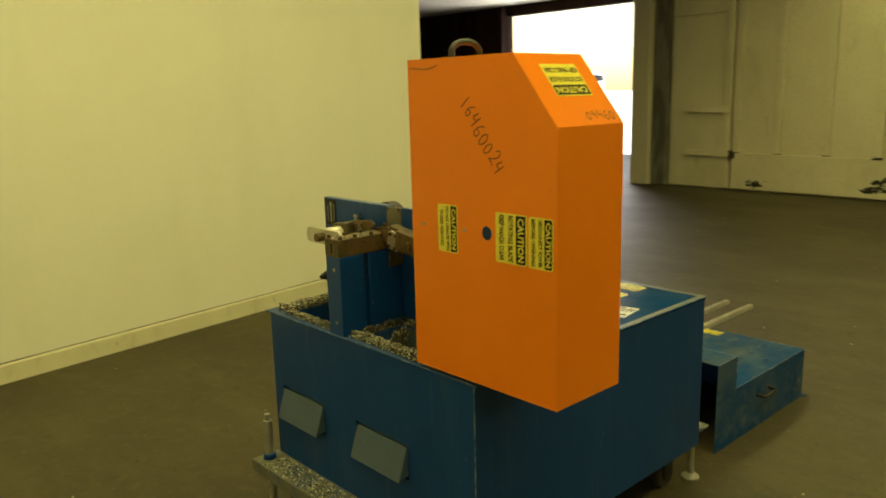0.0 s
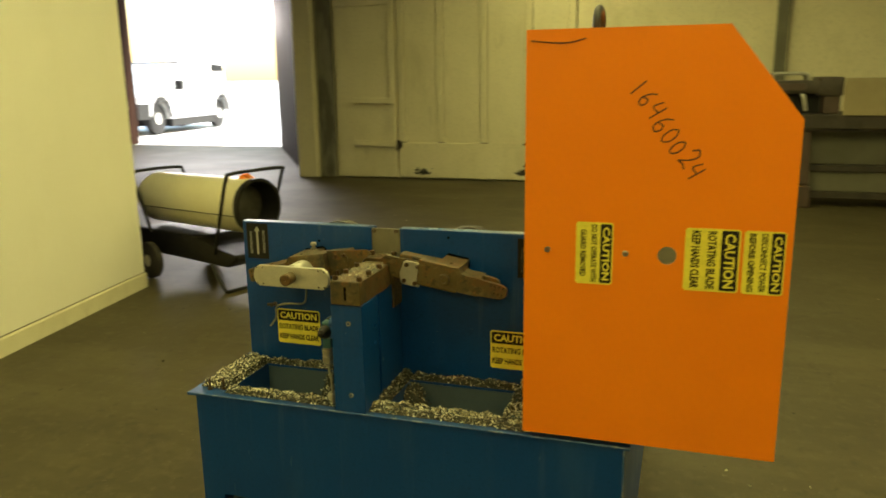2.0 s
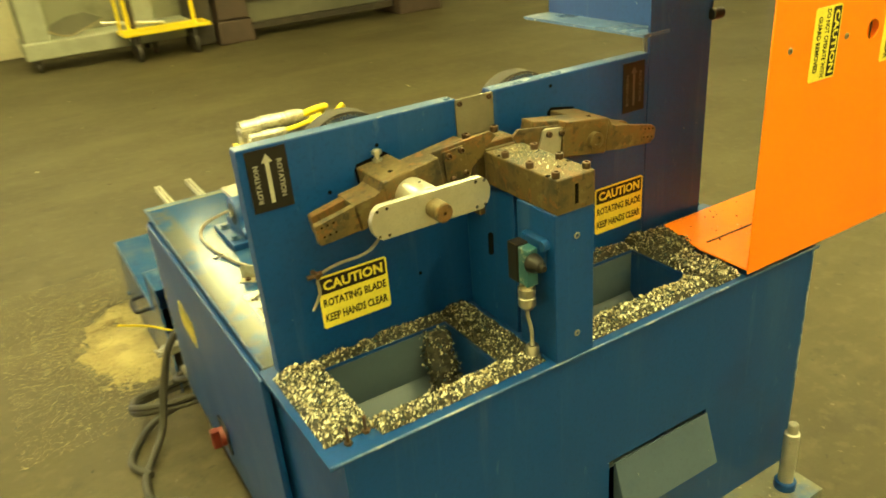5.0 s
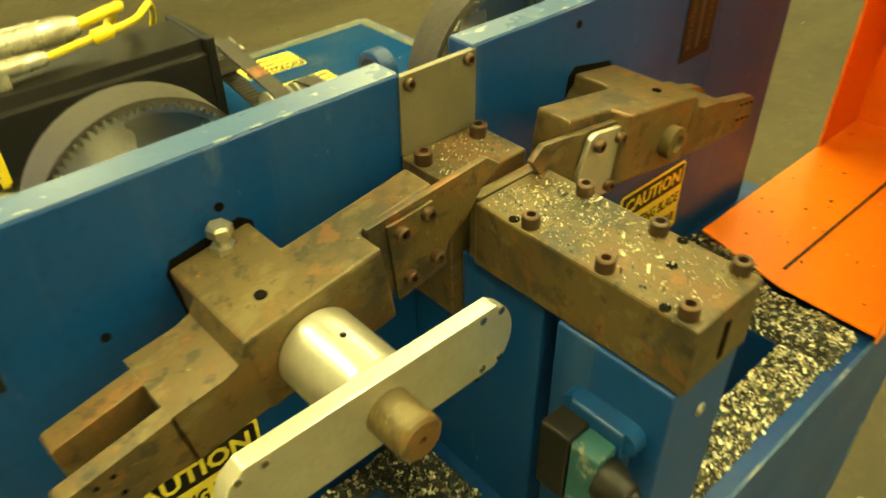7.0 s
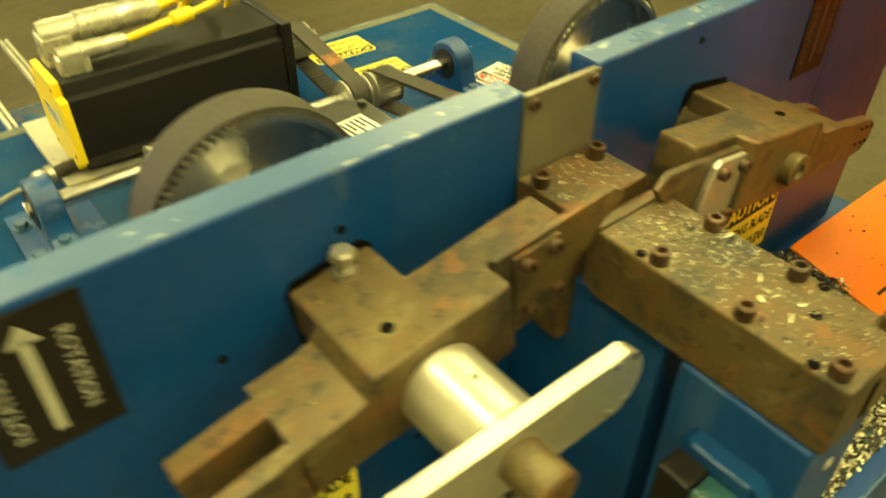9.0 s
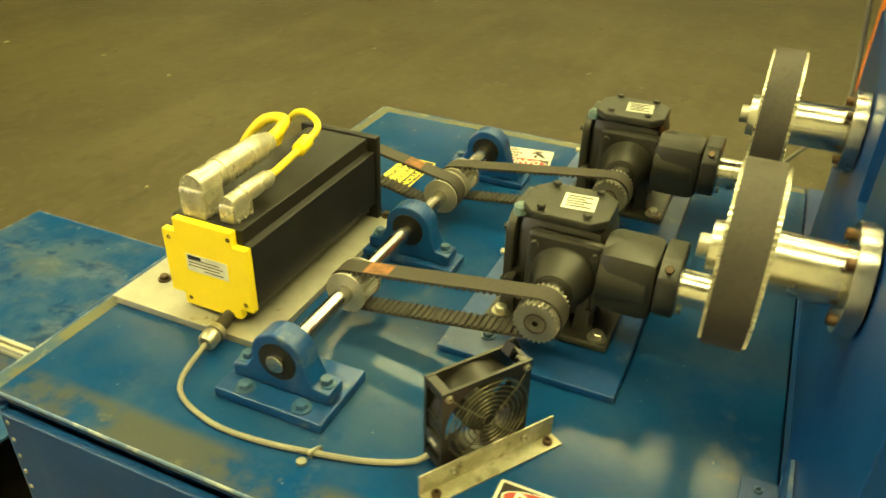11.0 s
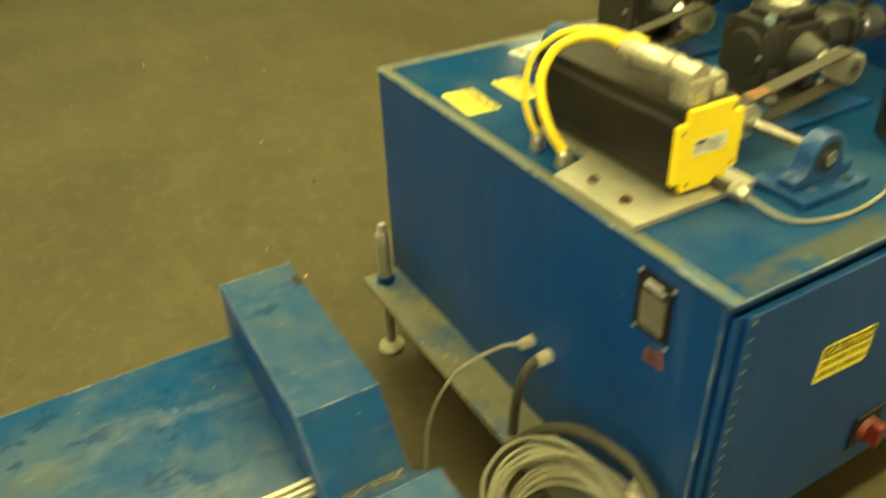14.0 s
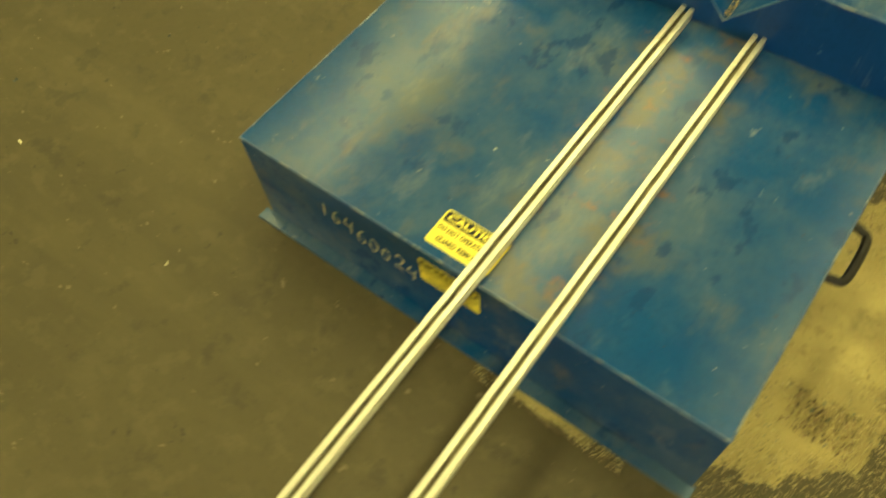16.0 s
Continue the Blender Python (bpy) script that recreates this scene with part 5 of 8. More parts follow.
def belt(c0, r0, c1, r1, axis, width, parent, thick=0.003, pitch=0.009, mark=None):
    """A toothed belt round two pulleys whose axes point along axis ('x' or 'y')."""
    def flat(c):
        return V((c[1], c[2], 0)) if axis == "x" else V((c[0], c[2], 0))
    a0 = c0[0] if axis == "x" else c0[1]
    p, q = flat(c0), flat(c1)
    d = q - p
    L, base = d.length, math.atan2(d.y, d.x)
    off = math.acos((r0 - r1) / L)
    loop = []
    for i in range(25):
        t = base + off + (2 * math.pi - 2 * off) * i / 24
        loop.append((p + V((math.cos(t), math.sin(t), 0)) * r0, V((math.cos(t), math.sin(t), 0))))
    for i in range(25):
        t = base - off + 2 * off * i / 24
        loop.append((q + V((math.cos(t), math.sin(t), 0)) * r1, V((math.cos(t), math.sin(t), 0))))

    def put(v, a):
        return (a, v.x, v.y) if axis == "x" else (v.x, a, v.y)
    # the inner face is toothed along the free runs
    full = [(c, n, 0.0) for c, n in loop[:25]]
    for first, (ca, na), (cb, _) in ((True, loop[24], loop[25]), (False, loop[49], loop[0])):
        count = int((cb - ca).length / pitch)
        for i in range(count):
            for f, h in ((0.1, 0.0), (0.25, -0.0028), (0.65, -0.0028), (0.8, 0.0)):
                full.append((ca + (cb - ca) * ((i + f) / count), na, h))
        if first:
            full += [(c, n, 0.0) for c, n in loop[25:]]
    bm = nb()
    rows = [[bm.verts.new(put(c + n * (thick if k else h), a)) for c, n, h in full] for a, k in ((a0 - width / 2, 0), (a0 - width / 2, 1), (a0 + width / 2, 1), (a0 + width / 2, 0))]
    k = len(full)
    for j in range(4):
        for i in range(k):
            bm.faces.new((rows[j][i], rows[j][(i + 1) % k], rows[(j + 1) % 4][(i + 1) % k], rows[(j + 1) % 4][i]))
    ob = part("drive_belt", bm, RUBBER, parent, "black toothed rubber drive belt", angle=40)
    if mark:
        (ca, na), (cb, _) = (loop[49], loop[0]) if loop[49][1].y > loop[24][1].y else (loop[24], loop[25])
        bm = nb()
        pts = [put(ca + (cb - ca) * f + na * (thick + h), a0 + w) for h in (0.0, 0.0004) for f, w in ((mark[0], -width * 0.46), (mark[1], -width * 0.46), (mark[1], width * 0.46), (mark[0], width * 0.46))]
        vs = [bm.verts.new(p) for p in pts]
        for q in ((0, 1, 2, 3), (7, 6, 5, 4), (0, 4, 5, 1), (1, 5, 6, 2), (2, 6, 7, 3), (3, 7, 4, 0)):
            bm.faces.new([vs[i] for i in q])
        part("belt_mark", bm, BELT_MARK, ob, "worn orange marking on the belt", angle=0)
    return ob


def pulley_on_shaft(x, width):
    bm, rows, _ = toothed_pulley((x - width / 2, 0.627, 0.862), (x + width / 2, 0.627, 0.862), 0.029, 26)
    bm.faces.new(rows[0])
    bm.faces.new(list(reversed(rows[1])))
    for s in (-1, 1):
        lathe(bm, (x + s * (width / 2), 0.627, 0.862), (x + s * 9, 0.627, 0.862), ((0, 0), (0, 0.031), (0.003, 0.031), (0.003, 0)), 28)
    part("pulley", bm, ALU_DULL, machine, "toothed steel pulley", angle=30)


pulley_on_shaft(0.317, 0.042)
pulley_on_shaft(0.634, 0.036)
pulley_on_shaft(0.690, 0.044)


def gearbox(g0, px, ox, oz):
    """A right-angle gearbox whose body starts at g0; its input pulley ends at px, its output shaft lies at ox, oz."""
    yc, zc = 0.351, 0.901
    bm = nb()
    box(bm, g0 - 0.004, g0 + 0.108, 0.302, 0.430, 0.8225, 0.975, bevel=0.024)
    body = part("gearbox", bm, GEAR_PAINT, machine, "dark grey cast right-angle gearbox")
    # rounded end cover with its bolts
    bm = nb()
    k = 0.034
    x0, x1, z0, z1 = g0 - 0.008, g0 + 0.112, 0.832, 0.972
    ring = []
    for cx, cz, a0 in ((x1 - k, z1 - k, 0), (x0 + k, z1 - k, 90), (x0 + k, z0 + k, 180), (x1 - k, z0 + k, 270)):
        ring += [(cx + k * math.cos(radians(a0 + 18 * i)), cz + k * math.sin(radians(a0 + 18 * i))) for i in range(6)]
    prism(bm, ring, "y", 0.428, 0.441, bevel=0.003)
    lathe(bm, (g0 + 0.052, 0.440, 0.902), (g0 + 0.052, 1, 0.902), ((0, 0), (0, 0.046), (0.004, 0.044), (0.006, 0.0)), 28)
    cover = part("end_cover", bm, GEAR_PAINT, body)
    for cx, cz in ((x0 + 0.014, z1 - 0.026), (x1 - 0.014, z1 - 0.026), (x0 + 0.014, z0 + 0.026), (x1 - 0.014, z0 + 0.026)):
        hex_bolt(cover, (cx, 0.440, cz), (0, 1, 0), 0.005, 0.004, GEAR_PAINT, False)
    hex_bolt(cover, (g0 + 0.010, 0.440, 0.900), (0, 1, 0), 0.0045, 0.008, BOLT_ZINC, False)
    for y in (0.303, 0.414):
        bm = nb()
        prism(bm, ((y, 0.8215), (y + 0.026, 0.8215), (y + 0.020, 0.880), (y + 0.006, 0.880)), "x", g0 - 0.022, g0 + 0.010, bevel=0.003)
        part("rib", bm, GEAR_PAINT, body)
    # blue base plate on the deck and the cast foot on it
    bm = nb()
    box(bm, g0 - 0.124, g0 + 0.196, 0.240, 0.490, 0.8002, 0.8112, bevel=0.0015)
    base = part("base_plate", bm, BLUE_CAST, machine, "blue base plate under the gearbox")
    for x in (g0 - 0.076, g0 + 0.150):
        hex_bolt(base, (x, 0.432, 0.8112), r=0.007, h=0.004, mat=BOLT_BLUE)
    bm = nb()
    box(bm, g0 - 0.044, g0 + 0.150, 0.272, 0.452, 0.8114, 0.8225, bevel=0.004)
    part("foot", bm, GEAR_PAINT, body)
    for x, y in ((g0 - 0.028, 0.290), (g0 - 0.028, 0.432), (g0 + 0.136, 0.290), (g0 + 0.136, 0.432)):
        hex_bolt(body, (x, y, 0.8225), r=0.0095, h=0.008)
    bm = nb()
    c = 0.020
    x0, x1, y0, y1 = g0 - 0.010, g0 + 0.088, 0.304, 0.424
    prism(bm, ((x0 + c, y0), (x1 - c, y0), (x1, y0 + c), (x1, y1 - c), (x1 - c, y1), (x0 + c, y1), (x0, y1 - c), (x0, y0 + c)), "z", 0.9745, 0.987, bevel=0.002)
    top = part("top_cover", bm, GEAR_PAINT, body)
    for x, y in ((x0 + 0.012, y0 + 0.028), (x1 - 0.012, y0 + 0.028), (x0 + 0.012, y1 - 0.028), (x1 - 0.012, y1 - 0.028)):
        hex_bolt(top, (x, y, 0.987), r=0.006, h=0.004, mat=GEAR_PAINT, washer=False)
    bm = nb()
    lathe(bm, (g0 + 0.014, 0.428, 0.966), (g0 + 0.014, 0.428, 2), ((0, 0), (0, 0.010), (0.012, 0.010), (0.016, 0.006), (0.016, 0)), 12)
    part("breather_plug", bm, PLUG_BLUE, body, "pale blue breather plug")
    s = Sheet((g0 + 0.018, 0.374, 0.9873), (0.1, -1, 0), (1, 0.1, 0))
    s.slab(0, 0.046, 0, 0.044, 0.0006, 2)
    for k in range(5):
        s.slab(0.005, 0.040 - 0.010 * (k % 2), 0.006 + 0.0072 * k, 0.0092 + 0.0072 * k, 0.0010, 1, 0.0002)
    s.done("rating_label", LABEL_MATS, body, "small white rating label")
    # input side: square pad, tapered boss, bright collar and pulley
    bm = nb()
    box(bm, g0 - 0.017, g0 - 0.002, 0.300, 0.406, 0.850, 0.962, bevel=0.007)
    pad = part("bearing_boss", bm, GEAR_PAINT, body)
    for dy, dz in ((-0.042, 0.044), (0.042, 0.044), (-0.042, -0.044), (0.042, -0.044)):
        hex_bolt(pad, (g0 - 0.018, yc + dy, zc + dz), (-1, 0, 0), 0.006, 0.005, GEAR_PAINT, False)
    bm = nb()
    lathe(bm, (g0 - 0.016, yc, zc), (g0 - 1, yc, zc), ((0, 0), (0, 0.046), (0.010, 0.044), (0.022, 0.036), (0.040, 0.032), (0.046, 0.028), (0.046, 0)), 32)
    part("input_boss", bm, GEAR_PAINT, body)
    bm = nb()
    cyl(bm, (px + 0.004, yc, zc), (g0 - 0.060, yc, zc), 0.012, 18)
    lathe(bm, (g0 - 0.061, yc, zc), (g0 - 1, yc, zc), ((0, 0), (0, 0.022), (g0 - 0.061 - px - 0.052, 0.022), (g0 - 0.061 - px - 0.052, 0)), 24)
    part("collar", bm, STEEL, body)
    small_pulley((px, yc, zc), (1, 0, 0), 0.050, 0.030, 26, machine)
    # output side: narrower housing, clamp plate, bright collar and pulley
    bm = nb()
    box(bm, ox - 0.036, ox + 0.052, 0.225, 0.306, oz - 0.050, oz + 0.044, bevel=0.016)
    lathe(bm, (ox + 0.008, 0.302, oz - 0.004), (ox + 0.008, 0.0, oz - 0.004), ((0, 0), (0, 0.050), (0.064, 0.046), (0.066, 0)), 28)
    part("output_housing", bm, GEAR_PAINT, body)
    bm = nb()
    ring = [(ox + 0.044 * math.cos(radians(a)), oz + 0.044 * math.sin(radians(a))) for a in range(180, 361, 15)]
    ring += [(ox + 0.044, oz + 0.036), (ox + 0.036, oz + 0.049), (ox - 0.022, oz + 0.049), (ox - 0.032, oz + 0.040), (ox - 0.044, oz + 0.030)]
    prism(bm, ring, "y", 0.199, 0.226, bevel=0.004)
    clamp = part("output_clamp", bm, GEAR_PAINT, body)
    hex_bolt(clamp, (ox - 0.034, 0.213, oz + 0.040), (-0.7, 0, 0.7), 0.006, 0.006, BOLT_DARK, False)
    hex_bolt(clamp, (ox - 0.010, 0.199, oz - 0.030), (0, -1, 0), 0.005, 0.005, BOLT_ZINC, False)
    bm = nb()
    cyl(bm, (ox, 0.200, oz), (ox, 0.112, oz), 0.011, 18)
    lathe(bm, (ox, 0.1995, oz), (ox, -1, oz), ((0, 0), (0, 0.025), (0.046, 0.025), (0.046, 0)), 24)
    part("collar", bm, STEEL, body)
    small_pulley((ox, 0.108, oz), (0, 1, 0), 0.054, 0.0310, 24, machine)


PLUG_BLUE = material("pale_blue_plug", (0.16, 0.24, 0.25), 0.5, scale=40, bump=0.05)
OUTPUTS = ((0.432, 0.918), (0.802, 0.924))
gearbox(0.428, 0.293, *OUTPUTS[0])
gearbox(0.821, 0.666, *OUTPUTS[1])
belt((0.317, 0.627, 0.862), 0.029, (0.317, 0.351, 0.901), 0.0300, "x", 0.030, machine, mark=(0.10, 0.24))
belt((0.690, 0.627, 0.862), 0.029, (0.690, 0.351, 0.901), 0.0300, "x", 0.030, machine)
belt((0.634, 0.803, 0.895), 0.029, (0.634, 0.627, 0.862), 0.029, "x", 0.030, machine, mark=(0.55, 0.72))


def big_pulley(cx, cz):
    y0, y1, r = 0.116, 0.160, 0.0890
    bm, rows, _ = toothed_pulley((cx, y0, cz), (cx, y1, cz), r, 84)
    d = V((0, 1, 0))
    prof = {}
    for c, ring, s in ((V((cx, y1, cz)), rows[1], 1), (V((cx, y0, cz)), rows[0], -1)):
        k = len(ring)
        u = d.orthogonal().normalized()
        w = d.cross(u)
        last = ring
        for rr, dep in ((r * 0.92, 0.0), (r * 0.87, 0.016), (0.034, 0.020), (0.029, 0.018), (0.027, -0.010), (0.008, -0.010)):
            cur = [bm.verts.new(c + (u * math.cos(2 * math.pi * i / k) + w * math.sin(2 * math.pi * i / k)) * rr - d * s * dep) for i in range(k)]
            for i in range(k):
                bm.faces.new((last[i], last[(i + 1) % k], cur[(i + 1) % k], cur[i]))
            last = cur
        bm.faces.new(last)
    ob = part("large_pulley", bm, PULLEY_ALU, machine, "large bright toothed aluminium pulley", angle=30)
    bm = nb()
    cyl(bm, (cx, y1 - 0.01, cz), (cx, y1 + 0.021, cz), 0.012, 20, 0.001)
    part("shaft_nut", bm, BOLT_ZINC, ob)
    bm = nb()
    lathe(bm, (cx, 0.120, cz), (cx, -1, cz), ((0, 0), (0, 0.030), (0.070, 0.030), (0.0705, 0.053), (0.0715, 0.054), (0.0875, 0.054), (0.0875, 0)), 36)
    fl = part("bearing_flange", bm, STEEL, machine, "bright steel bearing flange")
    for a in (45, 135, 225, 315):
        socket_bolt(fl, (cx + 0.042 * math.cos(radians(a)), 0.120 - 0.0705, cz + 0.042 * math.sin(radians(a))), (0, 1, 0), 0.006, 0.007)
    return ob


for cx, (ox, oz) in zip((0.235, 0.619), OUTPUTS):
    big_pulley(cx, 1.097)
    belt((cx, 0.1385, 1.097), 0.0865, (ox, 0.1385, oz), 0.0310, "y", 0.037, machine, 0.0060)

# servo motor on its plate
bm = nb()
prism(bm, ((0.195, 0.704), (0.60, 0.704), (0.60, 0.88), (0.425, 0.88), (0.40, 0.972), (0.195, 0.972)), "z", 0.8002, 0.8122, bevel=0.001)
mplate = part("motor_plate", bm, ALU_DULL, machine, "bare aluminium motor mounting plate")
for x, y in ((0.345, 0.930), (0.262, 0.932), (0.59, 0.72)):
    hex_bolt(mplate, (x, y, 0.8122), r=0.007, h=0.005, mat=BOLT_DARK)
MY0, MY1, MZ0, MZ1 = 0.733, 0.875, 0.8205, 0.962
n = 0.022
q = 0.013
cross = ((MY0, MZ0 + n), (MY0 + q, MZ0 + n), (MY0 + q, MZ0), (MY1 - q, MZ0), (MY1 - q, MZ0 + n), (MY1, MZ0 + n), (MY1, MZ1 - n), (MY1 - q, MZ1 - n), (MY1 - q, MZ1), (MY0 + q, MZ1), (MY0 + q, MZ1 - n), (MY0, MZ1 - n))
bm = nb()
prism(bm, cross, "x", 0.2335, 0.575, bevel=0.002)
motor = part("servo_motor", bm, BLACK_METAL, machine, "black square servo motor with a yellow end cap")
bm = nb()
box(bm, 0.5755, 0.591, MY0 - 0.003, MY1 + 0.003, MZ0 - 0.016, MZ1 + 0.003, bevel=0.002)
part("front_flange", bm, BLACK_METAL, motor)
bm = nb()
cap = ((MY0 + n, MZ0), (MY1 - n, MZ0), (MY1 - n, MZ0 + 0.018), (MY1, MZ0 + 0.018), (MY1, MZ1 - 0.022), (MY1 - n, MZ1 - 0.022), (MY1 - n, MZ1), (MY0 + n, MZ1), (MY0 + n, MZ1 - 0.022), (MY0, MZ1 - 0.022), (MY0, MZ0 + 0.018), (MY0 + n, MZ0 + 0.018))
prism(bm, cap, "x", 0.2215, 0.233, bevel=0.0008)
part("end_cap", bm, YELLOW, motor, "bright yellow end cap")
for y, z in ((MY0 + 0.028, MZ1 - 0.012), (MY1 - 0.010, MZ1 - 0.034), (MY1 - 0.032, MZ0 + 0.012), (MY0 + 0.012, MZ0 + 0.028)):
    socket_bolt(motor, (0.2215, y, z), (-1, 0, 0), 0.0035, 0.001)
s = Sheet((0.2213, 0.838, 0.882), (0, -1, 0), (0, 0, 1))
s.slab(0, 0.070, 0, 0.028, 0.0006, 2)
s.slab(0.003, 0.026, 0.021, 0.026, 0.0008, 1, 0.0001)
for k in range(4):
    s.slab(0.003 + 0.026 * (k == 0), 0.062 - 0.006 * (k % 2), 0.004 + 0.005 * k, 0.0055 + 0.005 * k, 0.0008, 1, 0.0001)
s.done("rating_label", LABEL_MATS, motor, "silver rating label")
bm = nb()
cyl(bm, (0.5905, 0.803, 0.895), (0.672, 0.803, 0.895), 0.012, 20)
part("motor_shaft", bm, STEEL, motor)
bm, rows, _ = toothed_pulley((0.612, 0.803, 0.895), (0.656, 0.803, 0.895), 0.029, 26)
bm.faces.new(rows[0])
bm.faces.new(list(reversed(rows[1])))
part("pulley", bm, ALU_DULL, machine, "toothed steel pulley", angle=30)
CONN = material("connector_metal", (0.52, 0.49, 0.37), 0.28, 0.55, second=(0.34, 0.32, 0.24), scale=34, amount=0.85, fine=180, bump=0.12)


def connector(y, x0, x1, r, z):
    bm = nb()
    lathe(bm, (x0, y, z), (1, y, z), ((0, 0), (0, r * 0.95), (0.30 * (x1 - x0), r * 0.95), (0.31 * (x1 - x0), r * 1.05), (0.62 * (x1 - x0), r * 1.05), (0.63 * (x1 - x0), r), (0.9 * (x1 - x0), r), (x1 - x0, r * 0.7), (x1 - x0, 0)), 18)
    ob = part("cable_connector", bm, CONN, motor, "ribbed metal cable connector")
    bm = nb()
    box(bm, x0 - 0.004, x0 + 0.040, y - r, y + r, MZ1 - 0.001, z, bevel=0.003)
    for k in range(3):
        cyl(bm, (x0 + 0.004 + 0.014 * k, y - r - 0.002, MZ1 + 0.003), (x0 + 0.004 + 0.014 * k, y - r + 0.003, MZ1 + 0.003), 0.003, 8)
    part("connector_base", bm, CONN, motor)
    return ob


connector(0.826, 0.240, 0.415, 0.0205, 1.004)
connector(0.775, 0.246, 0.345, 0.0125, 0.988)
bm = nb()
tube(bm, ((0.41, 0.826, 1.004), (0.46, 0.830, 1.012), (0.495, 0.858, 1.006), (0.505, 0.902, 0.990), (0.496, 0.936, 0.950), (0.476, 0.946, 0.905), (0.452, 0.940, 0.860), (0.439, 0.924, 0.826)), 0.0088, 14)
part("power_cable", bm, YELLOW, motor, "thick bright yellow motor cable")
bm = nb()
tube(bm, ((0.342, 0.775, 0.988), (0.40, 0.775, 0.996), (0.485, 0.785, 1.004), (0.520, 0.815, 1.007), (0.548, 0.860, 0.998), (0.566, 0.902, 0.962), (0.558, 0.926, 0.905), (0.534, 0.932, 0.860), (0.519, 0.923, 0.826)), 0.0056, 10)
part("signal_cable", bm, YELLOW, motor, "thin bright yellow signal cable")
bm = nb()
lathe(bm, (0.415, 0.775, 0.998), (0.460, 0.781, 1.002), ((0, 0.005), (0.004, 0.011), (0.034, 0.011), (0.040, 0.005)), 14)
part("cable_sleeve", bm, YELLOW, motor)
gland(machine, (0.518, 0.922, 0.800), (0, 0, 1), 0.013)
gland(machine, (0.438, 0.922, 0.800), (0, 0, 1), 0.015)

# cooling fan in its bracket, with the wire along the deck
fan_u, fan_n = V((0.829, -0.560, 0)), V((-0.560, -0.829, 0))
fan_o = V((0.100, 0.391, 0.8055))
fm = Matrix(((fan_u.x, -fan_n.x, 0, fan_o.x), (fan_u.y, -fan_n.y, 0, fan_o.y), (0, 0, 1, fan_o.z), (0, 0, 0, 1)))
# local: x across the fan, y from its grille to its back, z up
S, FD = 0.119, 0.038
bm = nb()
ring_in = [(S / 2 + 0.055 * math.cos(2 * math.pi * i / 32), S / 2 + 0.055 * math.sin(2 * math.pi * i / 32)) for i in range(32)]


def fan_plate(bm, y0, y1):
    lo = {}
    for j, y in enumerate((y0, y1)):
        outer = []
        for i in range(32):
            t = 2 * math.pi * i / 32
            k = max(abs(math.cos(t)), abs(math.sin(t)))
            outer.append(bm.verts.new((S / 2 + S / 2 * math.cos(t) / k, y, S / 2 + S / 2 * math.sin(t) / k)))
        inner = [bm.verts.new((a, y, b)) for a, b in ring_in]
        lo[j] = (outer, inner)
    for i in range(32):
        k = (i + 1) % 32
        for j in (0, 1):
            bm.faces.new((lo[j][0][i], lo[j][0][k], lo[j][1][k], lo[j][1][i]))
        for w in (0, 1):
            bm.faces.new((lo[0][w][i], lo[0][w][k], lo[1][w][k], lo[1][w][i]))


fan_plate(bm, 0.0, 0.004)
fan_plate(bm, FD - 0.004, FD)
lathe(bm, (S / 2, 0.004, S / 2), (S / 2, 1, S / 2), ((0, 0.0565), (FD - 0.008, 0.0565), (FD - 0.008, 0.055), (0, 0.055), (0, 0.0565)), 32)
bmesh.ops.transform(bm, matrix=fm, verts=bm.verts)
fan = part("cooling_fan", bm, FAN_PLASTIC, machine, "black square cooling fan with a wire grille")
# webs between the two flanges, with the terminal block and its white tag
for x0, x1, z0, z1 in ((0.001, 0.012, 0.001, 0.012), (S - 0.012, S - 0.001, 0.001, 0.012), (0.001, 0.012, S - 0.012, S - 0.001), (S - 0.012, S - 0.001, S - 0.012, S - 0.001), (0.001, 0.010, 0.070, 0.074)):
    bm = nb()
    box(bm, x0, x1, 0.0042, FD - 0.0042, z0, z1, fm)
    part("web", bm, FAN_PLASTIC, fan, angle=0)
bm = nb()
box(bm, 0.0005, 0.014, 0.0042, FD - 0.0042, 0.024, 0.046, fm, 0.001)
block_ = part("terminal_block", bm, FAN_PLASTIC, fan)
bm = nb()
box(bm, -0.0001, 0.0005, 0.012, 0.024, 0.032, 0.037, fm)
part("tag", bm, LAB_WHITE, block_, "small white tag", angle=0)
bm = nb()
lathe(bm, (S / 2, 0.008, S / 2), (S / 2, 1, S / 2), ((0, 0), (0, 0.024), (0.024, 0.026), (0.024, 0)), 24)
bmesh.ops.transform(bm, matrix=fm, verts=bm.verts)
rotor = part("impeller", bm, FAN_PLASTIC, fan)
for k in range(5):
    bm = nb()
    a = radians(72 * k)
    for side in (0.0, 0.0012):
        blade = [(0.022, -0.010, 0.010), (0.052, -0.016, 0.008), (0.052, 0.016, 0.022), (0.022, 0.010, 0.022)]
        bm.faces.new([bm.verts.new((S / 2 + q * math.cos(a + t / 0.05), y + side, S / 2 + q * math.sin(a + t / 0.05))) for q, t, y in blade])
    bmesh.ops.transform(bm, matrix=fm, verts=bm.verts)
    part("blade", bm, FAN_PLASTIC, rotor)
bm = nb()
for q in (0.008, 0.0145, 0.021, 0.0275, 0.034, 0.0405, 0.047, 0.054):
    tube(bm, [(S / 2 + q * math.cos(2 * math.pi * i / 28), -0.006, S / 2 + q * math.sin(2 * math.pi * i / 28)) for i in range(28)], 0.0009, 6, 1, True)
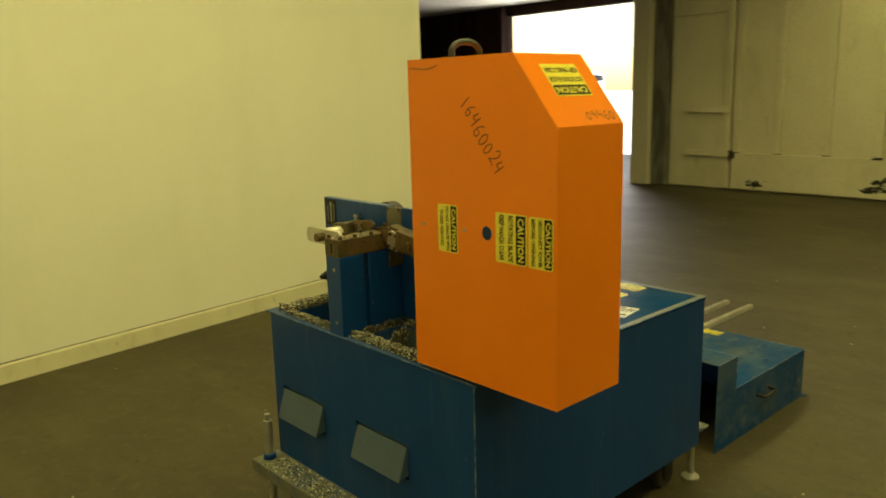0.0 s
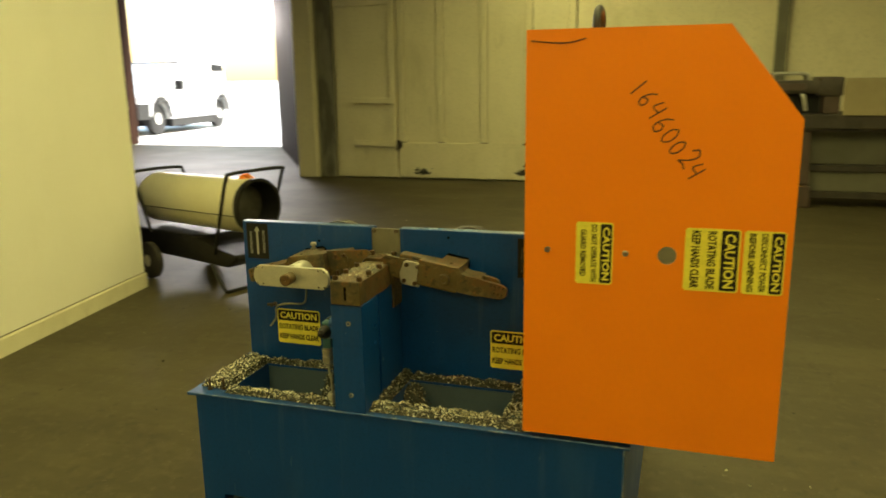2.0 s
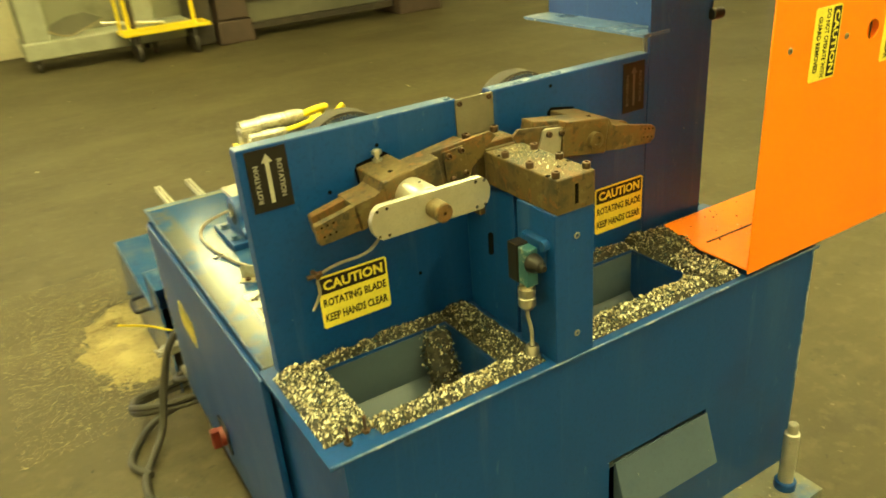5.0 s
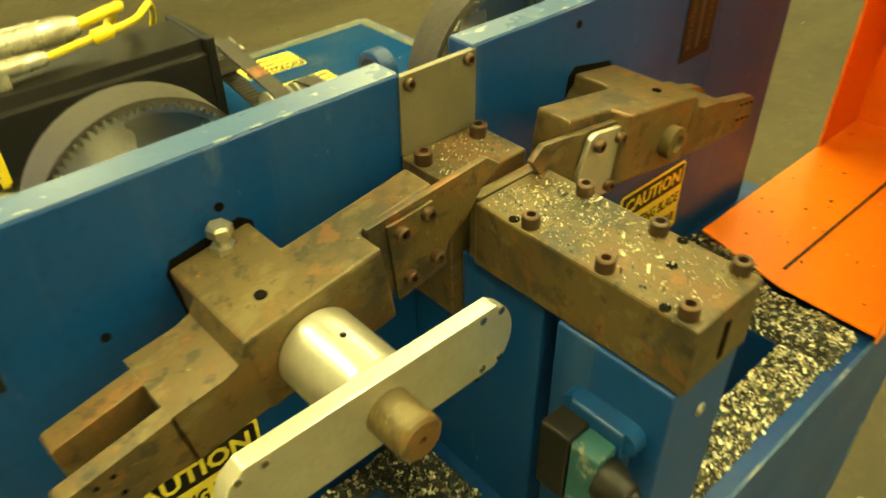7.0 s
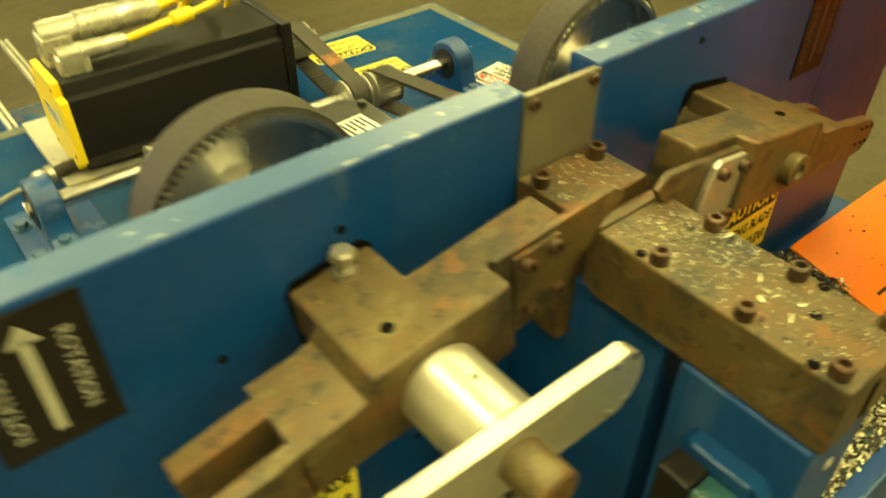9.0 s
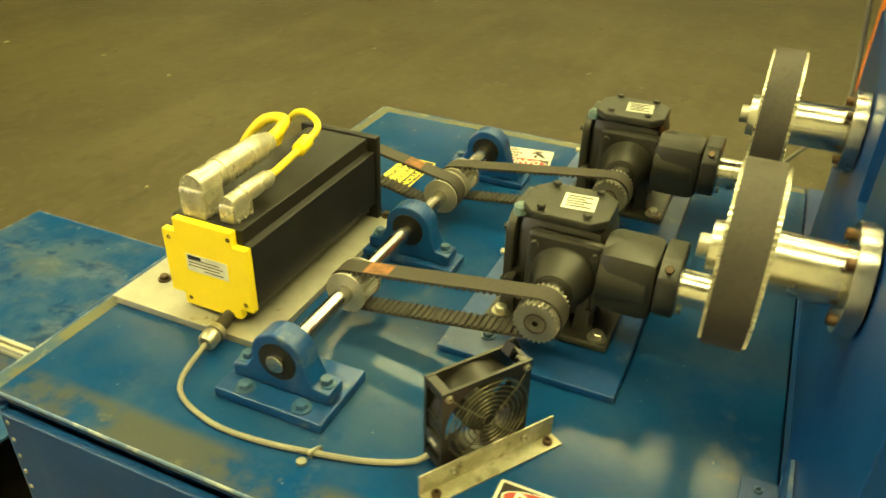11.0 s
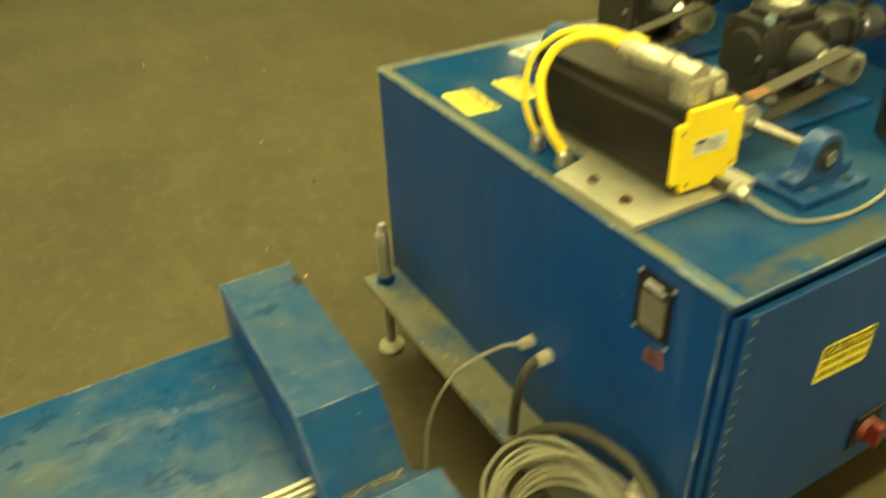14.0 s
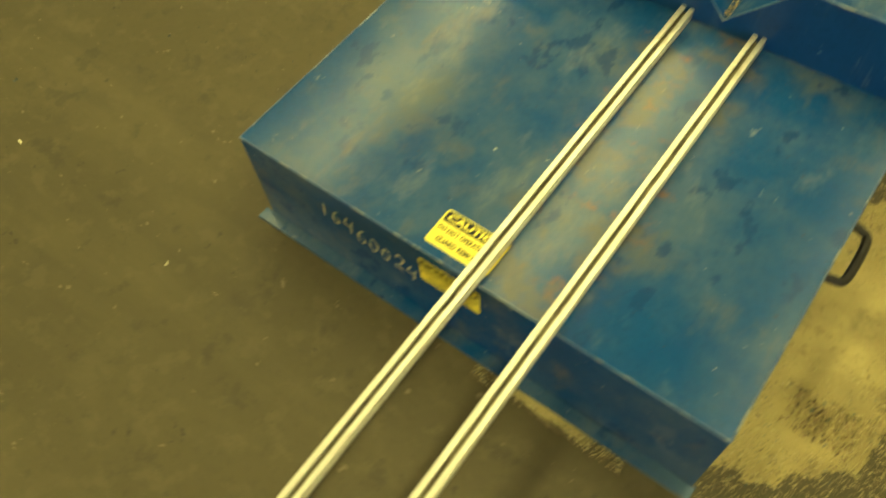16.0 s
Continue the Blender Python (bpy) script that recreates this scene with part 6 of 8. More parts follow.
for a in (45, 135, 225, 315):
    c, s_ = math.cos(radians(a)), math.sin(radians(a))
    tube(bm, [(S / 2 + 0.010 * c, -0.0075, S / 2 + 0.010 * s_), (S / 2 + 0.055 * c, -0.007, S / 2 + 0.055 * s_), (S / 2 + 0.073 * c, -0.001, S / 2 + 0.073 * s_)], 0.0012, 6, 2)
bmesh.ops.transform(bm, matrix=fm, verts=bm.verts)
part("grille", bm, GRILLE_WIRE, fan, "dull wire finger grille")
for a in (45, 135, 225, 315):
    p = fm @ V((S / 2 + 0.073 * math.cos(radians(a)), 0, S / 2 + 0.073 * math.sin(radians(a))))
    socket_bolt(fan, p, fan_n, 0.0045, 0.004, BOLT_ZINC)
bm = nb()
tube(bm, [fm @ V(p) for p in ((0.105, FD - 0.004, 0.114), (0.118, FD, 0.122), (0.126, FD - 0.002, 0.112), (0.129, FD - 0.004, 0.085), (0.127, FD - 0.004, 0.060), (0.120, FD - 0.004, 0.046))], 0.0024, 8)
part("fan_wire", bm, FAN_PLASTIC, fan, "black wire looped at the fan's side")
bm = nb()
prism(bm, ((0.098, 0.1185), (0.112, 0.1185), (0.106, 0.132)), "y", FD - 0.020, FD - 0.006, fm)
part("terminal", bm, FAN_PLASTIC, fan, angle=0)
bm = nb()
box(bm, -0.034, 0.152, -0.0115, -0.0095, -0.0050, 0.025)
box(bm, -0.034, 0.152, -0.031, -0.0115, -0.0052, -0.0032)
bmesh.ops.transform(bm, matrix=fm, verts=bm.verts)
brk = part("fan_bracket", bm, BRACKET_ALU, machine, "stained bare aluminium angle bracket", angle=0)
for x in (-0.018, 0.138):
    p = fm @ V((x, -0.021, -0.0032))
    socket_bolt(brk, p, (0, 0, 1), 0.006, 0.005)
for x in (0.010, 0.108):
    socket_bolt(brk, fm @ V((x, -0.0115, 0.013)), fan_n, 0.0045, 0.004, BOLT_ZINC)
bm = nb()
tube(bm, ((0.166, 0.769, 0.819), (0.150, 0.768, 0.817), (0.098, 0.760, 0.808), (0.071, 0.733, 0.8045), (0.053, 0.672, 0.8045), (0.054, 0.607, 0.8045), (0.067, 0.534, 0.8045), (0.081, 0.477, 0.8045), (0.100, 0.430, 0.807), (0.112, 0.412, 0.815)), 0.0036, 8)
part("fan_cable", bm, CABLE_GREY, machine, "thin grey fan cable clipped to the deck")
bm = nb()
tube(bm, ((0.061, 0.540, 0.801), (0.061, 0.540, 0.809), (0.073, 0.534, 0.809), (0.073, 0.534, 0.801)), 0.0022, 6)
cyl(bm, (0.050, 0.545, 0.8005), (0.050, 0.545, 0.804), 0.006, 12)
part("cable_clip", bm, BOLT_ZINC, machine)
gland(machine, (0.188, 0.772, 0.820), (-1, -0.12, -0.04), 0.0135)
bm = nb()
cyl(bm, (0.188, 0.772, 0.820), (0.235, 0.778, 0.822), 0.0095, 12)
part("conduit", bm, RUBBER, machine, "short dark conduit under the motor")
gland(machine, (0.058, 0.124, 0.800), (0, 0, 1), 0.014)
bm = nb()
tube(bm, ((0.058, 0.124, 0.825), (0.055, 0.115, 0.843), (0.047, 0.092, 0.862), (0.035, 0.062, 0.885), (0.020, 0.042, 0.91), (0.012, 0.036, 0.96), (0.012, 0.036, 1.02)), 0.0035, 8)
part("sensor_cable", bm, CABLE_GREY, machine)
# small angle between deck and plate
bm = nb()
box(bm, 0.142, 0.250, 0.0305, 0.076, 0.8002, 0.8052)
box(bm, 0.142, 0.250, 0.0305, 0.0355, 0.8054, 0.850)
angle_ = part("angle_bracket", bm, BLUE_CAST, machine, "small blue angle bracket", angle=0)
for x in (0.160, 0.232):
    socket_bolt(angle_, (x, 0.058, 0.8052), (0, 0, 1), 0.005, 0.003, BOLT_BLUE)

danger(machine, (0.039, 0.326, DECK), (0, -1, 0), (1, 0, 0), 0.133, 0.089)
danger(machine, (1.014, 0.540, DECK), (-0.16, 1, 0), (-1, -0.16, 0), 0.130, 0.09)
caution(machine, (0.847, 0.944, DECK), (-1, 0.05, 0), (-0.05, -1, 0), 0.130, 0.078, DO_NOT)
caution(machine, (0.850, 0.812, DECK), (-1, 0.03, 0), (-0.03, -1, 0), 0.130, 0.070, DISCONNECT)

# left side door of the cabinet, rear fittings
bm = nb()
box(bm, -0.026, -0.012, 0.045, 0.955, 0.235, 0.772, bevel=0.002)
door = part("cabinet_door", bm, BLUE, machine, "blue cabinet door on a piano hinge")
bm = nb()
cyl(bm, (-0.012, 0.966, 0.235), (-0.012, 0.966, 0.772), 0.007, 14)
part("piano_hinge", bm, BLUE_CAST, door)
for k in range(18):
    socket_bolt(door, (-0.026, 0.946, 0.25 + 0.030 * k), (-1, 0, 0), 0.0035, 0.0015, BOLT_ZINC)
caution(door, (-0.0262, 0.756, 0.551), (0, -1, -0.06), (0, -0.06, 1), 0.135, 0.076, DISCONNECT)
bm = nb()
box(bm, -0.031, -0.0262, 0.495, 0.573, 0.292, 0.372, bevel=0.002)
KNOB_RED = material("dull_red_knob", (0.16, 0.016, 0.010), 0.5, scale=30)
switch_ = part("isolator_switch", bm, BLACK_METAL, door, "black and red rotary isolator switch")
bm = nb()
lathe(bm, (-0.031, 0.534, 0.332), (-1, 0.534, 0.332), ((0, 0), (0, 0.026), (0.012, 0.024), (0.012, 0)), 24)
prism(bm, ((0.526, 0.306), (0.542, 0.306), (0.545, 0.358), (0.523, 0.358)), "x", -0.062, -0.042, bevel=0.002)
part("knob", bm, KNOB_RED, switch_, "red turn knob")
s = Sheet((0.158, YB + 0.0002, 0.655), (-1, 0, 0), (0, 0, 1))
s.slab(0, 0.075, 0, 0.112, 0.004, 1, 0.004, 0.003)
s.slab(0.012, 0.064, 0.010, 0.078, 0.0048, 5, 0.0006)
s.slab(0.016, 0.060, 0.088, 0.092, 0.0046, 2, 0.0003)
s.slab(0.020, 0.054, 0.096, 0.100, 0.0046, 2, 0.0003)
plate = s.done("meter_plate", LABEL_MATS + (material("smoked_meter_face", (0.13, 0.125, 0.09), 0.5, specular=0.2, scale=30, bump=0.0),), machine, "black framed pale meter plate")
for x, z in ((0.153, 0.654), (0.082, 0.654), (0.153, 0.763), (0.082, 0.763)):
    socket_bolt(plate, (x, YB + 0.004, z), (0, 1, 0), 0.004, 0.003, BOLT_ZINC)
s = Sheet((0.130, YB + 0.0002, 0.594), (-1, 0, 0.12), (0.12, 0, 1))
s.poly([(0.002, 0.006), (0.014, 0.002), (0.030, 0.005), (0.046, 0.002), (0.050, 0.016), (0.047, 0.034), (0.030, 0.037), (0.026, 0.031), (0.012, 0.036), (0.005, 0.024)], 0.0007, 0)
for k in range(3):
    s.slab(0.012, 0.042 - 0.006 * k, 0.009 + 0.007 * k, 0.012 + 0.007 * k, 0.0009, 1, 0.0001)
s.done("torn_sticker", (material("faded_red_sticker", (0.15, 0.055, 0.045), 0.6, second=(0.10, 0.035, 0.03), scale=60), LAB_BLACK), machine, "torn faded red sticker")
CREAM_GLAND = material("cream_plastic", (0.44, 0.405, 0.285), 0.5, scale=30)
gland(machine, (0.425, YB, 0.424), (0, 1, 0), 0.0120, CREAM_GLAND)
gland(machine, (0.367, YB, 0.426), (0, 1, 0), 0.0140, CREAM_GLAND)
bm = nb()
tube(bm, ((0.425, YB + 0.025, 0.424), (0.447, 1.05, 0.418), (0.482, 1.13, 0.365), (0.490, 1.19, 0.27), (0.474, 1.22, 0.16), (0.455, 1.23, 0.03), (0.40, 1.22, 0.012), (0.32, 1.19, 0.02)), 0.0040, 10)
part("control_cable", bm, CABLE_GREY, machine, "thin grey control cable")
bm = nb()
tube(bm, ((0.369, YB + 0.025, 0.428), (0.370, 1.035, 0.412), (0.383, 1.050, 0.33), (0.382, 1.062, 0.20), (0.372, 1.09, 0.08), (0.30, 1.14, 0.02), (0.20, 1.20, 0.016)), 0.0105, 12)
part("power_cable", bm, CABLE_DARK, machine, "thick dark power cable")

# coils of cable leaning on the machine, with a yellow tie
coil = thing("cable_coil", (0.14, 1.20, 0.0), "grey and dark cables coiled beside the machine with a yellow tie", "cable")


def coil_ring(c, rx, ry, lean, turns, r, seed, mat, name, label, fan=0.25):
    """Turns of one cable; they lie bunched at the tied side (least x) and fan out on the other."""
    rnd = random.Random(seed)
    tied = [(rnd.uniform(-0.02, 0.006), rnd.uniform(-0.012, 0.012)) for _ in range(turns + 1)]
    sizes = [(1 + rnd.uniform(-0.4, 1.0) * fan, 1 + rnd.uniform(-0.6, 0.6) * fan, rnd.uniform(-0.03, 0.03) * fan * 4) for _ in range(turns + 1)]
    pts = []
    for i in range(turns * 16):
        t = math.pi + 2 * math.pi * i / 16
        k, f = divmod(i, 16)
        f /= 16
        a, b, h = (sizes[k][m] * (1 - f) + sizes[k + 1][m] * f for m in (0, 1, 2))
        loose = 0.5 + 0.5 * math.cos(t)
        du, dz = (tied[k][m] * (1 - f) + tied[k + 1][m] * f for m in (0, 1))
        u, v = c[0] - rx + du + rx * a * (1 + math.cos(t)), ry * b * math.sin(t)
        pts.append((u, c[1] - v * math.cos(lean) + rnd.uniform(-0.004, 0.004), max(c[2] + v * math.sin(lean) + h * loose + dz + rnd.uniform(-0.005, 0.005), r + 0.002)))
    bm = nb()
    tube(bm, pts, r, 8, 5)
    return part(name, bm, mat, coil, label)


coil_ring((0.086, 1.138, 0.276), 0.142, 0.110, radians(24), 13, 0.0042, 3, CABLE_GREY, "thin_cable", "thin grey cable in many turns", 0.34)
coil_ring((0.110, 1.120, 0.170), 0.150, 0.095, radians(22), 2, 0.0095, 5, CABLE_DARK, "thick_cable", "thick dark cable in loose turns", 0.15)
coil_ring((0.080, 1.175, 0.090), 0.250, 0.165, radians(20), 3, 0.0115, 8, CABLE_DARK, "thick_cable", "thick dark cable in loose turns", 0.12)
bm = nb()
tube(bm, ((0.000, 1.050, 0.378), (-0.030, 1.046, 0.392), (-0.085, 1.020, 0.440), (-0.165, 0.985, 0.490)), 0.0034, 8)
tube(bm, [(0.002 + 0.017 * math.cos(t), 1.050, 0.370 + 0.017 * math.sin(t)) for t in (0, 1.05, 2.1, 3.14, 4.2, 5.25)], 0.0034, 6, 3, True)
part("yellow_tie", bm, YELLOW, coil, "yellow plastic tie")
bm = nb()
tube(bm, ((0.35, 1.15, 0.10), (0.358, 1.12, 0.20), (0.32, 1.065, 0.29), (0.24, 1.032, 0.362), (0.13, 1.03, 0.415), (0.04, 1.035, 0.42), (-0.04, 1.05, 0.34), (-0.09, 1.06, 0.19), (-0.13, 1.03, 0.07), (-0.19, 0.97, 0.015), (-0.22, 0.90, 0.013), (-0.22, 0.80, 0.013), (-0.14, 0.74, 0.013)), 0.0115, 12)
tube(bm, ((-0.03, 1.15, 0.06), (-0.12, 1.16, 0.03), (-0.20, 1.10, 0.013), (-0.24, 1.0, 0.013), (-0.20, 0.92, 0.013)), 0.0115, 12)
part("cable_tail", bm, CABLE_DARK, coil)

# caster behind the foot beam
for cx in (0.97, 0.08):
    bm = nb()
    cyl(bm, (cx - 0.018, 0.90, 0.062), (cx + 0.018, 0.90, 0.062), 0.060, 28, 0.008)
    wheel = part("caster", bm, RUBBER, machine, "dark rubber caster wheel")
    bm = nb()
    for s_ in (-0.026, 0.022):
        prism(bm, ((0.875, 0.045), (0.925, 0.045), (0.94, 0.17), (0.86, 0.17)), "x", cx + s_, cx + s_ + 0.004)
    box(bm, cx - 0.04, cx + 0.04, 0.85, 0.95, 0.17, 0.189)
    part("fork", bm, BLACK_METAL, wheel, angle=0)

# studs on the tub corner and small bracket on the side panel
for x, y in ((0.018, -0.235), (0.052, -0.225)):
    bm = nb()
    cyl(bm, (x, y, DECK), (x, y, DECK + 0.030), 0.003, 10)
    lathe(bm, (x, y, DECK), (x, y, 2), ((0, 0), (0, 0.007), (0.005, 0.007), (0.005, 0)), 6)
    part("stud", bm, BOLT_DARK, machine)
bm = nb()
prism(bm, ((0.10, 0.655), (0.30, 0.640), (0.36, 0.675), (0.36, 0.700), (0.10, 0.715)), "x", X1 + 0.0002, X1 + 0.003)
part("grey_patch_plate", bm, ALU_DULL, machine, "small grey plate on the side panel", angle=0)

# ---- floor cover details ----
for x, s_ in ((CX0, -1), (CX1, 1)):
    bm = nb()
    tube(bm, ((x, 1.685, 0.165), (x + s_ * 0.020, 1.687, 0.163), (x + s_ * 0.038, 1.704, 0.160), (x + s_ * 0.038, 1.792, 0.160), (x + s_ * 0.020, 1.809, 0.163), (x, 1.811, 0.165)), 0.0085, 10, 5)
    part("handle", bm, BLACK_METAL, cover, "dark pull handle")
bm = nb()
box(bm, CX0 - 0.006, CX1 + 0.018, CY2 + 0.0005, CY2 + 0.028, 0.0, 0.006)
part("base_flange", bm, BLUE_COVER, cover, "bent scuffed bottom flange", angle=0)
bm = nb()
box(bm, 0.885, 0.925, 1.3032, 1.322, CZ2 + 0.0002, CZ2 + 0.0007)
part("notch", bm, LAB_BLACK, cover, angle=0)
caution(cover, (0.560, 2.187, CZ1), (-1, 0, 0), (0, -1, 0), 0.130, 0.074, DO_NOT)
caution(cover, (0.560, CY2 + 0.0003, 0.150), (-1, 0, 0), (0, 0, 1), 0.130, 0.075, DO_NOT)
handwriting(cover, (0.806, CY2 + 0.0003, 0.160), (-1, 0, -0.16), (-0.16, 0, 1), "16460024", 0.050, 0.030, 0.0050, CHALK, "pale grease-pencil numerals")

# ---- far things ----
DARK_MACHINE = material("grimy_machine_paint", (0.050, 0.038, 0.027), 0.6, second=(0.030, 0.023, 0.017), scale=4, amount=0.8, bump=0.15)
RED_BROWN = material("red_brown_casting", (0.080, 0.050, 0.036), 0.6, second=(0.055, 0.035, 0.026), scale=4, bump=0.15)
GREY_PANEL = material("grey_cart_paint", (0.37, 0.37, 0.28), 0.55, second=(0.25, 0.25, 0.19), scale=3, bump=0.1)
MESH_GREY = material("dull_grey_sheet", (0.15, 0.14, 0.095), 0.6, second=(0.10, 0.095, 0.065), scale=2, bump=0.1)
DARK_MESH = material("dark_mesh", (0.060, 0.055, 0.038), 0.6, second=(0.030, 0.028, 0.020), scale=14, bump=0.2)
HEATER_WHITE = material("heater_enamel", (0.78, 0.73, 0.52), 0.35, second=(0.70, 0.65, 0.44), scale=4, bump=0.05, spots=(0.25, 0.2, 0.12), spot_scale=9, spot_level=0.68)
CARDBOARD = material("tan_board", (0.33, 0.27, 0.15), 0.8, second=(0.27, 0.22, 0.125), scale=4, bump=0.1)
DULL_SHEET = material("dull_green_grey_sheet", (0.25, 0.24, 0.155), 0.6, second=(0.17, 0.16, 0.10), scale=2, amount=0.8, bump=0.1)

# pillar and weathered post beside the passage
bm = nb()
box(bm, -4.885, -4.556, 9.44, 9.615, 0, CEILING - 0.001, bevel=0.01)
part("pillar", bm, DOOR_MAT, label="cream painted square pillar", category="pillar", kind="structure")
bm = nb()
box(bm, -4.53, -4.26, 9.53, 9.618, 0, CEILING - 0.001, bevel=0.012)
part("post", bm, WEATHERED, label="weathered grey timber post beside the pillar", category="post", kind="structure")
# door leaf with battens, strap hinges and a kick board
bm = nb()
box(bm, -4.205, -3.185, 9.565, 9.618, 0.02, 2.66, bevel=0.004)
box(bm, -4.205, -3.185, 9.570, 9.618, 2.668, 3.3, bevel=0.004)
leaf = tagged(part("door_1", bm, DOOR_MAT, label="narrow cream boarded door leaf with strap hinges", category="door", kind="structure"))
for z in (1.225, 0.555):
    bm = nb()
    box(bm, -3.885, -3.175, 9.500, 9.564, z - 0.042, z + 0.042, Matrix.Translation((-3.5, 0, z)) @ Matrix.Rotation(radians(1.2), 4, "Y") @ Matrix.Translation((3.5, 0, -z)), bevel=0.004)
    part("strap_hinge", bm, DOOR_MAT, leaf)
bm = nb()
box(bm, -3.30, -3.19, 9.530, 9.564, 0.03, 3.28, bevel=0.004)
part("batten", bm, DOOR_MAT, leaf)
bm = nb()
box(bm, -3.155, -0.405, 9.600, 9.618, 0.02, 3.3)
door2 = tagged(part("door_2", bm, DARK_WOOD, label="wide cream boarded sliding door with battens and peeling kick board", category="door", kind="structure", angle=0))
BATTENS = (-3.095, -2.465, -1.775, -1.095, -0.465)
for a, b in zip(BATTENS, BATTENS[1:]):
    bm = nb()
    box(bm, a + 0.060, b - 0.060, 9.572, 9.599, 0.03, 3.28, bevel=0.004)
    part("board", bm, DOOR_MAT, door2)
for x in BATTENS:
    bm = nb()
    box(bm, x - 0.052, x + 0.052, 9.545, 9.599, 0.585, 3.28, bevel=0.006)
    part("batten", bm, DOOR_MAT, door2)
bm = nb()
box(bm, -3.15, -0.42, 9.540, 9.571, 0.03, 0.572, bevel=0.006)
kick = part("kick_board", bm, DOOR_MAT, door2, "peeling cream kick board with black patches")
PEEL_DARK = material("bare_dark_board", (0.022, 0.019, 0.014), 0.7, scale=8, bump=0.2)


def peeled_patch(x0, x1, z0, z1, seed, bias):
    """Bare wood where the paint has come off: a rough sheet that stands proud only inside the patch."""
    bm = nb()
    nx, nz = int((x1 - x0) / 0.008), int((z1 - z0) / 0.008)
    g = {}
    for i in range(nx + 1):
        for j in range(nz + 1):
            x, z = x0 + (x1 - x0) * i / nx, z0 + (z1 - z0) * j / nz
            e = max(abs(2 * i / nx - 1), abs(2 * j / nz - 1))
            f = 0.8 * noise.noise(V((x * 4.5, z * 11, seed))) + 0.75 * noise.noise(V((x * 13, z * 30, seed))) + 0.55 * noise.noise(V((x * 34, z * 62, seed)))
            g[i, j] = bm.verts.new((x, 9.5396 - 0.003 * max(-1, min(1, 2 * (f + bias - 1.2 * e ** 4))), z))
    for i in range(nx):
        for j in range(nz):
            bm.faces.new((g[i, j], g[i + 1, j], g[i + 1, j + 1], g[i, j + 1]))
    part("bare_patch", bm, PEEL_DARK, kick, "bare dark wood where the paint has peeled")


peeled_patch(-1.33, -0.425, 0.035, 0.36, 3, 0.12)
peeled_patch(-3.13, -2.50, 0.05, 0.20, 5, 0.0)
bm = nb()
prism(bm, ((-3.17, 0.46), (-3.10, 0.50), (-3.09, 0.56), (-3.14, 0.62), (-3.17, 0.61)), "y", 9.49, 9.535)
prism(bm, ((-0.50, 0.60), (-0.41, 0.61), (-0.405, 0.52), (-0.44, 0.50)), "y", 9.52, 9.5395)
box(bm, -1.16, -1.03, 9.525, 9.5395, 0.555, 0.575)
part("latch", bm, DARK_MACHINE, door2, angle=0)
bm = nb()
box(bm, 2.24, 2.38, 9.48, 9.615, 0, CEILING - 0.001)
part("column", bm, MESH_GREY, label="dark steel column against the cream wall", category="column", kind="structure", angle=0)

# sheet-metal cart
cart = thing("panel_cart", (1.1, 8.55, 0.0), "long grey sheet-metal cart with upright panels and a warped board", "cart")
bm = nb()
box(bm, 0.17, 2.03, 8.22, 8.92, 0.14, 0.312, bevel=0.01)
part("deck", bm, GREY_PANEL, cart)
for x0, x1 in ((0.185, 0.455), (1.36, 1.575)):
    bm = nb()
    box(bm, x0, x1, 8.36, 8.40, 0.313, 1.150, bevel=0.006)
    part("frame_panel", bm, GREY_PANEL, cart)
for x in (0.175, 1.995):
    bm = nb()
    box(bm, x, x + 0.03, 8.34, 8.359, 0.313, 1.150)
    part("corner_post", bm, MESH_GREY, cart, angle=0)
bm = nb()
box(bm, 0.17, 2.03, 8.335, 8.40, 1.151, 1.175)
part("top_rail", bm, MESH_GREY, cart, angle=0)
bm = nb()
box(bm, 0.19, 2.01, 8.80, 8.82, 0.313, 1.150)
part("back_panel", bm, DULL_SHEET, cart, "dull grey-green back sheet", angle=0)
bm = nb()
prism(bm, ((0.46, 0.40), (0.56, 0.345), (0.70, 0.325), (1.04, 0.445), (1.04, 0.458), (0.86, 0.545), (0.66, 0.520), (0.50, 0.455)), "y", 8.42, 8.44)
board = part("warped_board", bm, MESH_GREY, cart, "warped grey-brown board with a tan edge", angle=0)
bm = nb()
tube(bm, ((0.46, 8.415, 0.40), (0.56, 8.415, 0.345), (0.70, 8.415, 0.325), (1.04, 8.415, 0.447)), 0.007, 6, 4)
part("board_edge", bm, CARDBOARD, board)
for x in (0.27, 1.50):
    for y in (8.28, 8.76):
        bm = nb()
        cyl(bm, (x - 0.02, y, 0.060), (x + 0.02, y, 0.060), 0.059, 18, 0.006)
        wheel = part("caster", bm, RUBBER, cart)
        bm = nb()
        box(bm, x - 0.03, x + 0.03, y - 0.03, y + 0.03, 0.12, 0.139)
        for k in (-0.028, 0.024):
            prism(bm, ((y - 0.015, 0.05), (y + 0.015, 0.05), (y + 0.03, 0.12), (y - 0.03, 0.12)), "x", x + k, x + k + 0.004)
        part("fork", bm, DARK_MACHINE, wheel, angle=0)

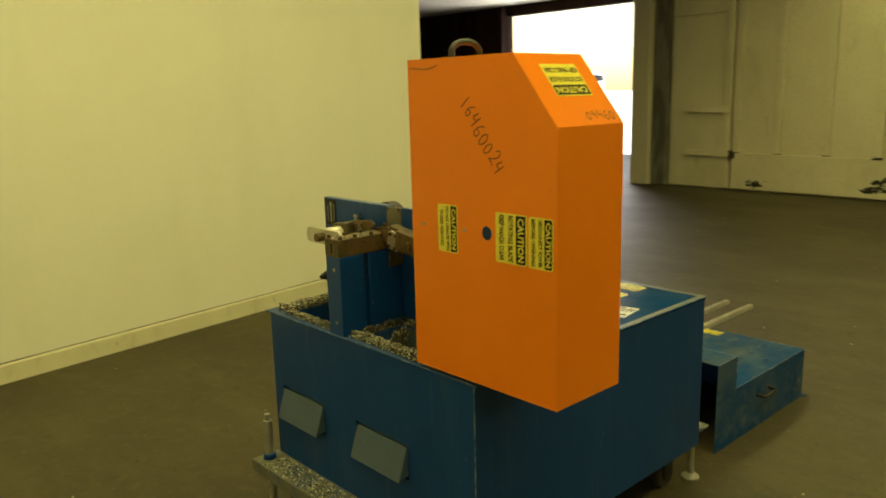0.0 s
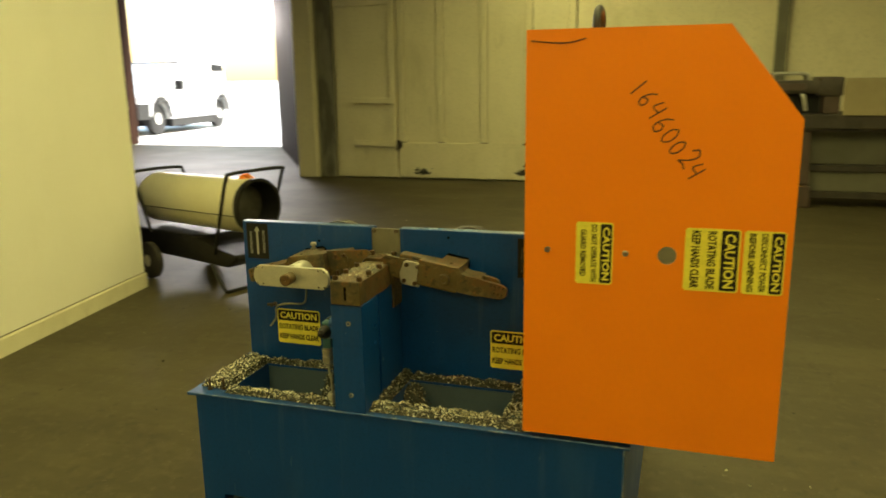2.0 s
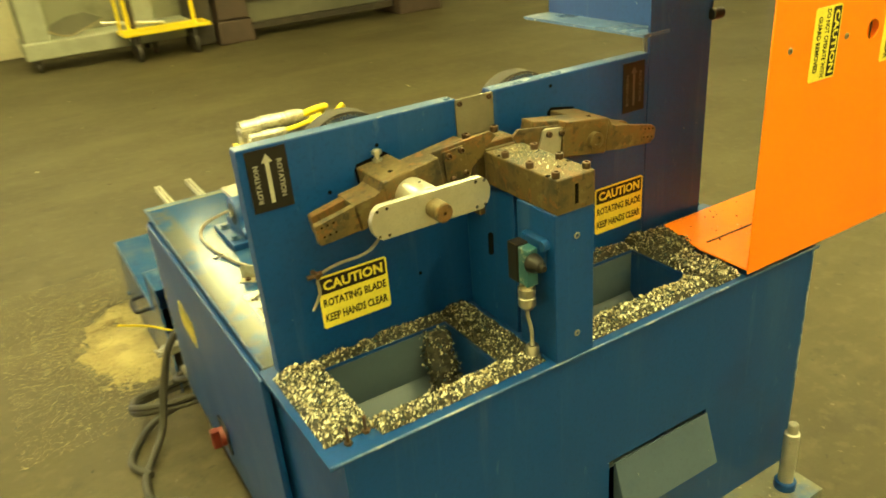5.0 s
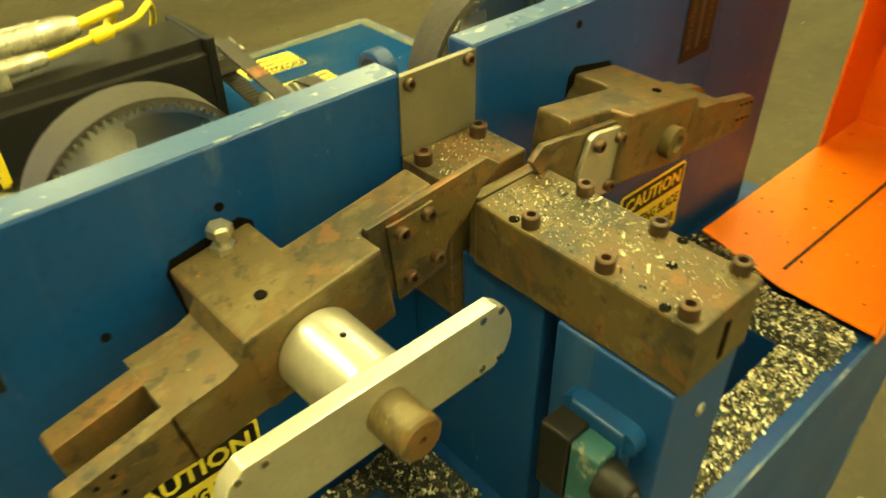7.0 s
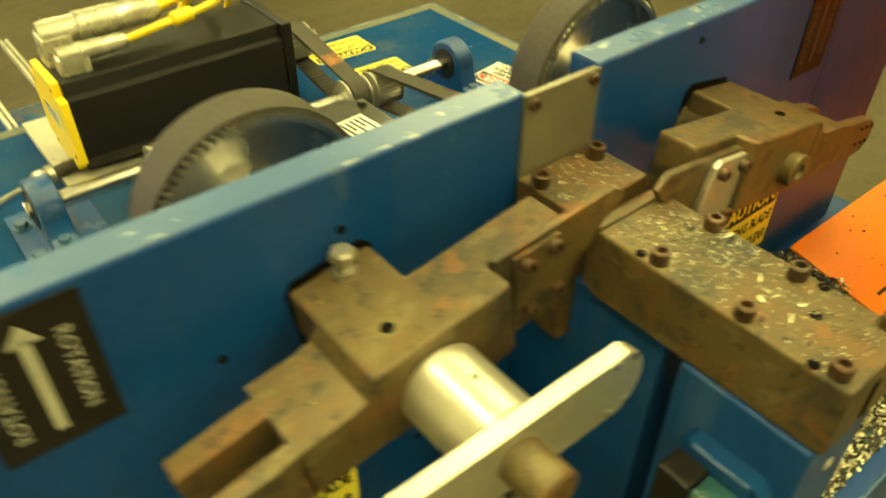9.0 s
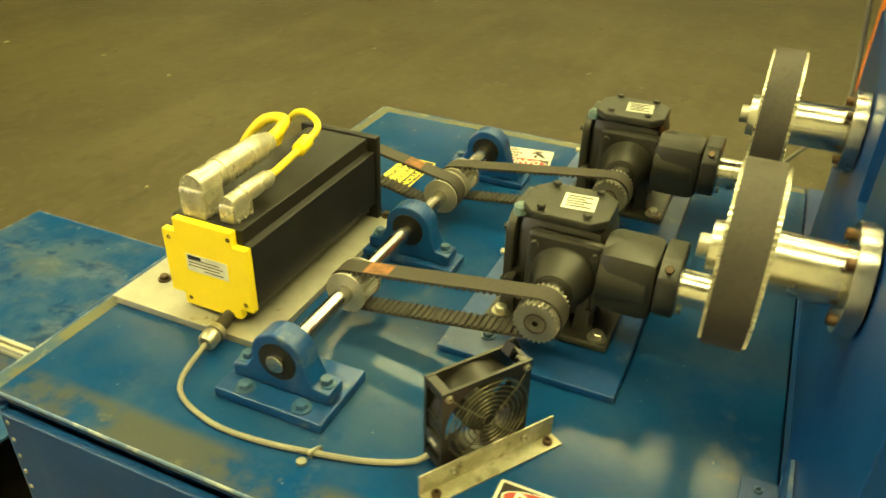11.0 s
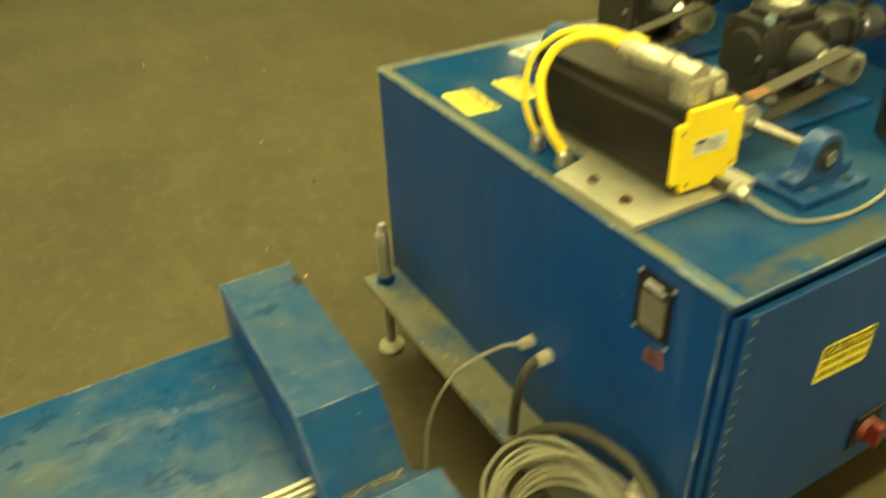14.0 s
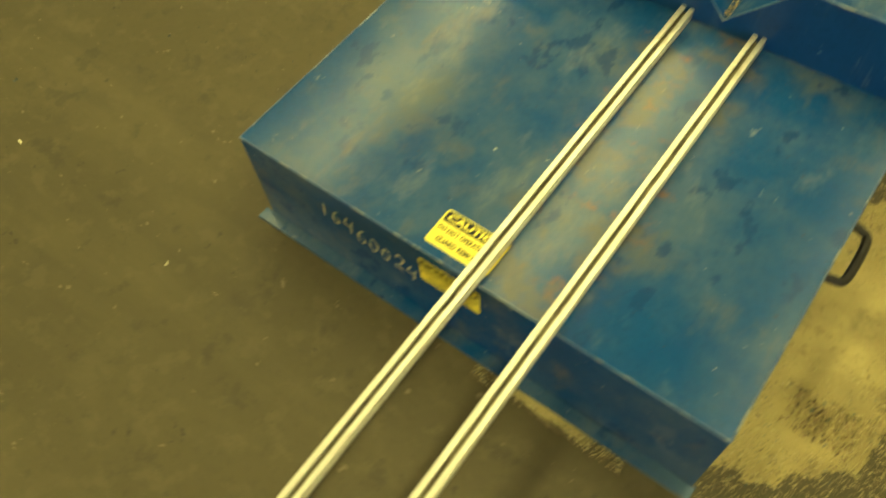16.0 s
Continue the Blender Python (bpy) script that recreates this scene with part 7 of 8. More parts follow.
# yellow platform cart
ycart = thing("platform_cart", (1.6, 7.95, 0.0), "yellow tubular platform cart with a railed end", "cart")
bm = nb()
box(bm, 1.115, 2.065, 7.80, 8.19, 0.285, 0.325, bevel=0.006)
part("platform", bm, YELLOW, ycart)
bm = nb()
box(bm, 1.115, 1.90, 7.796, 7.80, 0.325, 0.365)
part("platform_lip", bm, YELLOW, ycart, angle=0)
for x in (1.215, 1.93):
    bm = nb()
    tube(bm, ((x, 8.0, 0.325), (x, 8.0, 1.165)), 0.022, 10, smooth=False)
    part("rail_post", bm, YELLOW, ycart)
bm = nb()
tube(bm, ((1.13, 8.02, 0.325), (1.13, 8.02, 1.12)), 0.016, 8, smooth=False)
part("rail_post", bm, YELLOW, ycart)
for z in (1.165, 0.765):
    bm = nb()
    tube(bm, ((1.215, 8.0, z), (1.93, 8.0, z)), 0.022 if z > 1 else 0.014, 10, smooth=False)
    part("cross_rail", bm, YELLOW, ycart)
bm = nb()
box(bm, 1.25, 1.31, 8.06, 8.09, 0.33, 1.08, bevel=0.01)
part("dark_strap", bm, DARK_MACHINE, ycart)
for x in (1.25, 1.88):
    for y in (7.88, 8.10):
        bm = nb()
        cyl(bm, (x - 0.02, y, 0.10), (x + 0.02, y, 0.10), 0.099, 18, 0.008)
        box(bm, x - 0.03, x + 0.03, y - 0.03, y + 0.03, 0.19, 0.284)
        part("caster", bm, RUBBER, ycart)
# silver bar across both carts
bm = nb()
cyl(bm, (0.98, 8.18, 0.425), (1.62, 8.12, 0.352), 0.02, 12)
part("loose_bar", bm, ALU, ycart)

# old machine tool against the wall
tool = thing("machine_tool", (3.4, 8.4, 0.0), "grimy brown old machine tool with a long bed", "machine")
for x0, x1 in ((2.21, 2.60), (4.6, 5.2)):
    bm = nb()
    prism(bm, ((x0 + 0.01, 0.27), (x1 - 0.01, 0.27), (x1 - 0.04, 0.9), (x0 + 0.04, 0.9)), "y", 8.05, 8.75, bevel=0.015)
    prism(bm, ((x0 - 0.02, 0.0), (x1 + 0.02, 0.0), (x1, 0.26), (x0, 0.26)), "y", 8.02, 8.78, bevel=0.015)
    part("pedestal", bm, RED_BROWN, tool)
bm = nb()
box(bm, 1.96, 2.19, 8.15, 8.7, 0.02, 0.90, bevel=0.02)
part("end_cabinet", bm, DARK_MACHINE, tool)
bm = nb()
box(bm, 2.04, 5.3, 8.01, 8.8, 0.925, 1.10, bevel=0.015)
box(bm, 2.06, 5.3, 8.05, 8.75, 0.901, 0.925)
part("bed", bm, DARK_MACHINE, tool)
bm = nb()
box(bm, 1.98, 2.12, 8.06, 8.7, 1.101, 1.33, bevel=0.015)
part("headstock_leg", bm, RED_BROWN, tool)
bm = nb()
box(bm, 2.66, 2.84, 8.06, 8.7, 1.101, 1.33, bevel=0.015)
part("headstock_leg", bm, RED_BROWN, tool)
bm = nb()
box(bm, 1.90, 2.62, 8.02, 8.7, 1.331, 1.48, bevel=0.02)
box(bm, 2.60, 2.86, 8.03, 8.66, 1.30, 1.52, bevel=0.02)
head = part("headstock", bm, DARK_MACHINE, tool)
bm = nb()
box(bm, 2.16, 2.46, 8.012, 8.02, 1.37, 1.45, bevel=0.003)
part("cover_plate", bm, RED_BROWN, head)
# black panel puts the dark of the chuck hole into colour
bm = nb()
box(bm, 2.13, 2.65, 8.22, 8.26, 1.101, 1.33)
part("chuck_guard", bm, BLACK_METAL, tool, angle=0)
bm = nb()
lathe(bm, (2.28, 8.2, 1.24), (2.28, 0, 1.24), ((0, 0), (0, 0.07), (0.05, 0.07), (0.06, 0.03), (0.12, 0.03), (0.12, 0)), 20)
part("chuck", bm, DARK_MACHINE, tool)
bm = nb()
tube(bm, ((2.42, 8.10, 1.345), (2.44, 8.03, 1.30), (2.46, 8.02, 1.22), (2.475, 8.02, 1.14)), 0.025, 8, 4)
part("lever", bm, ALU_DULL, tool, "pale lever")
bm = nb()
box(bm, 2.86, 3.60, 7.975, 8.005, 1.085, 1.505, bevel=0.006)
part("splash_guard", bm, CARDBOARD, tool, "tan board splash guard")
bm = nb()
box(bm, 3.64, 4.10, 8.1, 8.66, 1.22, 1.44, bevel=0.02)
box(bm, 3.60, 4.6, 8.12, 8.6, 1.101, 1.22, bevel=0.02)
part("carriage", bm, RED_BROWN, tool)
bm = nb()
cyl(bm, (3.70, 8.2, 1.44), (3.70, 8.2, 1.53), 0.012, 10)
part("lubricator", bm, DARK_MACHINE, tool)
for y in (8.16, 8.44):
    bm = nb()
    tube(bm, ((2.10, y, 1.48), (2.13, y, 1.555), (2.30, y, 1.56), (2.47, y, 1.555), (2.50, y, 1.48)), 0.020, 10)
    part("lifting_bar", bm, ALU_DULL if y < 8.3 else DARK_MACHINE, tool)
for z in (0.10, 0.42):
    bm = nb()
    box(bm, 2.54, 4.64, 8.2, 8.7, z, z + 0.07)
    part("shelf", bm, DARK_MACHINE, tool, angle=0)
bm = nb()
box(bm, 2.60, 4.5, 8.25, 8.65, 0.171, 0.415, bevel=0.01)
part("tray", bm, MESH_GREY, tool)
bm = nb()
lathe(bm, (3.55, 8.0, 0.68), (3.55, 0, 0.68), ((-0.02, 0), (-0.02, 0.16), (0.02, 0.16), (0.03, 0.12), (0.03, 0)), 24)
part("wheel", bm, BLACK_METAL, tool)
bm = nb()
box(bm, 2.56, 4.6, 8.3, 8.34, 0.50, 0.90)
part("back_sheet", bm, MESH_GREY, tool, angle=0)

# pallets far across the floor
PALLET = material("pallet_wood", (0.24, 0.17, 0.10), 0.8, second=(0.16, 0.11, 0.065), scale=6, bump=0.3)


def pallet(x, y, turn):
    ob = thing("wooden_pallet", (x, y, 0.0), "worn wooden pallet on the concrete floor", "pallet", "pallets on the floor")
    m = Matrix.Translation((x, y, 0)) @ Matrix.Rotation(radians(turn), 4, "Z")
    for k in range(3):
        bm = nb()
        box(bm, -0.6, 0.6, -0.45 + 0.41 * k, -0.37 + 0.41 * k, 0.018, 0.11, m)
        part("bearer", bm, PALLET, ob, angle=0)
    for k in range(7):
        bm = nb()
        box(bm, -0.6 + 0.183 * k, -0.5 + 0.183 * k, -0.5, 0.5, 0.1105, 0.128, m)
        part("deck_board", bm, PALLET, ob, angle=0)
    for k in range(3):
        bm = nb()
        box(bm, -0.6 + 0.55 * k, -0.5 + 0.55 * k, -0.5, 0.5, 0.0, 0.0175, m)
        part("base_board", bm, PALLET, ob, angle=0)


pallet(11.2, 1.3, 35)
pallet(11.9, 3.0, 30)

# ---- kerosene heater by the partition ----
heater = thing("torpedo_heater", (-2.6, 3.4, 0.0), "cream torpedo heater on a black wheeled frame", "heater")
heater.location = (-2.471, 3.198, 0.0)
heater.scale = (0.97, 0.97, 0.985)
H0, H1 = V((-3.3194, 3.8477, 0.632)), V((-1.985, 3.362, 0.660))
hd = (H1 - H0).normalized()
Lh = (H1 - H0).length
bm = nb()
lathe(bm, H0, H1, ((0, 0.11), (0.02, 0.18), (0.10, 0.21), (Lh - 0.02, 0.213), (Lh - 0.02, 0.20), (0.03, 0.16)), 40)
part("barrel", bm, HEATER_WHITE, heater, "cream enamel barrel")
bm = nb()
up = V((0, 0, 1)) - hd * hd.z
for s_ in (-1, 1):
    c = (H0 + H1) / 2 + V((-hd.y, hd.x, 0)).normalized() * 0.2085 * s_ - up * 0.050
    box(bm, -Lh / 2 + 0.12, Lh / 2 - 0.03, -0.008, 0.008, -0.003, 0.003, Matrix.Translation(c) @ hd.to_track_quat("X", "Z").to_matrix().to_4x4())
part("seam", bm, MESH_GREY, heater, "folded seam between the barrel halves", angle=0)
bm = nb()
lathe(bm, H1 - hd * 0.035, H1, ((0, 0.214), (0.05, 0.216), (0.05, 0.196), (-0.12, 0.178), (-0.12, 0.160)), 40)
part("outlet_ring", bm, BLACK_METAL, heater, "black outlet ring")
# cone inside the mouth gets the darker mesh colour
bm = nb()
lathe(bm, H1 - hd * 0.17, H1, ((0, 0), (0, 0.178), (0.01, 0.155), (0.03, 0.0)), 32)
part("burner_cone", bm, DARK_MESH, heater, "dull burner cone")
side = V((-hd.y, hd.x, 0)).normalized()


def hp(a, b, z):
    """A place a along the heater and b across it, at height z."""
    p = H1 + V((hd.x, hd.y, 0)).normalized() * (a - 1.35) + side * b
    return (p.x, p.y, z)


bm = nb()
prof = ((0.02, 0.20), (1.22, 0.20), (1.34, 0.27), (1.34, 0.31), (0.95, 0.355), (0.85, 0.40), (0.02, 0.40))
lo = [bm.verts.new(hp(a, -0.23, z)) for a, z in prof]
hi = [bm.verts.new(hp(a, 0.23, z)) for a, z in prof]
bm.faces.new(lo)
bm.faces.new(list(reversed(hi)))
for i in range(len(prof)):
    k = (i + 1) % len(prof)
    bm.faces.new((lo[i], lo[k], hi[k], hi[i]))
bmesh.ops.bevel(bm, geom=bm.edges[:], offset=0.02, segments=2, affect="EDGES", profile=0.5)
part("fuel_tank", bm, BLACK_METAL, heater, "black fuel tank")
for b in (-0.30, 0.30):
    bm = nb()
    c = V(hp(0.27, b, 0.155))
    sd = side * 0.035
    lathe(bm, c - sd, c + sd, ((0, 0.05), (0, 0.12), (0.012, 0.150), (0.035, 0.154), (0.058, 0.150), (0.07, 0.12), (0.07, 0.05)), 32)
    tyre = part("wheel", bm, RUBBER, heater, "black rubber tyre")
    bm = nb()
    cyl(bm, c - sd * 0.8, c + sd * 0.8, 0.088, 24)
    part("rim", bm, HEATER_WHITE, tyre)
bm = nb()
tube(bm, (hp(1.10, -0.25, 0.30), hp(1.22, -0.265, 0.60), hp(1.33, -0.270, 0.89), hp(1.36, -0.240, 0.935), hp(1.37, 0.0, 0.942), hp(1.36, 0.240, 0.935), hp(1.33, 0.270, 0.89), hp(1.22, 0.265, 0.60), hp(1.10, 0.25, 0.30)), 0.014, 10, 6)
part("handle_frame", bm, BLACK_METAL, heater, "black tubular handle")
bm = nb()
tube(bm, (hp(0.22, -0.24, 0.38), hp(0.13, -0.245, 0.60), hp(0.03, -0.245, 0.82), hp(0.0, -0.2, 0.865), hp(0.0, 0.2, 0.865), hp(0.03, 0.245, 0.82), hp(0.13, 0.245, 0.60), hp(0.22, 0.24, 0.38)), 0.014, 10, 6)
part("handle_frame", bm, BLACK_METAL, heater)
bm = nb()
tube(bm, (hp(1.00, -0.22, 0.22), hp(1.10, -0.235, 0.10), hp(1.18, -0.235, 0.018), hp(1.21, -0.20, 0.014), hp(1.21, 0.20, 0.014), hp(1.18, 0.235, 0.018), hp(1.10, 0.235, 0.10), hp(1.00, 0.22, 0.22)), 0.014, 10, 6)
part("stand", bm, BLACK_METAL, heater)
bm = nb()
prism(bm, ((-0.03, 0), (0.05, 0.0), (0.06, 0.02), (0.0, 0.05), (-0.03, 0.03)), "y", -0.04, 0.04, Matrix.Translation(H1 - hd * 0.14 + V((0, 0, 0.195))))
part("orange_tag", bm, ORANGE, heater, "crumpled orange tag")

# ---- dock doorway and yard ----
bm = nb()
box(bm, JAMB - 0.2, JAMB, 14.2, 14.39, 0, 3.8)
part("door_jamb", bm, DARK_WOOD, label="dark door jamb beside the bright doorway", category="door jamb", kind="structure", angle=0)
bm = nb()
for k in range(7):
    box(bm, -22 + 1.3 * k, -21.86 + 1.3 * k, 14.36, 14.399, 0.0, 3.8)
part("trim", bm, DARK_WOOD, label="dark vertical battens on the boarded wall", category="trim", kind="structure", angle=0)
truck = thing("pickup_truck", (-16.09, 20.24, -0.03), "white pickup truck parked in bright sun outside", "truck")
truck.location = (-15.17, 19.31, -0.03)
truck.scale = (1.06, 1.03, 1.17)
truck.rotation_euler = (0, 0, radians(4.7))
TRUCK_PAINT = material("white_truck_paint", (0.80, 0.79, 0.77), 0.3, 0.2, scale=3, bump=0.0, coat=0.5)
GLASS_DARK = material("dark_car_glass", (0.008, 0.009, 0.010), 0.4, specular=0.1, scale=3, bump=0.0)
# front panes are coloured pale to stand for reflected sky
GLASS_SKY_PAINT = material("glass_painted_sky_reflection", (0.75, 0.78, 0.80), 0.05, 0.6, scale=3, bump=0.0)
# the truck points towards -y; its side profile lies in y and z
DY, DX = 1.04, -1.69
body_p = ((16.55, 0.45), (16.50, 0.62), (16.52, 0.95), (16.75, 1.05), (17.95, 1.12), (18.65, 1.72), (19.0, 1.83), (21.0, 1.86), (21.38, 1.78), (21.46, 1.18), (22.6, 1.18), (22.65, 0.55), (22.5, 0.45), (21.65, 0.45), (21.6, 0.75), (21.35, 0.93), (20.95, 0.93), (20.70, 0.75), (20.65, 0.36), (18.1, 0.36), (18.05, 0.75), (17.8, 0.93), (17.4, 0.93), (17.15, 0.75), (17.1, 0.45))
bm = nb()
prism(bm, [(a + DY, b) for a, b in body_p], "x", -15.05 + DX, -13.25 + DX, bevel=0.03)
tb = part("body", bm, TRUCK_PAINT, truck)
for pts, pane in ((((18.15, 1.16), (18.72, 1.66), (19.25, 1.70), (19.25, 1.18)), GLASS_SKY_PAINT), (((19.33, 1.18), (19.33, 1.72), (20.40, 1.72), (20.42, 1.20)), GLASS_SKY_PAINT), (((20.52, 1.58), (20.52, 1.77), (21.28, 1.75), (21.31, 1.58)), GLASS_DARK)):
    bm = nb()
    prism(bm, [(a + DY, b) for a, b in pts], "x", -13.248 + DX, -13.235 + DX)
    part("side_window", bm, pane, tb, angle=0)
# black band round each wheel arch on the near side
for yw in (17.6, 21.15):
    bm = nb()
    arch = [(yw + DY + 0.50 * math.cos(radians(a)), 0.40 + 0.53 * math.sin(radians(a))) for a in range(0, 181, 15)]
    arch += [(yw + DY + 0.40 * math.cos(radians(a)), 0.40 + 0.43 * math.sin(radians(a))) for a in range(180, -1, -15)]
    prism(bm, arch, "x", -13.26 + DX, -13.225 + DX)
    part("wheel_arch", bm, BLACK_METAL, tb, "black band round the wheel arch", angle=0)
bm = nb()
prism(bm, [(a + DY, b) for a, b in ((16.98, 0.40), (16.42, 0.40), (16.40, 0.70), (16.50, 0.78), (16.98, 0.78))], "x", -15.07 + DX, -13.23 + DX)
part("bumper", bm, BLACK_METAL, truck, angle=0)
# added black box: shade under the truck put into colour, hiding far wheels
bm = nb()
box(bm, -15.0 + DX, -13.3 + DX, 18.15 + DY, 20.6 + DY, 0.16, 0.355)
part("underbody", bm, BLACK_METAL, truck, "black box for the shade under the body", angle=0)
bm = nb()
box(bm, -15.0 + DX, -13.3 + DX, 18.70 + DY, 18.76 + DY, 1.78, 1.815)
part("roof_trim", bm, BLACK_METAL, tb, "dark trim above the windscreen", angle=0)
bm = nb()
box(bm, -13.25 + DX, -13.00 + DX, 18.30 + DY, 18.48 + DY, 1.10, 1.34, bevel=0.03)
part("mirror", bm, BLACK_METAL, truck)
for y in (17.6 + DY, 21.15 + DY):
    for x in (-13.50 + DX, -14.8 + DX):
        bm = nb()
        lathe(bm, (x - 0.12, y, 0.39), (x + 9, y, 0.39), ((0, 0.15), (0, 0.32), (0.03, 0.405), (0.21, 0.405), (0.24, 0.32), (0.24, 0.15)), 32)
        t = part("wheel", bm, BLACK_METAL, truck)
        bm = nb()
        lathe(bm, (x - 0.10, y, 0.36), (x + 9, y, 0.36), ((0, 0), (0, 0.22), (0.20, 0.23), (0.20, 0.18), (0.17, 0.10), (0.17, 0)), 24)
        part("rim", bm, WHITE_METAL, t)

# ---- chips, dust and debris ----
def chip_material(name, low, mid, high, dark_share):
    m = bpy.data.materials.new(name)
    m.use_nodes = True
    nt = m.node_tree
    g = nt.nodes.new("ShaderNodeNewGeometry")
    r = nt.nodes.new("ShaderNodeValToRGB")
    r.color_ramp.interpolation = "CONSTANT"
    e = r.color_ramp.elements
    e[0].position, e[0].color = 0.0, (*low, 1)
    e[1].position, e[1].color = dark_share, (*mid, 1)
    for pos, c in ((dark_share + (1 - dark_share) * 0.30, tuple(0.6 * a + 0.4 * b for a, b in zip(mid, high))), (dark_share + (1 - dark_share) * 0.6, high), (0.97, (0.02, 0.07, 0.09))):
        k = e.new(pos)
        k.color = (*c, 1)
    nt.links.new(g.outputs["Random Per Island"], r.inputs[0])
    b = nt.nodes["Principled BSDF"]
    nt.links.new(r.outputs[0], b.inputs["Base Color"])
    b.inputs["Roughness"].default_value, b.inputs["Metallic"].default_value = 0.45, 0.15
    return m


CHIP_PALE = chip_material("pale_chips", (0.022, 0.026, 0.020), (0.30, 0.25, 0.13), (0.84, 0.80, 0.62), 0.36)
CHIP_DARK = chip_material("dark_chips", (0.014, 0.020, 0.018), (0.10, 0.092, 0.052), (0.60, 0.55, 0.38), 0.52)
CHIP_MIX = chip_material("mixed_chips", (0.012, 0.06, 0.06), (0.22, 0.17, 0.08), (0.72, 0.66, 0.48), 0.38)
HEAP_BASE = material("packed_chips", (0.050, 0.046, 0.030), 0.8, second=(0.022, 0.024, 0.019), scale=90, amount=0.9, fine=300, bump=0.6)


def chips(name, areas, count, mats, seed, size=0.0052, label="", slim=1.0, category="metal chips"):
    """Curled flakes over rectangles (x0, x1, y0, y1, z, height), on a low heap."""
    rnd = random.Random(seed)
    verts, faces = [], []
    total = sum((a[1] - a[0]) * (a[3] - a[2]) for a in areas)
    for x0, x1, y0, y1, z, hgt in areas:
        k = int(count * (x1 - x0) * (y1 - y0) / total)
        for _ in range(k):
            fx, fy = rnd.random(), rnd.random()
            x, y = x0 + (x1 - x0) * fx, y0 + (y1 - y0) * fy
            crown = min(1.0, 5 * min(fx, 1 - fx) * max((x1 - x0) / 0.05, 1), 5 * min(fy, 1 - fy) * max((y1 - y0) / 0.05, 1))
            n = noise.noise(V((x * 40, y * 40, seed)))
            zz = z + hgt * max(0.12, crown * (0.75 + 0.5 * n)) * (0.85 + 0.3 * rnd.random())
            s = size * rnd.uniform(0.6, 1.5)
            w = s * rnd.uniform(0.35, 0.8) * slim
            curl = rnd.uniform(0.6, 2.6)
            rot = Euler((rnd.uniform(-0.9, 0.9), rnd.uniform(-0.9, 0.9), rnd.uniform(0, 6.28))).to_matrix()
            base = len(verts)
            for i in range(4):
                t = (i / 3 - 0.5) * curl
                rad = s / curl
                px, pz = rad * math.sin(t), rad * (1 - math.cos(t))
                for sd in (-0.5, 0.5):
                    v = rot @ V((px, sd * w, pz))
                    verts.append((x + v.x, y + v.y, zz + v.z))
            faces += [(base + 2 * i, base + 2 * i + 1, base + 2 * i + 3, base + 2 * i + 2) for i in range(3)]
    me = bpy.data.meshes.new(name)
    me.from_pydata(verts, [], faces)
    me.materials.append(mats)
    ob = tagged(new(name, me), label, category, kind="stuff")
    return ob


def heap(name, areas, seed, mat, label, category="metal chips"):
    """The packed lower layer of the chips, one lumpy sheet a rectangle."""
    bm = nb()
    for x0, x1, y0, y1, z, hgt in areas:
        nx, ny = max(int((x1 - x0) / 0.008), 3), max(int((y1 - y0) / 0.008), 3)
        g = [[None] * (ny + 1) for _ in range(nx + 1)]
        for i in range(nx + 1):
            for j in range(ny + 1):
                fx, fy = i / nx, j / ny
                x, y = x0 + (x1 - x0) * fx, y0 + (y1 - y0) * fy
                edge = i in (0, nx) or j in (0, ny)
                crown = min(1.0, 5 * min(fx, 1 - fx) * max((x1 - x0) / 0.05, 1), 5 * min(fy, 1 - fy) * max((y1 - y0) / 0.05, 1))
                n = noise.noise(V((x * 40, y * 40, seed)))
                h = 0.0004 if edge else max(0.0008, hgt * crown * (0.72 + 0.5 * n))
                g[i][j] = bm.verts.new((x, y, z + h))
        for i in range(nx):
            for j in range(ny):
                bm.faces.new((g[i][j], g[i + 1][j], g[i + 1][j + 1], g[i][j + 1]))
    return part(name, bm, mat, label=label, category=category, kind="stuff")


PALE_AREAS = ((-0.015, 0.068, -0.225, -0.004, DECK, 0.020), (0.068, 0.380, -0.248, -0.207, DECK, 0.014), (0.470, 0.785, -0.250, -0.197, DECK, 0.018), (0.787, 0.862, -0.255, -0.120, DECK, 0.020))
DARK_AREAS = ((0.068, 0.320, -0.029, -0.002, DECK, 0.016), (0.317, 0.384, -0.207, -0.002, DECK, 0.018), (0.468, 0.500, -0.197, -0.002, DECK, 0.022), (0.500, 0.787, -0.034, -0.002, DECK, 0.018), (0.787, 0.892, -0.120, -0.002, DECK, 0.024))
heap("packed_metal_chips", PALE_AREAS + DARK_AREAS, 5, HEAP_BASE, "packed brown metal chips on the tub edges")
chips("pale_metal_chips", PALE_AREAS, 8000, CHIP_PALE, 5, 0.0047, label="curled pale brass and steel chips heaped on the tub")
chips("dark_metal_chips", DARK_AREAS, 8000, CHIP_DARK, 5, 0.0043, label="dark oily metal chips heaped beside the hoppers")
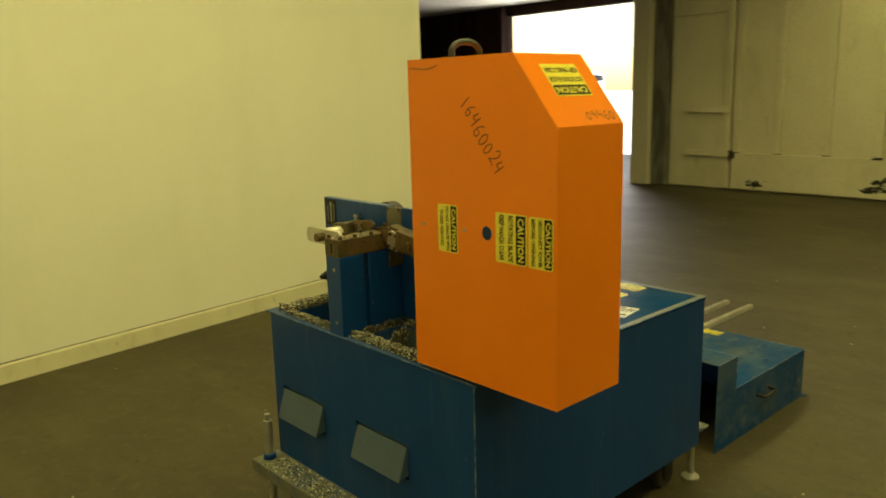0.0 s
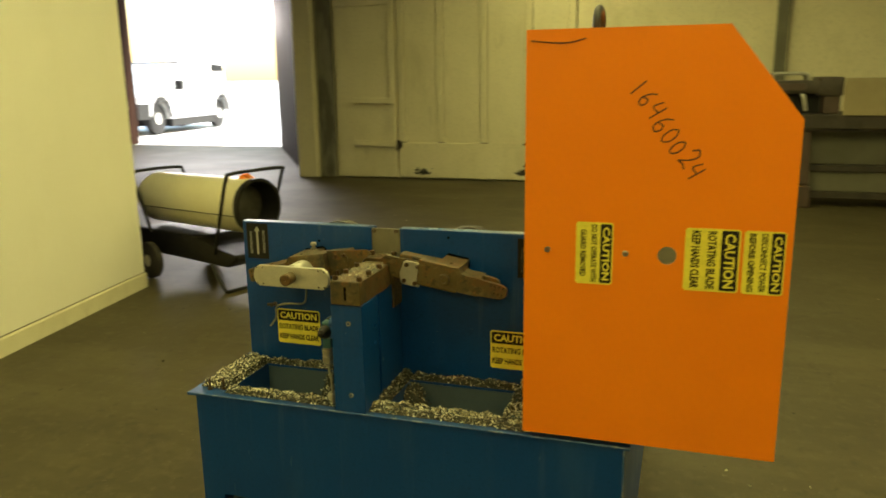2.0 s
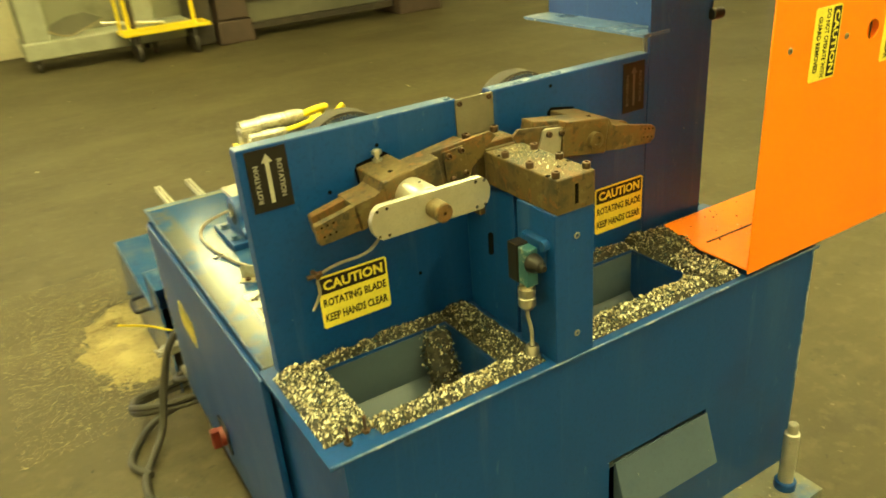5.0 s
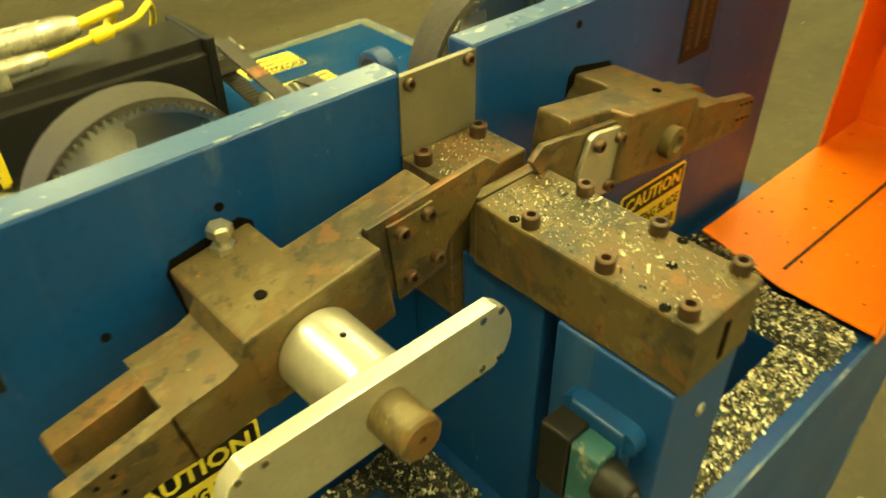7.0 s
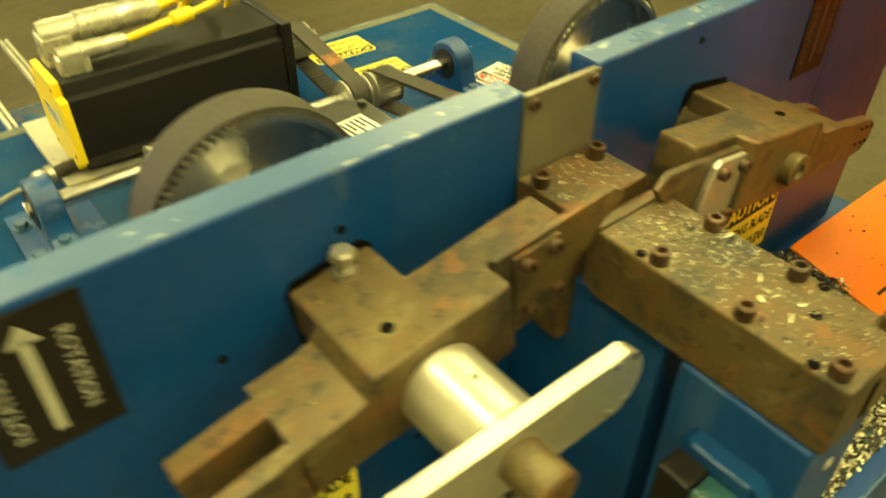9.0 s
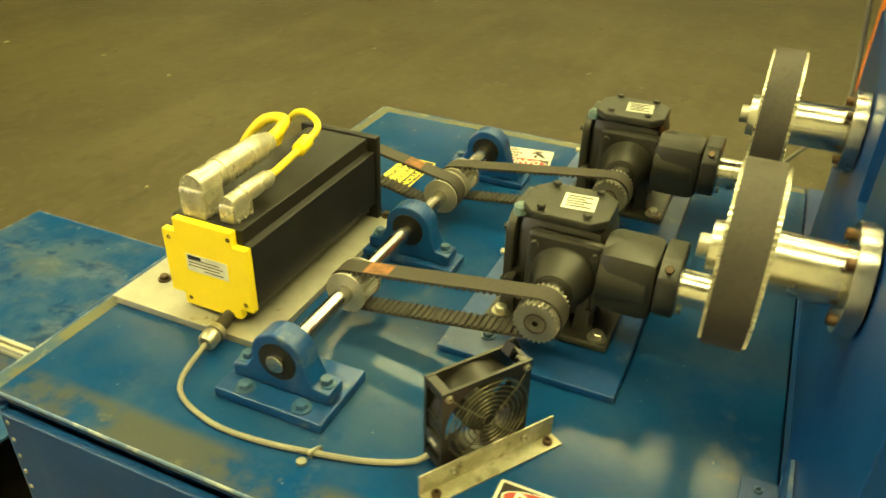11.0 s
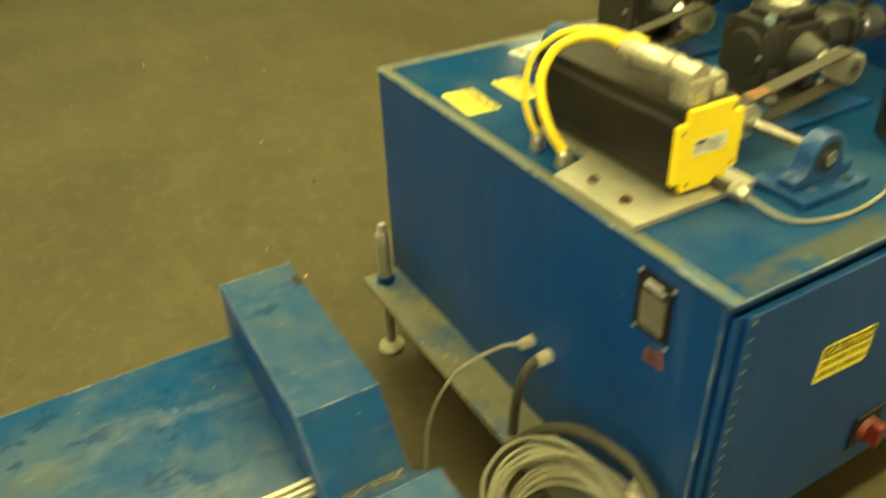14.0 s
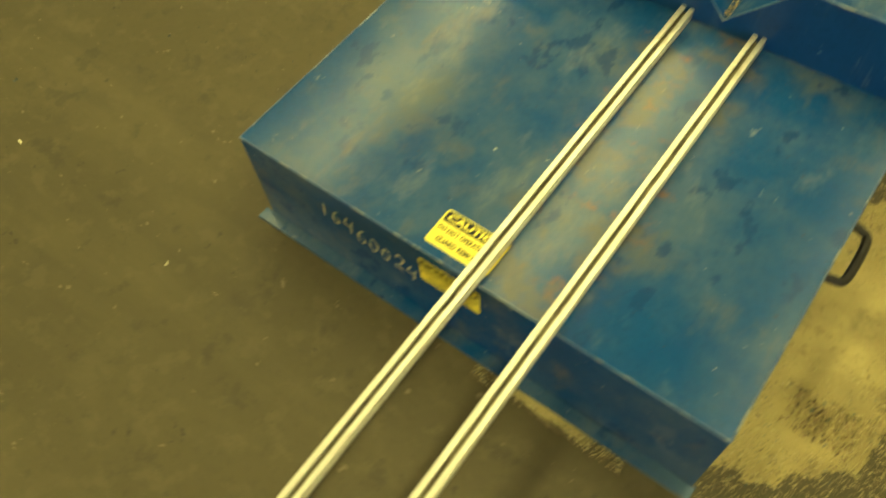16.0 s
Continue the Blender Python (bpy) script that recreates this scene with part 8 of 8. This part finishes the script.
# chips spilling down a corner of each hopper
def spill(name, path, r0, r1, count, seed, label):
    """A lumpy tongue of chips that runs down along a path."""
    rnd = random.Random(seed)
    line = smooth_path(path, 8)
    bm, verts, faces = nb(), [], []
    rows = []
    for i, p in enumerate(line):
        f = i / (len(line) - 1)
        ring = []
        for k in range(14):
            t = 2 * math.pi * k / 14
            q = p + V((math.cos(t), math.sin(t), 0)) * (r0 + (r1 - r0) * f) * (1 + 0.5 * noise.noise(p * 60 + V((math.cos(t), math.sin(t), seed)) * 2))
            ring.append(bm.verts.new(q))
        rows.append(ring)
    for a, b in zip(rows, rows[1:]):
        for k in range(14):
            bm.faces.new((a[k], a[(k + 1) % 14], b[(k + 1) % 14], b[k]))
    bm.faces.new(rows[0])
    bm.faces.new(rows[-1])
    centres = [v.co.copy() for v in bm.verts]
    part("packed_" + name, bm, HEAP_BASE, label="packed chips spilled into the hopper", category="metal chips", kind="stuff")
    for _ in range(count):
        c = rnd.choice(centres) + V((rnd.uniform(-1, 1), rnd.uniform(-1, 1), rnd.uniform(-1, 1))) * 0.007
        size = 0.0048 * rnd.uniform(0.6, 1.5)
        rot = Euler((rnd.uniform(-1.6, 1.6), rnd.uniform(-1.6, 1.6), rnd.uniform(0, 6.28))).to_matrix()
        base = len(verts)
        for i in range(3):
            for sd in (-0.3, 0.3):
                verts.append(tuple(c + rot @ V((size * (i - 1) / 2, sd * size, 0.35 * size * (i == 1)))))
        faces += [(base + 2 * i, base + 2 * i + 1, base + 2 * i + 3, base + 2 * i + 2) for i in range(2)]
    me = bpy.data.meshes.new(name)
    me.from_pydata(verts, [], faces)
    me.materials.append(CHIP_DARK)
    tagged(new(name, me), label, "metal chips", kind="stuff")


spill("hopper_chips", ((0.286, -0.046, 0.790), (0.282, -0.062, 0.745), (0.280, -0.085, 0.690), (0.282, -0.105, 0.630)), 0.018, 0.036, 1500, 9, "dark chips spilling down a corner of the hopper")
spill("hopper_chips", ((0.516, -0.060, 0.790), (0.528, -0.085, 0.750), (0.540, -0.110, 0.700), (0.550, -0.125, 0.640)), 0.018, 0.046, 1600, 19, "dark chips spilling down a corner of the hopper")
chips("block_metal_chips", ((0.397, 0.464, -0.262, -0.085, 1.1281, 0.0006), (0.399, 0.462, -0.170, -0.087, 1.1281, 0.0006), (0.405, 0.462, -0.135, -0.090, 1.1281, 0.0008), (0.430, 0.462, -0.200, -0.120, 1.1281, 0.0006)), 1500, CHIP_MIX, 11, 0.0018, "small pale chips strewn on the steel block", slim=0.5)
chips("anvil_metal_chips", ((0.392, 0.466, -0.055, -0.006, 1.1346, 0.0006),), 300, CHIP_MIX, 12, 0.0018, "small pale chips strewn on the anvil block", slim=0.5)
chips("beam_metal_chips", ((0.06, 0.62, -0.372, -0.275, 0.2355, 0.004),), 1500, CHIP_PALE, 13, 0.005, "pale chips fallen on the front foot beam")
chips("guard_metal_chips", ((0.90, 1.2, -0.25, -0.03, GZ0 + 0.0032, 0.001),), 60, CHIP_DARK, 14, 0.0035, "a few dark chips on the guard floor")

chips("block_curls", ((0.400, 0.463, -0.240, -0.095, 1.1283, 0.0008),), 26, CHIP_PALE, 31, 0.0062, "a few larger curled chips on the steel block", slim=0.5)
# sawdust spilled beside the floor cover
CRUMB = chip_material("sawdust_crumb", (0.08, 0.060, 0.028), (0.26, 0.205, 0.095), (0.48, 0.40, 0.20), 0.34)
SAND = material("pale_sawdust", (0.37, 0.30, 0.125), 0.9, second=(0.25, 0.20, 0.085), scale=7, amount=0.7, fine=160, bump=0.5, layers=(((0.10, 0.082, 0.038), 6, 0.55, 0.16, 0.7, (1, 1, 1)), ((0.12, 0.09, 0.04), 34, 0.58, 0.12, 0.45, (1, 1, 1)), ((0.07, 0.05, 0.025), 120, 0.62, 0.06, 0.6, (1, 1, 1))))
BROWN_CRUMB = chip_material("brown_crumb", (0.05, 0.030, 0.012), (0.15, 0.09, 0.035), (0.40, 0.31, 0.15), 0.4)
bm = nb()


def sawdust_depth(x, y):
    f = noise.noise(V((x * 5, y * 5, 3))) * 0.45 + noise.noise(V((x * 17, y * 17, 8))) * 0.35 + noise.noise(V((x * 60, y * 60, 2))) * 0.25 + noise.noise(V((x * 190, y * 190, 5))) * 0.25
    d = min(math.hypot((x + 0.09) / 0.22, (y - 1.80) / 0.42), 0.05 + math.hypot((x - 0.25) / 0.14, (y - CY2 - 0.03) / 0.024))
    return 0.006 * (0.85 - d + 0.75 * f)


for wx, wy, nx, ny in ((-0.70, 1.15, 190, 310), (0.06, CY2 + 0.0285, 100, 20)):
    vs = {}
    for i in range(nx):
        for j in range(ny):
            q = [(i, j), (i + 1, j), (i + 1, j + 1), (i, j + 1)]
            spot = [(wx + 0.0036 * a, wy + 0.0044 * b) for a, b in q]
            if max(sawdust_depth(*p) for p in spot) <= -0.001:
                continue
            for k, p in zip(q, spot):
                if k not in vs:
                    vs[k] = bm.verts.new((*p, max(sawdust_depth(*p), -0.003)))
            bm.faces.new([vs[k] for k in q])
part("sawdust", bm, SAND, label="pale sawdust spilled on the concrete beside the cover", category="sawdust", kind="stuff")
chips("sawdust_crumbs", tuple((-0.12 - w, -0.015, 1.88 - 1.6 * w, 1.88 + 1.6 * w, 0.0006, 0.002) for w in (0.10, 0.17, 0.24, 0.32, 0.42)), 22000, CRUMB, 21, 0.0030, "coarse pale crumbs in the spilled sawdust", category="sawdust")
chips("brown_crumbs", ((-0.20, -0.08, 1.93, 2.02, 0.004, 0.003), (-0.15, -0.11, 1.95, 2.00, 0.004, 0.006)), 420, BROWN_CRUMB, 24, 0.0045, "coarse brown crumbs on the spilled sawdust", category="sawdust")
chips("sawdust_line", ((0.10, 0.42, CY2 + 0.03, CY2 + 0.055, 0.0005, 0.003),), 900, CRUMB, 22, 0.0026, "pale sawdust along the edge of the cover", category="sawdust")
chips("notch_crumbs", ((VN[1] - 0.012, VN[1] + 0.010, CY0 + 0.01, CY1 - 0.01, 0.288, 0.002),), 420, CRUMB, 27, 0.0030, "pale crumbs caught in the notch of the cover", category="sawdust")
chips("floor_debris", ((-2.2, 7.0, -1.2, 8.5, 0.0006, 0.001),), 380, CHIP_DARK, 23, 0.011, "small pale flecks scattered on the floor", category="debris")
